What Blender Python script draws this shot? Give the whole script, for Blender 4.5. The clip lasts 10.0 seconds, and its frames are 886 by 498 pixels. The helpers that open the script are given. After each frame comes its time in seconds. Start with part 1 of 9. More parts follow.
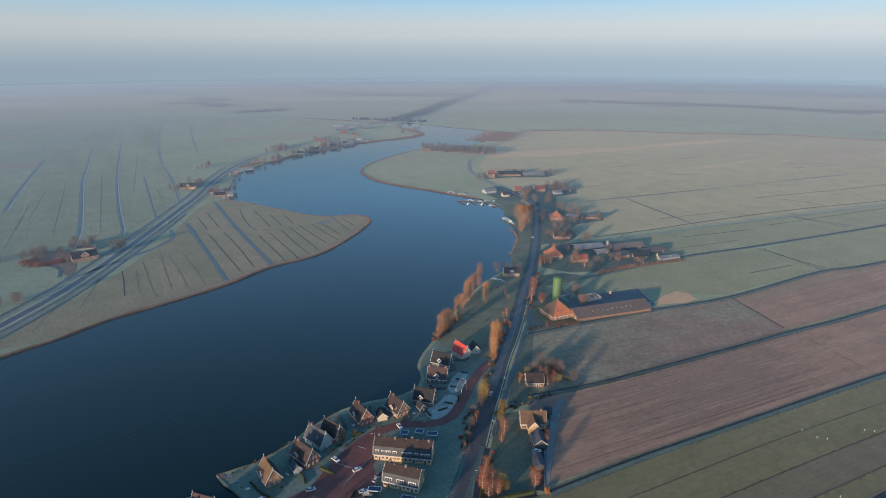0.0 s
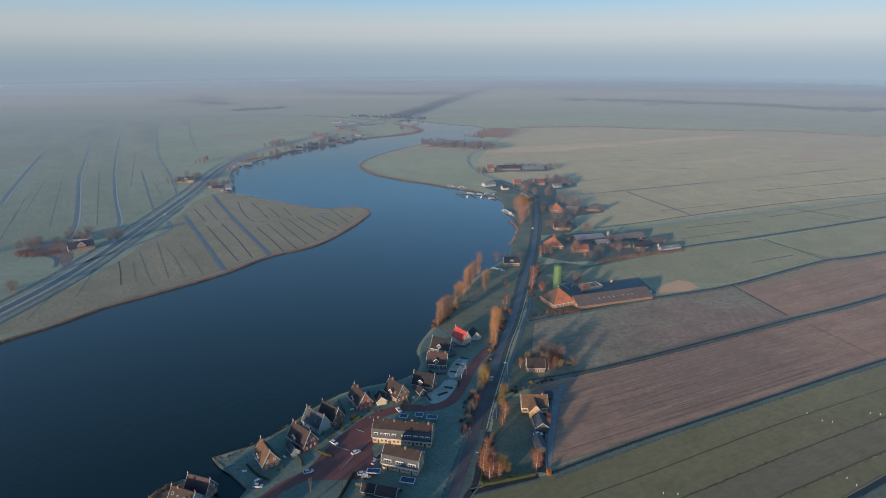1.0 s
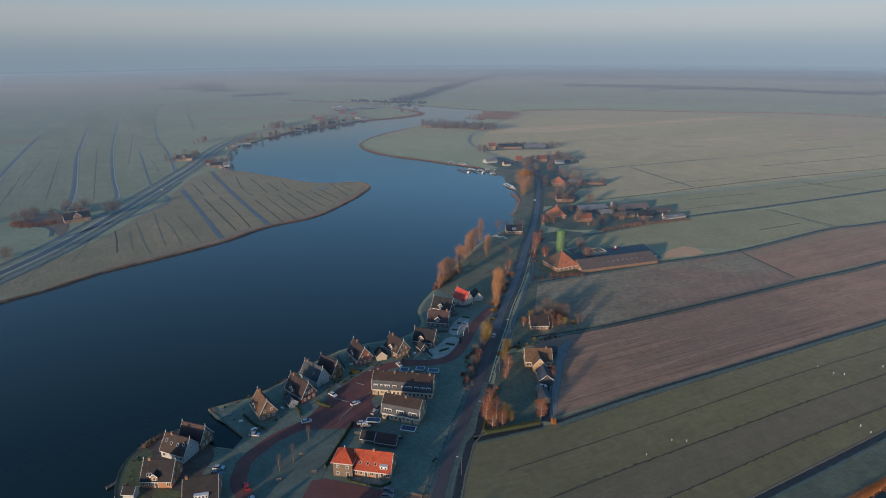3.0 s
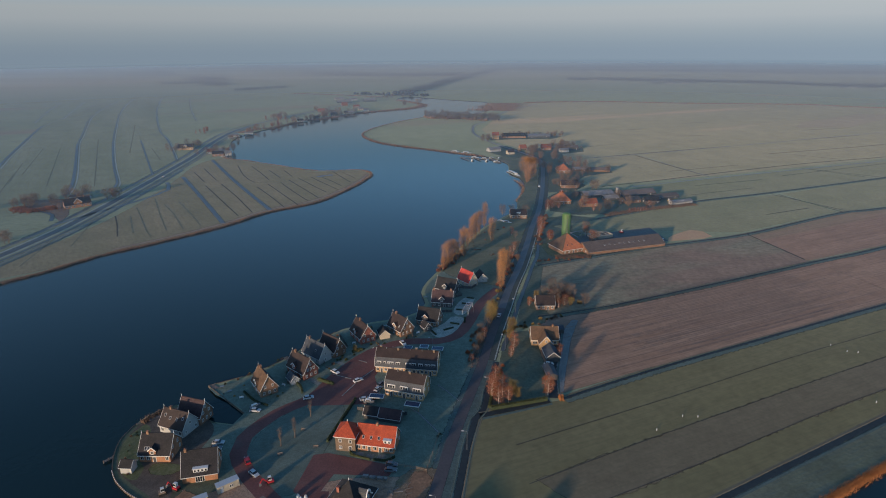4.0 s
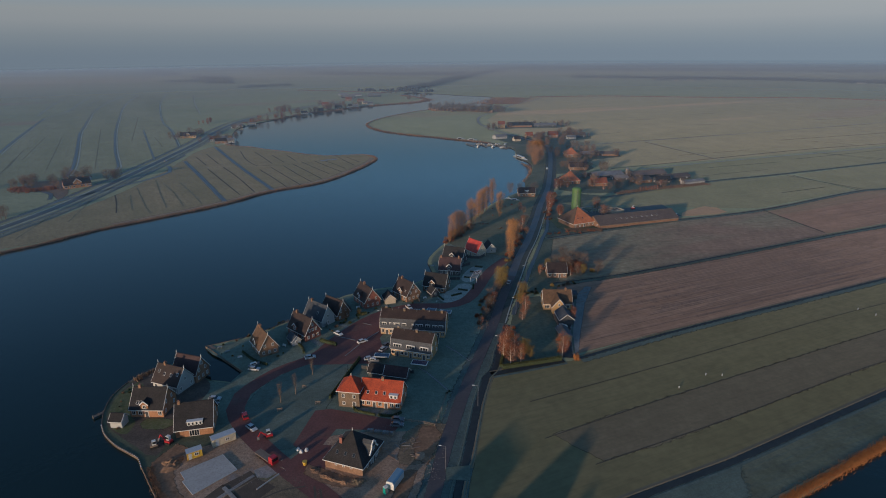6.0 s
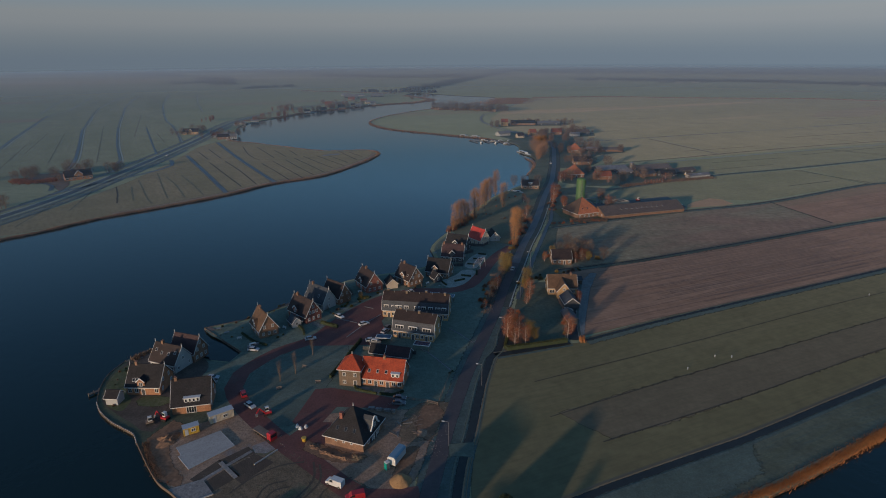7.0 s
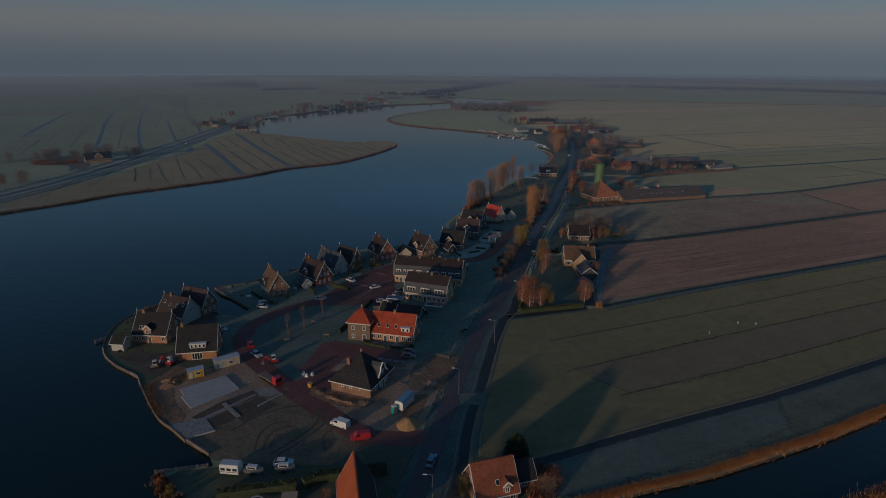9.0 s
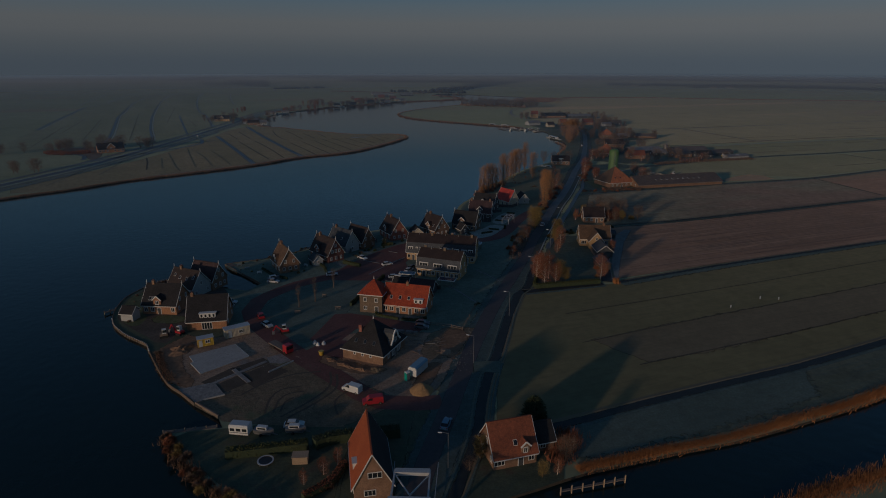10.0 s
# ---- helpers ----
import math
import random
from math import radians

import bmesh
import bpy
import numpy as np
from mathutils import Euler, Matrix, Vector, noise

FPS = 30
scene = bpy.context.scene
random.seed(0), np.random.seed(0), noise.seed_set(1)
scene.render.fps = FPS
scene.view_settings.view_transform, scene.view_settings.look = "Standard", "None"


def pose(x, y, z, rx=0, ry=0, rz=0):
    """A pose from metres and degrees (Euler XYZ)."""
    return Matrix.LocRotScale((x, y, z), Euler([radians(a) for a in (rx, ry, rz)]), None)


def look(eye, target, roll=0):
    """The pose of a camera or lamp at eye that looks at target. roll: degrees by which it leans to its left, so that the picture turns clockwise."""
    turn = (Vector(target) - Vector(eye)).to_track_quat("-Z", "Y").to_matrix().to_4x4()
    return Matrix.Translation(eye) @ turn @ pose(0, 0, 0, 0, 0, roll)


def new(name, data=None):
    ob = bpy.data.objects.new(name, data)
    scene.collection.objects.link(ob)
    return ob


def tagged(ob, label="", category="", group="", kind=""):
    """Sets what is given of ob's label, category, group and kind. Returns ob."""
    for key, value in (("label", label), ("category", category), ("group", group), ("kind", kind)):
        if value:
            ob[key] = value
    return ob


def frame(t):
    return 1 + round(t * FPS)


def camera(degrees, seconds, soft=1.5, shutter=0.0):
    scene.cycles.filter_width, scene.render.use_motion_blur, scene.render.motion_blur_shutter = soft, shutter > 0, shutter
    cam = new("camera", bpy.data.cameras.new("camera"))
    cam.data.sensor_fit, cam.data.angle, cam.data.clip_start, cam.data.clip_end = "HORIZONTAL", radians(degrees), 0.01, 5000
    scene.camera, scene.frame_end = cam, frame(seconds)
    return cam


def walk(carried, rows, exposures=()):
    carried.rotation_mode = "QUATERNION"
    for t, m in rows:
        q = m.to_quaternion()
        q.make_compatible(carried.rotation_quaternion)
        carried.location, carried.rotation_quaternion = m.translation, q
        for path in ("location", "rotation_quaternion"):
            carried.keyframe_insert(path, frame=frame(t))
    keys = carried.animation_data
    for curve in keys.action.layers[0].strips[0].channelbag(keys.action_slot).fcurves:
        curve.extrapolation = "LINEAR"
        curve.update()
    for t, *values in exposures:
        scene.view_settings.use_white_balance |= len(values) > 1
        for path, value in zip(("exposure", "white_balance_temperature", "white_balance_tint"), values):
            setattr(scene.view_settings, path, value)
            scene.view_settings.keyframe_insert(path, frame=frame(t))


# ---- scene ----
import itertools
from mathutils.geometry import tessellate_polygon

cam = camera(74.36, 10.0, soft=1.0)
# seconds, x, y, z, heading, pitch, lean to the right
PATH = [
    (0, 0.00, -0.00, 184.00, 0.000, -18.609, 0.004),
    (0.5, -0.26, 0.55, 178.66, -0.032, -18.540, -0.005),
    (1, -0.40, 0.77, 173.19, -0.099, -18.518, -0.000),
    (1.5, -0.19, 0.50, 167.51, -0.156, -18.561, 0.056),
    (2, -0.10, 0.48, 161.91, -0.157, -18.719, 0.121),
    (2.5, -0.15, 0.72, 156.34, -0.088, -18.963, 0.168),
    (4, -1.39, 3.51, 139.18, 0.277, -19.500, 0.339),
    (4.5, -1.68, 4.73, 133.37, 0.430, -19.522, 0.397),
    (5, -2.18, 5.76, 127.52, 0.566, -19.448, 0.434),
    (5.5, -2.86, 6.89, 121.59, 0.635, -19.296, 0.476),
    (7, -3.87, 8.72, 105.35, 0.918, -18.648, 0.358),
    (7.5, -3.64, 8.17, 100.94, 1.210, -18.496, 0.251),
    (8, -3.25, 7.77, 96.45, 1.622, -18.271, 0.037),
    (8.5, -3.06, 7.61, 91.51, 2.043, -17.942, -0.229),
    (9, -3.05, 7.68, 86.16, 2.569, -17.698, -0.287),
    (9.5, -3.45, 8.21, 80.78, 3.118, -17.677, -0.133),
    (10, -4.20, 8.38, 75.52, 3.595, -17.544, -0.046),
]


def aim(x, y, z, yaw, pitch, lean):
    """The camera's pose from its place, heading, pitch and lean."""
    return Matrix.Translation((x, y, z)) @ (pose(0, 0, 0, 0, 0, yaw) @ pose(0, 0, 0, 90 + pitch) @ pose(0, 0, 0, 0, 0, -lean))


EXPOSURE, KELVIN = 0.64, 5300
FADE = [(0, 0.0), (1, -0.12), (1.5, -0.17), (2.5, -0.35), (4, -0.54), (5.5, -0.86), (7, -1.2), (8, -1.58), (9, -1.99), (9.5, -2.24), (10, -2.59)]
walk(cam, [(t, aim(*row)) for t, *row in PATH], [(t, EXPOSURE + e, KELVIN - 3 * t, 4.0 + 0.28 * t) for t, e in FADE])

# ---------------------------------------------------------------- sky and sun
SUN_HEADING, SUN_HEIGHT = 235.0, 7.8   # degrees from +x, counter-clockwise, and above the horizon
world = bpy.data.worlds.new("world")
scene.world = world
world.use_nodes = True
wn, wl = world.node_tree.nodes, world.node_tree.links
sky = wn.new("ShaderNodeTexSky")
sky.sky_type = "NISHITA"
sky.sun_disc = False
sky.sun_elevation = radians(SUN_HEIGHT)
sky.sun_rotation = radians(90 - SUN_HEADING)
sky.air_density, sky.dust_density, sky.ozone_density = 1.0, 0.7, 2.4
wn["Background"].inputs["Strength"].default_value = 0.184
wl.new(sky.outputs[0], wn["Background"].inputs["Color"])

sun_data = bpy.data.lights.new("sun", "SUN")
sun_data.energy, sun_data.angle, sun_data.color = 4.6, radians(1.8), (1.0, 0.62, 0.34)
sun = new("sun", sun_data)
toward = Vector((math.cos(radians(SUN_HEADING)) * math.cos(radians(SUN_HEIGHT)),
                 math.sin(radians(SUN_HEADING)) * math.cos(radians(SUN_HEIGHT)), math.sin(radians(SUN_HEIGHT))))
sun.matrix_world = look(toward * 400, (0, 0, 0))

# ---------------------------------------------------------------- materials
def material(name, colors, scale=1.0, fine=8.0, rough=0.85, metal=0.0, bump=0.0, stretch=(1, 1, 1), turn=0.0,
             spot=None, per_object=0.0, world_space=True):
    """Two noises, coarse and fine, blend two or three colours; optional patches of a fourth colour."""
    m = bpy.data.materials.new(name)
    m.use_nodes = True
    n, l = m.node_tree.nodes, m.node_tree.links
    b = n["Principled BSDF"]
    b.inputs["Roughness"].default_value, b.inputs["Metallic"].default_value = rough, metal
    if world_space:
        src = n.new("ShaderNodeNewGeometry").outputs["Position"]
    else:
        src = n.new("ShaderNodeTexCoord").outputs["Object"]
    mp = n.new("ShaderNodeMapping")
    mp.inputs["Rotation"].default_value = (0, 0, radians(-turn))
    l.new(src, mp.inputs["Vector"])
    mp2 = n.new("ShaderNodeMapping")
    mp2.inputs["Scale"].default_value = stretch
    l.new(mp.outputs[0], mp2.inputs["Vector"])
    co = mp2.outputs[0]

    def tex(s, detail):
        t = n.new("ShaderNodeTexNoise")
        t.inputs["Scale"].default_value, t.inputs["Detail"].default_value = s, detail
        t.inputs["Roughness"].default_value = 0.6
        l.new(co, t.inputs["Vector"])
        return t.outputs["Fac"]

    def mix(f, a, c):
        x = n.new("ShaderNodeMix")
        x.data_type = "RGBA"
        for sock, v in ((x.inputs["Factor"], f), (x.inputs["A"], a), (x.inputs["B"], c)):
            if isinstance(v, (tuple, float, int)):
                sock.default_value = (*v, 1) if isinstance(v, tuple) else v
            else:
                l.new(v, sock)
        return x.outputs["Result"]

    def ramp(f, lo, hi):
        r = n.new("ShaderNodeMapRange")
        r.inputs["From Min"].default_value, r.inputs["From Max"].default_value = lo, hi
        l.new(f, r.inputs["Value"])
        return r.outputs[0]

    coarse, small = tex(scale, 4), tex(scale * fine, 5)
    c = mix(ramp(coarse, 0.35, 0.65), colors[0], colors[1])
    third = colors[2] if len(colors) > 2 else tuple(v * 0.6 for v in colors[0])
    c = mix(ramp(small, 0.45, 0.75), c, third)
    if spot:
        c = mix(ramp(tex(spot[1], 3), spot[2], spot[2] + 0.12), c, spot[0])
    if per_object:
        oi = n.new("ShaderNodeObjectInfo")
        hs = n.new("ShaderNodeHueSaturation")
        l.new(c, hs.inputs["Color"])
        r = n.new("ShaderNodeMapRange")
        r.inputs["To Min"].default_value, r.inputs["To Max"].default_value = 1 - per_object, 1 + per_object
        l.new(oi.outputs["Random"], r.inputs["Value"])
        l.new(r.outputs[0], hs.inputs["Value"])
        c = hs.outputs[0]
    l.new(c, b.inputs["Base Color"])
    if bump:
        bp = n.new("ShaderNodeBump")
        bp.inputs["Strength"].default_value, bp.inputs["Distance"].default_value = 0.8, bump
        l.new(small, bp.inputs["Height"])
        l.new(bp.outputs[0], b.inputs["Normal"])
    return m


def courses(m, spacing, depth, axis="Z"):
    """Adds a bump of regular courses (tile rows, boards) to a material, along the object's own axis."""
    n, l = m.node_tree.nodes, m.node_tree.links
    co = n.new("ShaderNodeTexCoord")
    w = n.new("ShaderNodeTexWave")
    w.wave_type, w.bands_direction, w.wave_profile = "BANDS", axis, "SAW"
    w.inputs["Scale"].default_value = 0.314 / spacing
    w.inputs["Distortion"].default_value = 0.3
    l.new(co.outputs["Object"], w.inputs["Vector"])
    bp = n.new("ShaderNodeBump")
    bp.inputs["Strength"].default_value, bp.inputs["Distance"].default_value = 0.7, depth
    l.new(w.outputs["Fac"], bp.inputs["Height"])
    b = n["Principled BSDF"]
    if b.inputs["Normal"].links:
        l.new(b.inputs["Normal"].links[0].from_socket, bp.inputs["Normal"])
    l.new(bp.outputs[0], b.inputs["Normal"])
    return m


def grainy(m, *layers):
    """Multiplies a material's colour by noises of (scale, amount): clumps of grass, hoar, worn spots."""
    n, l = m.node_tree.nodes, m.node_tree.links
    b = n["Principled BSDF"]
    src = b.inputs["Base Color"].links[0].from_socket
    pos = n.new("ShaderNodeNewGeometry").outputs["Position"]
    for scale, amount in layers:
        t = n.new("ShaderNodeTexNoise")
        t.inputs["Scale"].default_value, t.inputs["Detail"].default_value, t.inputs["Roughness"].default_value = scale, 4, 0.65
        l.new(pos, t.inputs["Vector"])
        r = n.new("ShaderNodeMapRange")
        for k, v in (("From Min", 0.3), ("From Max", 0.7), ("To Min", 1 - amount), ("To Max", 1 + amount)):
            r.inputs[k].default_value = v
        l.new(t.outputs["Fac"], r.inputs["Value"])
        v = n.new("ShaderNodeVectorMath")
        v.operation = "SCALE"
        l.new(src, v.inputs[0])
        l.new(r.outputs[0], v.inputs["Scale"])
        src = v.outputs[0]
    l.new(src, b.inputs["Base Color"])
    return m


def patchy_edge(m, scale):
    """Where a mesh carries 'fade' at its rim, the material thins out there in ragged patches."""
    n, l = m.node_tree.nodes, m.node_tree.links
    at = n.new("ShaderNodeAttribute")
    at.attribute_name = "fade"
    t = n.new("ShaderNodeTexNoise")
    t.inputs["Scale"].default_value, t.inputs["Detail"].default_value = scale, 3
    l.new(n.new("ShaderNodeNewGeometry").outputs["Position"], t.inputs["Vector"])
    a = n.new("ShaderNodeMath")
    a.operation = "MULTIPLY_ADD"
    a.inputs[1].default_value = 1.1
    l.new(t.outputs["Fac"], a.inputs[0])
    l.new(at.outputs["Fac"], a.inputs[2])
    r = n.new("ShaderNodeMapRange")
    r.interpolation_type = "SMOOTHSTEP"
    r.inputs["From Min"].default_value, r.inputs["From Max"].default_value = 0.88, 1.26
    l.new(a.outputs[0], r.inputs["Value"])
    x = n.new("ShaderNodeMixShader")
    l.new(r.outputs[0], x.inputs[0])
    l.new(n["Principled BSDF"].outputs[0], x.inputs[1])
    l.new(n.new("ShaderNodeBsdfTransparent").outputs[0], x.inputs[2])
    l.new(x.outputs[0], n["Material Output"].inputs["Surface"])
    return m


FIELD_TURN = 24.0
M_GROUND = material("frosted_pasture", [(0.203, 0.228, 0.1339), (0.2376, 0.261, 0.1628), (0.1782, 0.198, 0.1172)], 0.004, 60, 0.95, stretch=(0.5, 1.6, 1), turn=FIELD_TURN, spot=((0.235, 0.195, 0.135), 0.0035, 0.58))
M_PASTURE = material("green_pasture", [(0.1927, 0.197, 0.1074), (0.2326, 0.225, 0.1321), (0.1647, 0.165, 0.0931)], 0.012, 70, 0.95, stretch=(0.3, 1.4, 1), turn=FIELD_TURN)
M_OLIVE = material("olive_pasture", [(0.1412, 0.131, 0.0627), (0.1676, 0.1534, 0.0795), (0.1221, 0.1165, 0.0582)], 0.02, 30, 0.95, stretch=(0.12, 1.6, 1), turn=FIELD_TURN, spot=((0.14, 0.14, 0.07), 0.02, 0.58))
M_PLOUGH = material("ploughed_clay", [(0.2371, 0.1518, 0.1008), (0.2889, 0.1954, 0.1344), (0.1543, 0.1019, 0.0693)], 0.06, 14, 0.95, bump=0.1, stretch=(0.06, 2.2, 1), turn=FIELD_TURN,
                    spot=((0.17, 0.15, 0.09), 0.012, 0.58))
M_PLOUGH2 = grainy(material("frosted_stubble", [(0.1613, 0.156, 0.1), (0.1968, 0.182, 0.128), (0.1344, 0.12, 0.082)], 0.01, 20, 0.95, stretch=(0.5, 1.4, 1), turn=FIELD_TURN, spot=((0.19, 0.138, 0.1), 0.009, 0.5)), (0.05, 0.12), (0.3, 0.14))
M_EAST = material("warm_frosted_pasture", [(0.2711, 0.2475, 0.1423), (0.3036, 0.2752, 0.1616), (0.2396, 0.2198, 0.1285)], 0.004, 60, 0.95, stretch=(0.35, 2.0, 1), turn=FIELD_TURN, spot=((0.37, 0.29, 0.18), 0.003, 0.56))
M_STUBBLE = material("dry_stubble", [(0.266, 0.224, 0.141), (0.296, 0.250, 0.162), (0.237, 0.211, 0.134)], 0.01, 30, 0.95, stretch=(0.3, 1.6, 1), turn=FIELD_TURN)
M_WEST = material("west_meadow", [(0.176, 0.193, 0.1116), (0.2398, 0.251, 0.1609), (0.1738, 0.185, 0.1135)], 0.008, 18, 0.95, stretch=(2.0, 0.3, 1), turn=32)
M_PEN = material("reedy_meadow", [(0.1949, 0.176, 0.0972), (0.2397, 0.203, 0.117), (0.168, 0.146, 0.081)], 0.015, 16, 0.95, stretch=(2.0, 0.4, 1), turn=32)
M_LAWN = material("frosted_lawn", [(0.1206, 0.1557, 0.1172), (0.1564, 0.195, 0.1496), (0.0894, 0.115, 0.0869)], 0.06, 12, 0.95)
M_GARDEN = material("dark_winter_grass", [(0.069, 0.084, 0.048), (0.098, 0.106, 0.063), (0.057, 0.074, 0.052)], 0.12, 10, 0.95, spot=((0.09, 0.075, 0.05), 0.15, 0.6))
M_RIME = material("white_rime", [(0.165, 0.175, 0.172), (0.215, 0.222, 0.216), (0.12, 0.13, 0.125)], 0.1, 14, 0.95, stretch=(1.6, 0.25, 1), turn=-15)
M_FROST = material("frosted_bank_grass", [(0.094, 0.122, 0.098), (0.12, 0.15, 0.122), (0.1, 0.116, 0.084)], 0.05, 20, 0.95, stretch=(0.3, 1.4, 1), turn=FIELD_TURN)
M_ISLE_LAWN = material("sunlit_lawn", [(0.08, 0.1, 0.035), (0.11, 0.12, 0.05), (0.13, 0.13, 0.08)], 0.1, 10, 0.95)
M_MUD = material("building_mud", [(0.279, 0.1821, 0.1134), (0.3674, 0.2529, 0.1701), (0.2061, 0.1369, 0.0882)], 0.15, 9, 0.9, bump=0.12, spot=((0.22, 0.19, 0.17), 0.1, 0.6))
M_EARTH = material("churned_earth", [(0.1575, 0.118, 0.071), (0.2163, 0.158, 0.098), (0.1176, 0.091, 0.057)], 0.2, 9, 0.95, bump=0.12, spot=((0.105, 0.11, 0.06), 0.12, 0.58))
M_SAND = material("sand", [(0.60, 0.35, 0.17), (0.66, 0.40, 0.205), (0.54, 0.31, 0.15)], 0.1, 12, 0.95)
M_PILE = material("building_sand", [(0.320, 0.195, 0.083), (0.384, 0.240, 0.112), (0.240, 0.150, 0.068)], 0.6, 8, 0.95, bump=0.05)
M_ASPHALT = material("asphalt", [(0.065, 0.073, 0.077), (0.080, 0.089, 0.092), (0.099, 0.109, 0.112)], 0.08, 12, 0.8, spot=((0.082, 0.088, 0.09), 0.03, 0.56))
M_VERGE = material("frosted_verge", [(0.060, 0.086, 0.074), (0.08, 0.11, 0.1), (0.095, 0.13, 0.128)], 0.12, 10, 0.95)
M_CLINKER = material("red_clinker", [(0.135, 0.055, 0.046), (0.165, 0.072, 0.058), (0.105, 0.045, 0.04)], 0.12, 16, 0.85, spot=((0.12, 0.075, 0.06), 0.07, 0.6))
M_CONCRETE = material("concrete", [(0.230, 0.213, 0.196), (0.289, 0.271, 0.248), (0.170, 0.156, 0.144)], 0.15, 9, 0.85)
M_SLAB = material("floor_slab", [(0.3624, 0.3432, 0.3144), (0.432, 0.408, 0.3747), (0.294, 0.2772, 0.2529)], 0.2, 9, 0.8)
M_PAVING = material("frosted_paving", [(0.155, 0.173, 0.161), (0.214, 0.235, 0.222), (0.107, 0.128, 0.111)], 0.25, 9, 0.9)
M_REED = material("winter_reed", [(0.344, 0.1443, 0.0465), (0.4042, 0.1872, 0.0675), (0.2322, 0.0975, 0.0345)], 0.05, 20, 0.9)
M_FARREED = material("pale_red_reed", [(0.22, 0.13, 0.085), (0.26, 0.16, 0.105), (0.15, 0.095, 0.065)], 0.05, 20, 0.9)
M_TWIG = material("bare_twigs", [(0.150, 0.1, 0.07), (0.19, 0.128, 0.088), (0.105, 0.074, 0.058)], 0.2, 10, 0.9, per_object=0.2)
M_POPLAR = material("poplar_twigs", [(0.33, 0.1628, 0.0608), (0.4, 0.2068, 0.0784), (0.21, 0.1078, 0.0451)], 0.2, 10, 0.9, per_object=0.15)
M_REDTWIG = material("red_twigs", [(0.2088, 0.078, 0.0391), (0.2448, 0.0975, 0.0476), (0.144, 0.0562, 0.0323)], 0.2, 10, 0.9, per_object=0.2)
M_WILLOW = material("willow_twigs", [(0.27, 0.145, 0.072), (0.33, 0.18, 0.09), (0.18, 0.1, 0.055)], 0.2, 10, 0.9, per_object=0.2)
M_YELTWIG = material("yellow_twigs", [(0.2, 0.15, 0.045), (0.26, 0.18, 0.055), (0.13, 0.1, 0.035)], 0.2, 10, 0.9, per_object=0.2)
M_EVERGREEN = material("evergreen_needles", [(0.03, 0.045, 0.02), (0.045, 0.06, 0.026), (0.02, 0.03, 0.014)], 0.5, 8, 0.9)
M_HEDGE = material("hedge_leaves", [(0.065, 0.075, 0.019), (0.094, 0.098, 0.026), (0.043, 0.053, 0.015)], 0.5, 8, 0.9)
M_BARK = material("bark", [(0.12, 0.09, 0.065), (0.17, 0.13, 0.1), (0.08, 0.06, 0.045)], 0.8, 8, 0.9)
M_BIRCH = material("pale_bark", [(0.5, 0.42, 0.34), (0.6, 0.52, 0.44), (0.3, 0.25, 0.2)], 0.8, 8, 0.8)
M_WOODS = material("far_woods", [(0.035, 0.033, 0.028), (0.05, 0.043, 0.035), (0.028, 0.028, 0.024)], 0.02, 10, 0.95)
M_BRICK = material("brown_brick", [(0.2, 0.118, 0.072), (0.25, 0.15, 0.093), (0.14, 0.082, 0.052)], 0.5, 12, 0.85, per_object=0.08)
M_DARKBRICK = material("grey_brown_brick", [(0.135, 0.1, 0.068), (0.165, 0.12, 0.082), (0.1, 0.075, 0.052)], 0.5, 12, 0.85)
M_REDBRICK = material("red_brick", [(0.21, 0.08, 0.056), (0.26, 0.1, 0.07), (0.15, 0.06, 0.045)], 0.5, 12, 0.85, per_object=0.08)
M_YBRICK = material("yellow_brick", [(0.4, 0.26, 0.12), (0.46, 0.31, 0.16), (0.32, 0.2, 0.09)], 0.5, 12, 0.85, per_object=0.06)
M_ORBRICK = material("orange_brick", [(0.3, 0.15, 0.075), (0.36, 0.185, 0.095), (0.23, 0.115, 0.06)], 0.5, 12, 0.85, per_object=0.06)
M_DARKWOOD = courses(material("dark_boards", [(0.045, 0.050, 0.056), (0.068, 0.073, 0.080), (0.030, 0.033, 0.038)], 0.6, 10, 0.75), 0.2, 0.02)
M_WHITEWOOD = courses(material("pale_boards", [(0.36, 0.365, 0.355), (0.41, 0.41, 0.395), (0.29, 0.296, 0.296)], 0.5, 10, 0.7), 0.2, 0.02)
M_CREAM = material("cream_render", [(0.434, 0.378, 0.280), (0.476, 0.420, 0.322), (0.378, 0.322, 0.238)], 0.4, 10, 0.8)
M_TRIM = material("white_trim", [(0.66, 0.66, 0.64), (0.72, 0.72, 0.7), (0.52, 0.51, 0.48)], 0.8, 8, 0.6)
M_GLASS = bpy.data.materials.new("window_glass")
M_GLASS.use_nodes = True
_g = M_GLASS.node_tree.nodes["Principled BSDF"].inputs
_g["Base Color"].default_value, _g["Roughness"].default_value, _g["IOR"].default_value = (0.02, 0.025, 0.03, 1), 0.06, 1.5
T_DARK = courses(material("anthracite_tiles", [(0.013, 0.013, 0.015), (0.019, 0.018, 0.021), (0.03, 0.029, 0.031)], 0.35, 9, 0.9, per_object=0.12), 0.33, 0.03)
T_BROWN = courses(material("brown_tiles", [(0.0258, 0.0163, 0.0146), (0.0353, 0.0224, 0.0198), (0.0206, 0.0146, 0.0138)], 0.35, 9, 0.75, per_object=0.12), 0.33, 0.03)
T_SLATE = courses(material("slate_tiles", [(0.029, 0.036, 0.047), (0.042, 0.049, 0.062), (0.065, 0.073, 0.086)], 0.35, 9, 0.7, per_object=0.1), 0.33, 0.03)
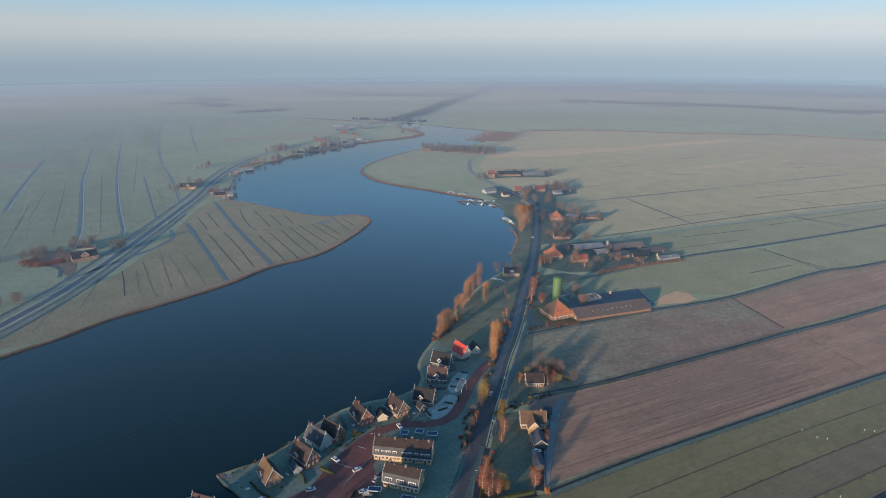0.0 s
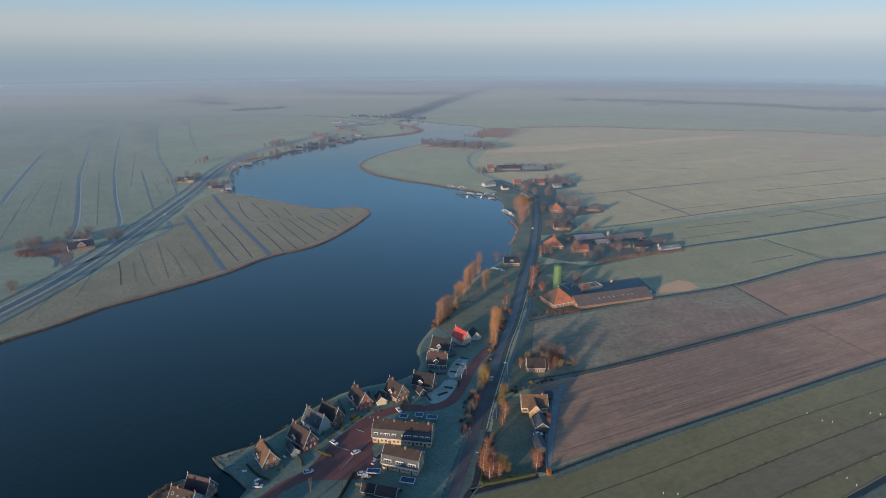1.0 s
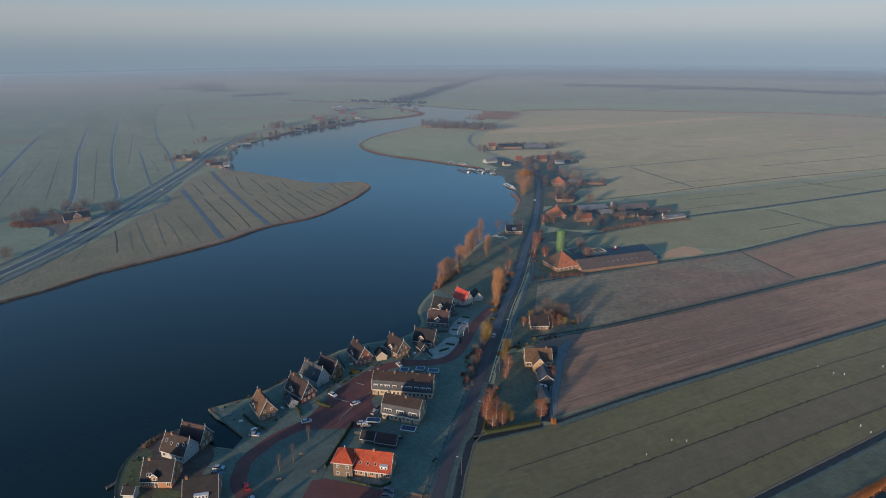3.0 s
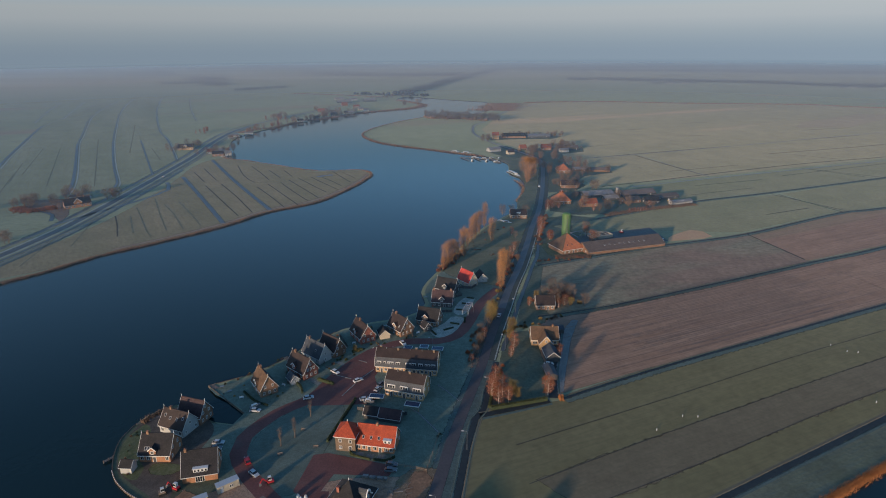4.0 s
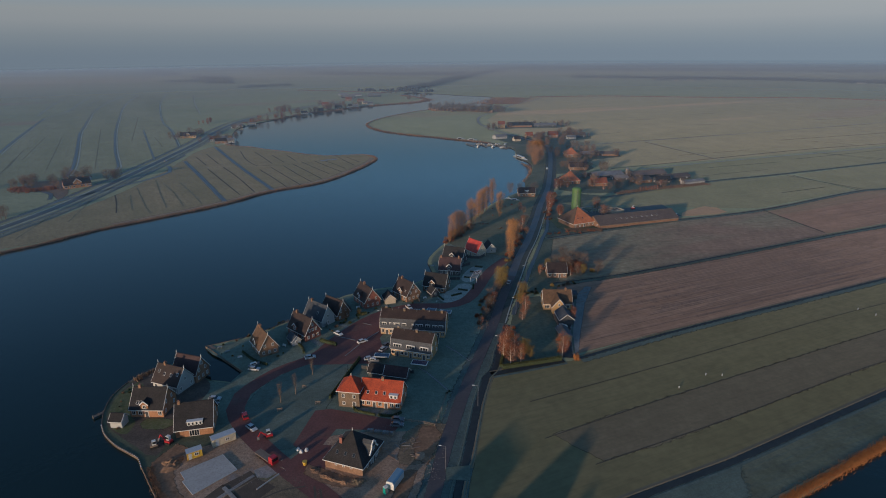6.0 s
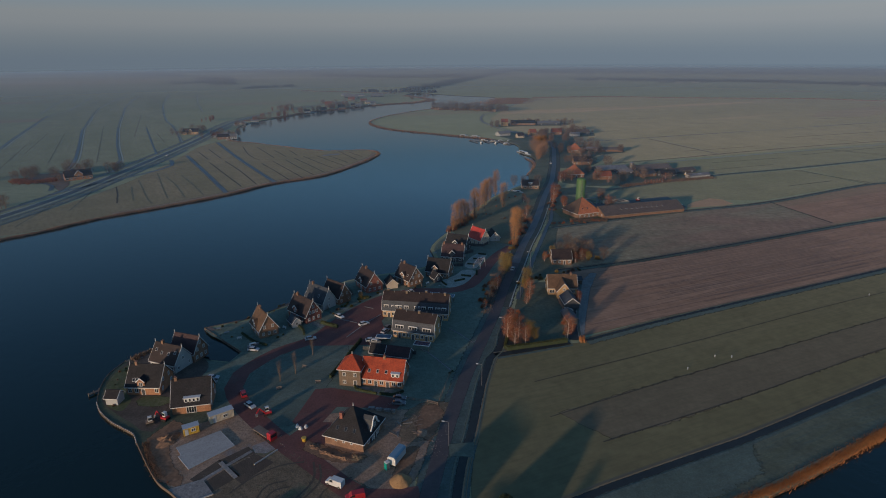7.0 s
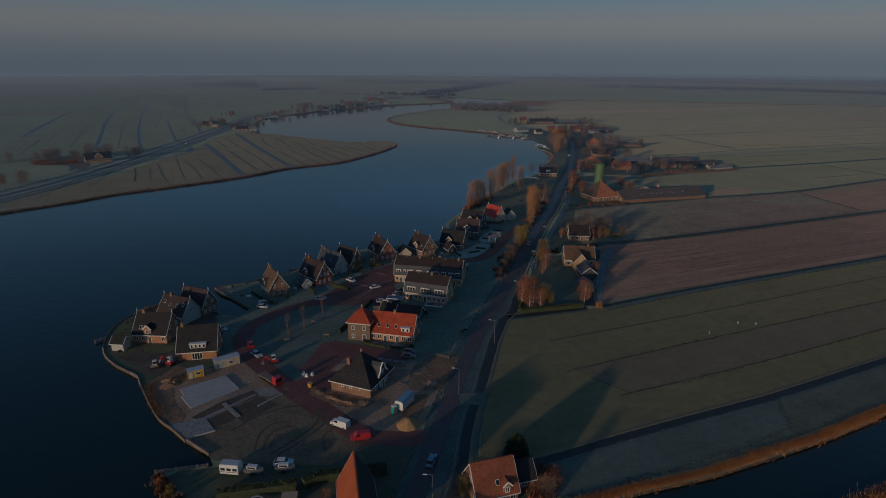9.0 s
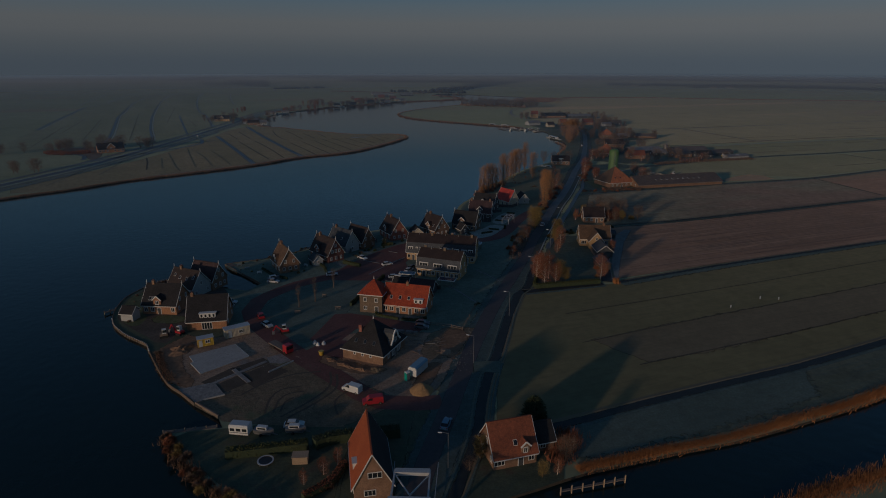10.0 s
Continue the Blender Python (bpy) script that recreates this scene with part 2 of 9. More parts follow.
T_ORANGE = courses(material("orange_tiles", [(0.2584, 0.0352, 0.0088), (0.304, 0.048, 0.012), (0.1976, 0.0272, 0.0088)], 0.35, 9, 0.75), 0.33, 0.03)
T_RED = courses(material("bright_red_tiles", [(0.36, 0.035, 0.024), (0.42, 0.05, 0.032), (0.28, 0.028, 0.02)], 0.35, 9, 0.7), 0.33, 0.03)
T_RUST = courses(material("weathered_orange_tiles", [(0.189, 0.0574, 0.0264), (0.234, 0.0738, 0.0336), (0.135, 0.0443, 0.0256)], 0.25, 9, 0.8), 0.33, 0.03)
T_PANTILE = courses(material("old_orange_pantiles", [(0.34, 0.115, 0.045), (0.40, 0.145, 0.058), (0.24, 0.085, 0.04)], 0.25, 9, 0.8), 0.33, 0.03)
T_OCHRE = courses(material("ochre_tiles", [(0.095, 0.058, 0.034), (0.118, 0.071, 0.04), (0.066, 0.042, 0.027)], 0.35, 9, 0.8), 0.33, 0.03)
T_SHEET = courses(material("barn_sheeting", [(0.098, 0.074, 0.06), (0.122, 0.092, 0.073), (0.075, 0.06, 0.051)], 0.06, 14, 0.7), 1.1, 0.03, "X")
T_GREY = courses(material("grey_sheeting", [(0.17, 0.165, 0.165), (0.22, 0.215, 0.215), (0.12, 0.12, 0.12)], 0.06, 14, 0.6), 1.1, 0.03, "X")
T_PURPLE = courses(material("wine_red_tiles", [(0.040, 0.021, 0.022), (0.052, 0.027, 0.028), (0.032, 0.018, 0.02)], 0.35, 9, 0.75), 0.33, 0.03)
M_SILO = courses(material("green_silo_steel", [(0.075, 0.145, 0.051), (0.098, 0.178, 0.068), (0.060, 0.112, 0.043)], 0.12, 10, 0.6, stretch=(1, 1, 0.2)), 1.4, 0.04)
for _m in (T_DARK, T_BROWN, T_SLATE, T_ORANGE, T_RED, T_RUST, T_PANTILE, T_OCHRE, T_SHEET, T_GREY, T_PURPLE):   # moss, soot and frost on old roofs
    grainy(_m, (0.35, 0.16), (1.6, 0.22), (5.0, 0.25))
for _m in (M_BRICK, M_DARKBRICK, M_REDBRICK, M_YBRICK, M_ORBRICK):
    grainy(_m, (0.5, 0.12), (2.5, 0.18))
M_SOLAR = material("solar_panel", [(0.015, 0.025, 0.06), (0.02, 0.035, 0.08), (0.01, 0.015, 0.04)], 0.5, 6, 0.25)
M_METAL = material("galvanised_steel", [(0.248, 0.253, 0.259), (0.286, 0.292, 0.297), (0.209, 0.215, 0.220)], 1.0, 6, 0.5, metal=0.6)
M_TYRE = material("tyre_rubber", [(0.015, 0.015, 0.015), (0.02, 0.02, 0.02), (0.01, 0.01, 0.01)], 2, 6, 0.9)
M_TIMBER = material("weathered_timber", [(0.17, 0.13, 0.1), (0.22, 0.175, 0.14), (0.12, 0.095, 0.075)], 0.5, 9, 0.9)
M_BOARD = material("pale_timber", [(0.36, 0.26, 0.16), (0.42, 0.31, 0.2), (0.28, 0.2, 0.125)], 0.5, 9, 0.85)


def paint(name, c, rough=0.35):
    return material(name, [c, tuple(min(1, v * 1.1 + 0.01) for v in c), tuple(v * 0.8 for v in c)], 1.2, 6, rough)


P_WHITE, P_SILVER, P_GREY, P_BLACK = paint("white_paint", (0.6, 0.6, 0.58)), paint("silver_paint", (0.42, 0.44, 0.46)), paint("grey_paint", (0.13, 0.14, 0.155)), paint("black_paint", (0.02, 0.02, 0.023))
P_RED, P_BLUE, P_YELLOW, P_GREEN = paint("red_paint", (0.34, 0.02, 0.028)), paint("blue_paint", (0.16, 0.25, 0.34)), paint("yellow_paint", (0.48, 0.32, 0.04)), paint("teal_plastic", (0.02, 0.3, 0.24))

for _m in (M_GROUND, M_PASTURE, M_OLIVE, M_PLOUGH, M_PLOUGH2, M_EAST, M_STUBBLE, M_WEST, M_PEN):
    grainy(patchy_edge(_m, 0.22), (0.035, 0.10), (0.3, 0.12))
for _m in (M_LAWN, M_GARDEN, M_RIME, M_FROST, M_ISLE_LAWN, M_VERGE):
    grainy(patchy_edge(_m, 0.5), (0.09, 0.14), (0.5, 0.16), (2.2, 0.22))
patchy_edge(M_SAND, 0.5)
for _m in (M_MUD, M_EARTH, M_CONCRETE, M_PAVING):
    grainy(patchy_edge(_m, 0.7), (0.12, 0.14), (0.8, 0.2), (3.0, 0.25))
M_HOAR = grainy(patchy_edge(material("white_hoar_turf", [(0.30, 0.325, 0.285), (0.36, 0.38, 0.335), (0.2, 0.225, 0.19)], 0.15, 10, 0.95), 0.8), (0.3, 0.15), (1.6, 0.25))
M_YARD = grainy(patchy_edge(material("worn_garden_lawn", [(0.088, 0.108, 0.07), (0.112, 0.128, 0.086), (0.07, 0.085, 0.06)], 0.06, 12, 0.95), 0.5), (0.1, 0.18), (0.6, 0.2), (2.2, 0.2))
for _m in (M_ASPHALT, M_CLINKER):
    grainy(patchy_edge(_m, 1.0), (0.15, 0.12), (1.2, 0.14))

# rough grass and tilled soil scatter light back towards the sun
for _m in (M_GROUND, M_PASTURE, M_OLIVE, M_PLOUGH, M_PLOUGH2, M_EAST, M_STUBBLE, M_WEST, M_PEN):
    _m.node_tree.nodes["Principled BSDF"].inputs["Diffuse Roughness"].default_value = 0.45

# water: dark, faintly rippled
M_WATER = bpy.data.materials.new("lake_water")
M_WATER.use_nodes = True
_n, _l = M_WATER.node_tree.nodes, M_WATER.node_tree.links
_b = _n["Principled BSDF"]
_b.inputs["Base Color"].default_value, _b.inputs["Roughness"].default_value, _b.inputs["IOR"].default_value = (0.010, 0.021, 0.021, 1), 0.08, 1.33
_b.inputs["Specular Tint"].default_value = (0.76, 0.92, 0.87, 1)
_geo = _n.new("ShaderNodeNewGeometry")
_nz = _n.new("ShaderNodeTexNoise")
_nz.inputs["Scale"].default_value, _nz.inputs["Detail"].default_value = 0.35, 3
_bp = _n.new("ShaderNodeBump")
_bp.inputs["Strength"].default_value, _bp.inputs["Distance"].default_value = 0.5, 0.14
_l.new(_geo.outputs["Position"], _nz.inputs["Vector"])
_l.new(_nz.outputs["Fac"], _bp.inputs["Height"])
_l.new(_bp.outputs[0], _b.inputs["Normal"])

M_DITCH = patchy_edge(material("frozen_ditch", [(0.084, 0.102, 0.112), (0.106, 0.124, 0.132), (0.13, 0.145, 0.146)], 0.05, 12, 0.5), 0.3)
M_SLOUGH = patchy_edge(material("weedy_ditch", [(0.04, 0.052, 0.056), (0.055, 0.067, 0.07), (0.075, 0.085, 0.082)], 0.06, 10, 0.5), 0.25)
M_BLACKDITCH = patchy_edge(material("ditch_water", [(0.014, 0.018, 0.02), (0.02, 0.026, 0.028), (0.03, 0.035, 0.034)], 0.05, 10, 0.75), 0.6)


# ---------------------------------------------------------------- mesh helpers
class Shape:
    """Collects vertices and faces for one mesh."""

    def __init__(self):
        self.v, self.f, self.rim = [], [], set()

    def add(self, verts, faces):
        k = len(self.v)
        self.v += [tuple(p) for p in verts]
        self.f += [tuple(k + i for i in q) for q in faces]
        return self

    def box(self, x0, y0, z0, x1, y1, z1, m=None):
        vs = [Vector(p) for p in ((x0, y0, z0), (x1, y0, z0), (x1, y1, z0), (x0, y1, z0), (x0, y0, z1), (x1, y0, z1), (x1, y1, z1), (x0, y1, z1))]
        if m:
            vs = [m @ p for p in vs]
        return self.add(vs, ((0, 3, 2, 1), (4, 5, 6, 7), (0, 1, 5, 4), (1, 2, 6, 5), (2, 3, 7, 6), (3, 0, 4, 7)))

    def prism(self, section, x0, x1):
        """A section in the y-z plane, counter-clockwise seen from +x, drawn out along x."""
        n = len(section)
        vs = [(x0, y, z) for y, z in section] + [(x1, y, z) for y, z in section]
        fs = [tuple(range(n))[::-1], tuple(range(n, 2 * n))] + [(i, (i + 1) % n, n + (i + 1) % n, n + i) for i in range(n)]
        return self.add(vs, fs)

    def column(self, outline, z0, z1):
        n = len(outline)
        vs = [(x, y, z0) for x, y in outline] + [(x, y, z1) for x, y in outline]
        return self.add(vs, [tuple(range(n))[::-1], tuple(range(n, 2 * n))] + [(i, (i + 1) % n, n + (i + 1) % n, n + i) for i in range(n)])

    def beam(self, p, q, w, h):
        """A bar of section w x h from p to q."""
        p, q = Vector(p), Vector(q)
        d = q - p
        m = Matrix.Translation(p) @ d.to_track_quat("X", "Z").to_matrix().to_4x4()
        return self.box(0, -w / 2, -h / 2, d.length, w / 2, h / 2, m)

    def tube(self, points, radii, n=6, cap=True):
        k = len(self.v)
        for i, p in enumerate(points):
            p = Vector(p)
            d = (Vector(points[min(i + 1, len(points) - 1)]) - Vector(points[max(i - 1, 0)])).normalized()
            a = d.orthogonal().normalized()
            b = d.cross(a)
            for j in range(n):
                w = 2 * math.pi * j / n
                self.v.append(tuple(p + (a * math.cos(w) + b * math.sin(w)) * radii[i]))
        for i in range(len(points) - 1):
            for j in range(n):
                self.f.append((k + i * n + j, k + i * n + (j + 1) % n, k + (i + 1) * n + (j + 1) % n, k + (i + 1) * n + j))
        if cap:
            self.f.append(tuple(k + (len(points) - 1) * n + j for j in range(n)))
            self.f.append(tuple(k + j for j in range(n))[::-1])
        return self

    def mesh(self, name, mat, smooth=False):
        me = bpy.data.meshes.new(name)
        me.from_pydata(self.v, [], self.f)
        me.materials.append(mat)
        if smooth:
            me.shade_smooth()
        if self.rim:
            fade = me.attributes.new("fade", "FLOAT", "POINT")
            fade.data.foreach_set("value", [1.0 if i in self.rim else 0.0 for i in range(len(self.v))])
        me.update()
        return me


def part(name, shape, mat, parent, label="", m=None, smooth=False):
    """Links one mesh under a thing or a part; shape is a Shape or a mesh that is shared."""
    me = shape.mesh(name, mat, smooth) if isinstance(shape, Shape) else shape
    ob = new(name, me)
    ob.parent = parent
    if m:
        ob.matrix_basis = m
    return tagged(ob, label)


def thing(name, label, category, m, group="", kind=""):
    ob = new(name)
    ob.matrix_basis = m
    ob.empty_display_size = 0.5
    return tagged(ob, label, category, group, kind)


def single(name, shape, mat, label, category, group="", kind="", m=None, smooth=False):
    ob = new(name, shape.mesh(name, mat, smooth))
    if m:
        ob.matrix_basis = m
    return tagged(ob, label, category, group, kind)


def curve(pts, step=6.0, closed=False):
    """A smooth line through the points of the plan."""
    pts = [Vector(p[:2]) for p in pts]
    n, out = len(pts), []
    for i in range(n if closed else n - 1):
        if closed:
            a, b, c, d = pts[i - 1], pts[i], pts[(i + 1) % n], pts[(i + 2) % n]
        else:
            a, b, c, d = pts[max(i - 1, 0)], pts[i], pts[i + 1], pts[min(i + 2, n - 1)]
        k = max(1, min(40, int((c - b).length / step)))
        for j in range(k):
            t = j / k
            out.append(0.5 * (2 * b + (c - a) * t + (2 * a - 5 * b + 4 * c - d) * t * t + (3 * b - a - 3 * c + d) * t ** 3))
    if not closed:
        out.append(pts[-1])
    return [(p.x, p.y) for p in out]


def soft_ribbon(pts, width, z, fade, step=5.0):
    """A strip along a smooth line whose sides thin out over that many metres."""
    line, s = curve(pts, step), Shape()
    for i, p in enumerate(line):
        d = (Vector(line[min(i + 1, len(line) - 1)]) - Vector(line[max(i - 1, 0)])).normalized()
        for k, off in enumerate((width / 2 + fade / 2, max(0.05, width / 2 - fade / 2), -max(0.05, width / 2 - fade / 2), -width / 2 - fade / 2)):
            if k in (0, 3):
                s.rim.add(len(s.v))
            s.v.append((p[0] - d.y * off, p[1] + d.x * off, z))
    for i in range(len(line) - 1):
        s.f += [(4 * i + k + 1, 4 * i + k + 5, 4 * i + k + 4, 4 * i + k) for k in range(3)]
    return s


def ribbon(pts, width, z, shape=None, step=6.0, ends=None):
    """A strip of that width along a smooth line."""
    line = curve(pts, step)
    s = shape or Shape()
    k = len(s.v)
    for i, p in enumerate(line):
        a, b = Vector(line[max(i - 1, 0)]), Vector(line[min(i + 1, len(line) - 1)])
        d = (b - a).normalized()
        w = width if not ends else ends[0] + (ends[1] - ends[0]) * i / max(1, len(line) - 1)
        nrm = Vector((-d.y, d.x)) * w / 2
        s.v += [(p[0] + nrm.x, p[1] + nrm.y, z), (p[0] - nrm.x, p[1] - nrm.y, z)]
    s.f += [(k + 2 * i + 1, k + 2 * i + 3, k + 2 * i + 2, k + 2 * i) for i in range(len(line) - 1)]
    return s


def sheet(outline, z, shape=None, skirt=0.0, fade=0.0):
    """A flat piece of ground with that outline, with a skirt down its edge if wanted."""
    s = shape or Shape()
    tris = tessellate_polygon([[Vector((x, y, 0)) for x, y in outline]])
    area = sum(a[0] * b[1] - b[0] * a[1] for a, b in zip(outline, outline[1:] + outline[:1]))
    k = len(s.v)
    s.v += [(x, y, z) for x, y in outline]
    for t in tris:
        a, b, c = (Vector(outline[i]) for i in t)
        s.f.append(tuple(k + i for i in (t if (b - a).cross(c - a) > 0 else t[::-1])))
    if skirt:
        n, j = len(outline), len(s.v)
        s.v += [(x, y, z - skirt) for x, y in outline]
        for i in range(n):
            q = (k + i, j + i, j + (i + 1) % n, k + (i + 1) % n)
            s.f.append(q if area > 0 else q[::-1])
    if fade:
        n, j = len(outline), len(s.v)
        for i, (x, y) in enumerate(outline):
            a, b, c = Vector(outline[i - 1]), Vector((x, y)), Vector(outline[(i + 1) % n])
            d = (b - a).normalized() + (c - b).normalized()
            d = d.normalized() * (fade if area > 0 else -fade) if d.length > 0.1 else Vector((0, 0))
            s.rim.add(len(s.v))
            s.v.append((x + d.y, y - d.x, z))
        for i in range(n):
            q = (k + i, j + i, j + (i + 1) % n, k + (i + 1) % n)
            s.f.append(q if area > 0 else q[::-1])
    return s


# ---------------------------------------------------------------- ground and water
LEFT_BANK = [(-900, -1800), (-560, -300), (-400, 120), (-320, 268), (-282, 331), (-262, 356), (-242, 388), (-216, 415), (-182, 454), (-156, 497), (-121, 530), (-101, 576), (-88, 621), (-85, 652),
             (-99, 672), (-149, 668), (-198, 697), (-250, 731), (-288, 756), (-309, 832), (-326, 905), (-323, 961), (-303, 1024), (-268, 1134), (-232, 1176), (-176, 1262), (-107, 1318), (-60, 1378), (-62, 1440), (-124, 1542), (-112, 1640)]
RIGHT_BANK = [(-95, 1646), (23, 1530), (94, 1480), (106, 1390), (98, 1300), (54, 1222), (-39, 1183), (-90, 1101), (-123, 1024), (-134, 951), (-107, 883), (-70, 843), (-19, 806), (12, 782), (49, 756), (73, 708),
              (71, 655), (80, 623), (81, 596), (74, 557), (67, 540), (61, 500), (48, 478), (31, 452), (13, 412), (4, 387), (-5, 358), (-13, 336), (-16, 320), (-13, 305), (-15, 295), (-24, 287), (-41, 281), (-55, 273)]
ESTATE_SHORE = [(-61, 266), (-68, 258), (-77, 243), (-90, 229), (-104, 221), (-82, 201), (-84, 194), (-95, 196), (-103, 207), (-112, 207), (-119, 201), (-122, 194), (-123, 186), (-122, 180), (-120, 174), (-117, 168),
                (-113, 163), (-107, 158), (-102, 155), (-97, 152), (-94, 148), (-90, 143), (-85, 137), (-80, 131.6), (-75, 128), (-69.5, 123.5), (-61.7, 118.7), (-59, 114.8), (-70.6, 111.8), (-65, 106), (-57, 99), (-49.5, 94), (-38, 86), (-26, 84)]
CANAL_NORTH = [(-20, 90), (-6, 93.5), (2.3, 97.2), (8, 100), (13.3, 102.8), (19, 105.5), (25, 107.7), (37.4, 112.4), (50.4, 116.8), (65, 123.2), (81, 130.6), (96, 138.4), (180, 185), (420, 300), (1200, 520)]
far_rim = [(4900 * math.cos(radians(a)), 4900 * math.sin(radians(a))) for a in range(5, 247, 4)]
land_edge = curve(LEFT_BANK, 8) + curve(RIGHT_BANK, 8) + curve(ESTATE_SHORE[:4], 4)[:-1] + ESTATE_SHORE[3:9] + curve(ESTATE_SHORE[9:25], 2) + ESTATE_SHORE[25:29] + curve(ESTATE_SHORE[29:], 3) + curve(CANAL_NORTH, 5) + far_rim
M_WETBANK = material("wet_bank_earth", [(0.04, 0.034, 0.026), (0.055, 0.046, 0.034), (0.03, 0.026, 0.02)], 0.3, 8, 0.9)


def bank(outline, label):
    """The steep earth edge between land and water."""
    n, sh = len(outline), Shape()
    sh.v = [(x, y, z) for z in (0.0, -1.6) for x, y in outline]
    sh.f = [(i, i + 1, n + i + 1, n + i) for i in range(n - 1)]
    single("bank", sh, M_WETBANK, label, "bank", kind="structure")


bank(land_edge[:-len(far_rim)], "steep wet earth bank of the lake")
single("ground", sheet(land_edge, 0.0), M_GROUND, "flat polder grassland pale with hoar frost", "ground", kind="structure")
CANAL_SOUTH = [(-60, 40), (-30, 62), (-6, 72), (30, 84), (60, 101), (76, 108), (190, 158), (430, 262), (1200, 470)]
south_rim = [(4900 * math.cos(radians(a)), 4900 * math.sin(radians(a))) for a in range(3, -113, -4)]
bank(curve(CANAL_SOUTH, 6), "steep wet earth bank of the canal")
single("ground_south", sheet(curve(CANAL_SOUTH, 6) + south_rim + [(-500, -1800), (-160, -300), (-90, -20)], 0.0), M_GROUND, "flat polder grassland south of the canal", "ground", kind="structure")
single("water", sheet([(4900 * math.cos(radians(a)), 4900 * math.sin(radians(a))) for a in range(0, 360, 6)], -0.7), M_WATER, "dark calm lake water reflecting the morning sky", "water", kind="structure")


def field(name, pts, mat, label, z=0.05, step=20, fade=None):
    """A piece of ground; its edge thins out raggedly over that many metres."""
    if fade is None:
        fade = 0.0 if mat in (M_CLINKER, M_ASPHALT, M_DITCH, M_CONCRETE) else 1.2
    return single(name, sheet(list(pts), z, fade=fade), mat, label, "field", kind="structure")


M_STRIP = grainy(patchy_edge(material("frosted_strip_grass", [(0.1175, 0.128, 0.077), (0.1429, 0.145, 0.0946), (0.094, 0.115, 0.0935)], 0.05, 14, 0.95, stretch=(0.15, 1.6, 1), turn=FIELD_TURN, spot=((0.085, 0.118, 0.112), 0.03, 0.52)), 0.4), (0.08, 0.2), (0.6, 0.2), (2.5, 0.2))
M_FALLOW = grainy(patchy_edge(material("greyish_fallow", [(0.135, 0.116, 0.0711), (0.1579, 0.136, 0.0863), (0.1168, 0.1048, 0.063)], 0.02, 30, 0.95, stretch=(0.12, 1.6, 1), turn=FIELD_TURN), 0.3), (0.1, 0.1), (0.6, 0.12))
M_FALLOW.node_tree.nodes["Principled BSDF"].inputs["Diffuse Roughness"].default_value = 0.45
# fields east of the road, from the canal northward
field("field", [(16, 199), (47, 209), (89, 230), (151, 258), (211, 284), (420, 372), (640, 430), (300, 264), (190, 210), (139, 184), (85, 155), (56, 141), (38, 132), (20, 124), (1.2, 121), (1.6, 130), (2.4, 140), (4.4, 151), (6.8, 166), (9.2, 181), (13, 196)], M_OLIVE, "dull olive pasture with thin drainage lines")
field("field", [(14, 118), (21, 121.4), (38, 129.6), (56, 138), (120, 169.4), (299, 257), (330, 262), (178, 185), (96, 143), (72, 130.5), (50, 121), (32, 114.5), (20, 109.5), (14, 114)], M_STRIP, "narrow strip of frosted grass along the canal", 0.056)
field("field", [(15, 117.6), (22, 121), (38, 128.6), (56, 137), (80, 148.5), (76, 138), (60, 129.5), (40, 120.5), (24, 113.6), (15, 110.5)], M_FROST, "teal frosted grass at the end of the canal strip", 0.0605, fade=5)
field("field", [(30, 163), (50, 172), (85, 188), (155, 220.6), (216, 248), (300, 285), (430, 340), (420, 326), (260, 253), (199, 224.5), (141, 198.5), (94, 175.5), (60, 159), (42, 152)], M_FALLOW, "greyish brown fallow strip between drainage lines", 0.06, fade=2.5)
field("field", [(45, 214), (88, 234), (150, 261), (262, 309), (244, 365), (148, 322), (90, 297), (50, 284), (44, 250)], M_PLOUGH, "ploughed brown clay field with pale furrows")
field("field", [(262.5, 309.5), (560, 440), (640, 560), (418, 440), (342, 408), (244.5, 365.5)], M_PLOUGH, "ploughed brown clay field with pale furrows")
field("field", [(52, 290), (88, 302), (148, 328), (240, 369), (226, 426), (148, 398), (101, 379), (62, 362), (54, 330)], M_PLOUGH2, "brownish stubble field whitened by frost")
field("field", [(241, 370), (342, 414), (700, 590), (560, 560), (412, 508), (334, 481), (227, 428)], M_PLOUGH, "ploughed brown clay field with pale furrows")
field("field", [(104, 432), (150, 440), (226, 433), (334, 489), (317, 548), (222, 519), (126, 467), (84, 450)], M_PASTURE, "smooth green pasture with frost")
field("field", [(340, 489), (412, 516), (800, 660), (800, 740), (499, 628), (322, 550)], M_PASTURE, "smooth green pasture with frost")
field("field", [(215, 526), (316, 561), (499, 636), (900, 800), (900, 850), (566, 721), (288, 619), (190, 580)], M_PASTURE, "smooth green pasture with frost")

# meadow of the western peninsula, and the strips west of the dyke road
field("field", curve([(-296, 350), (-262, 362), (-242, 394), (-216, 421), (-182, 460), (-156, 503), (-124, 534), (-105, 578), (-92, 621), (-89, 650), (-100, 668), (-149, 663), (-198, 692), (-250, 726), (-288, 750), (-303, 705), (-290, 600), (-284, 480)], 8, True), M_PEN, "low reedy meadow cut by narrow ditches")
D_A = [(-440, 500), (-535, 689), (-580, 773), (-652, 914), (-729, 1068), (-858, 1462)]
D_B = [(-372, 556), (-390, 596), (-429, 667), (-546, 869), (-581, 938), (-639, 1049), (-710, 1187), (-764, 1315), (-812, 1439), (-850, 1560)]
D_C = [(-342, 591), (-351, 613), (-398, 694), (-451, 790), (-505, 891), (-570, 1019), (-674, 1227), (-760, 1417), (-832, 1600)]
D_D = [(-330, 649), (-388, 755), (-467, 900)]
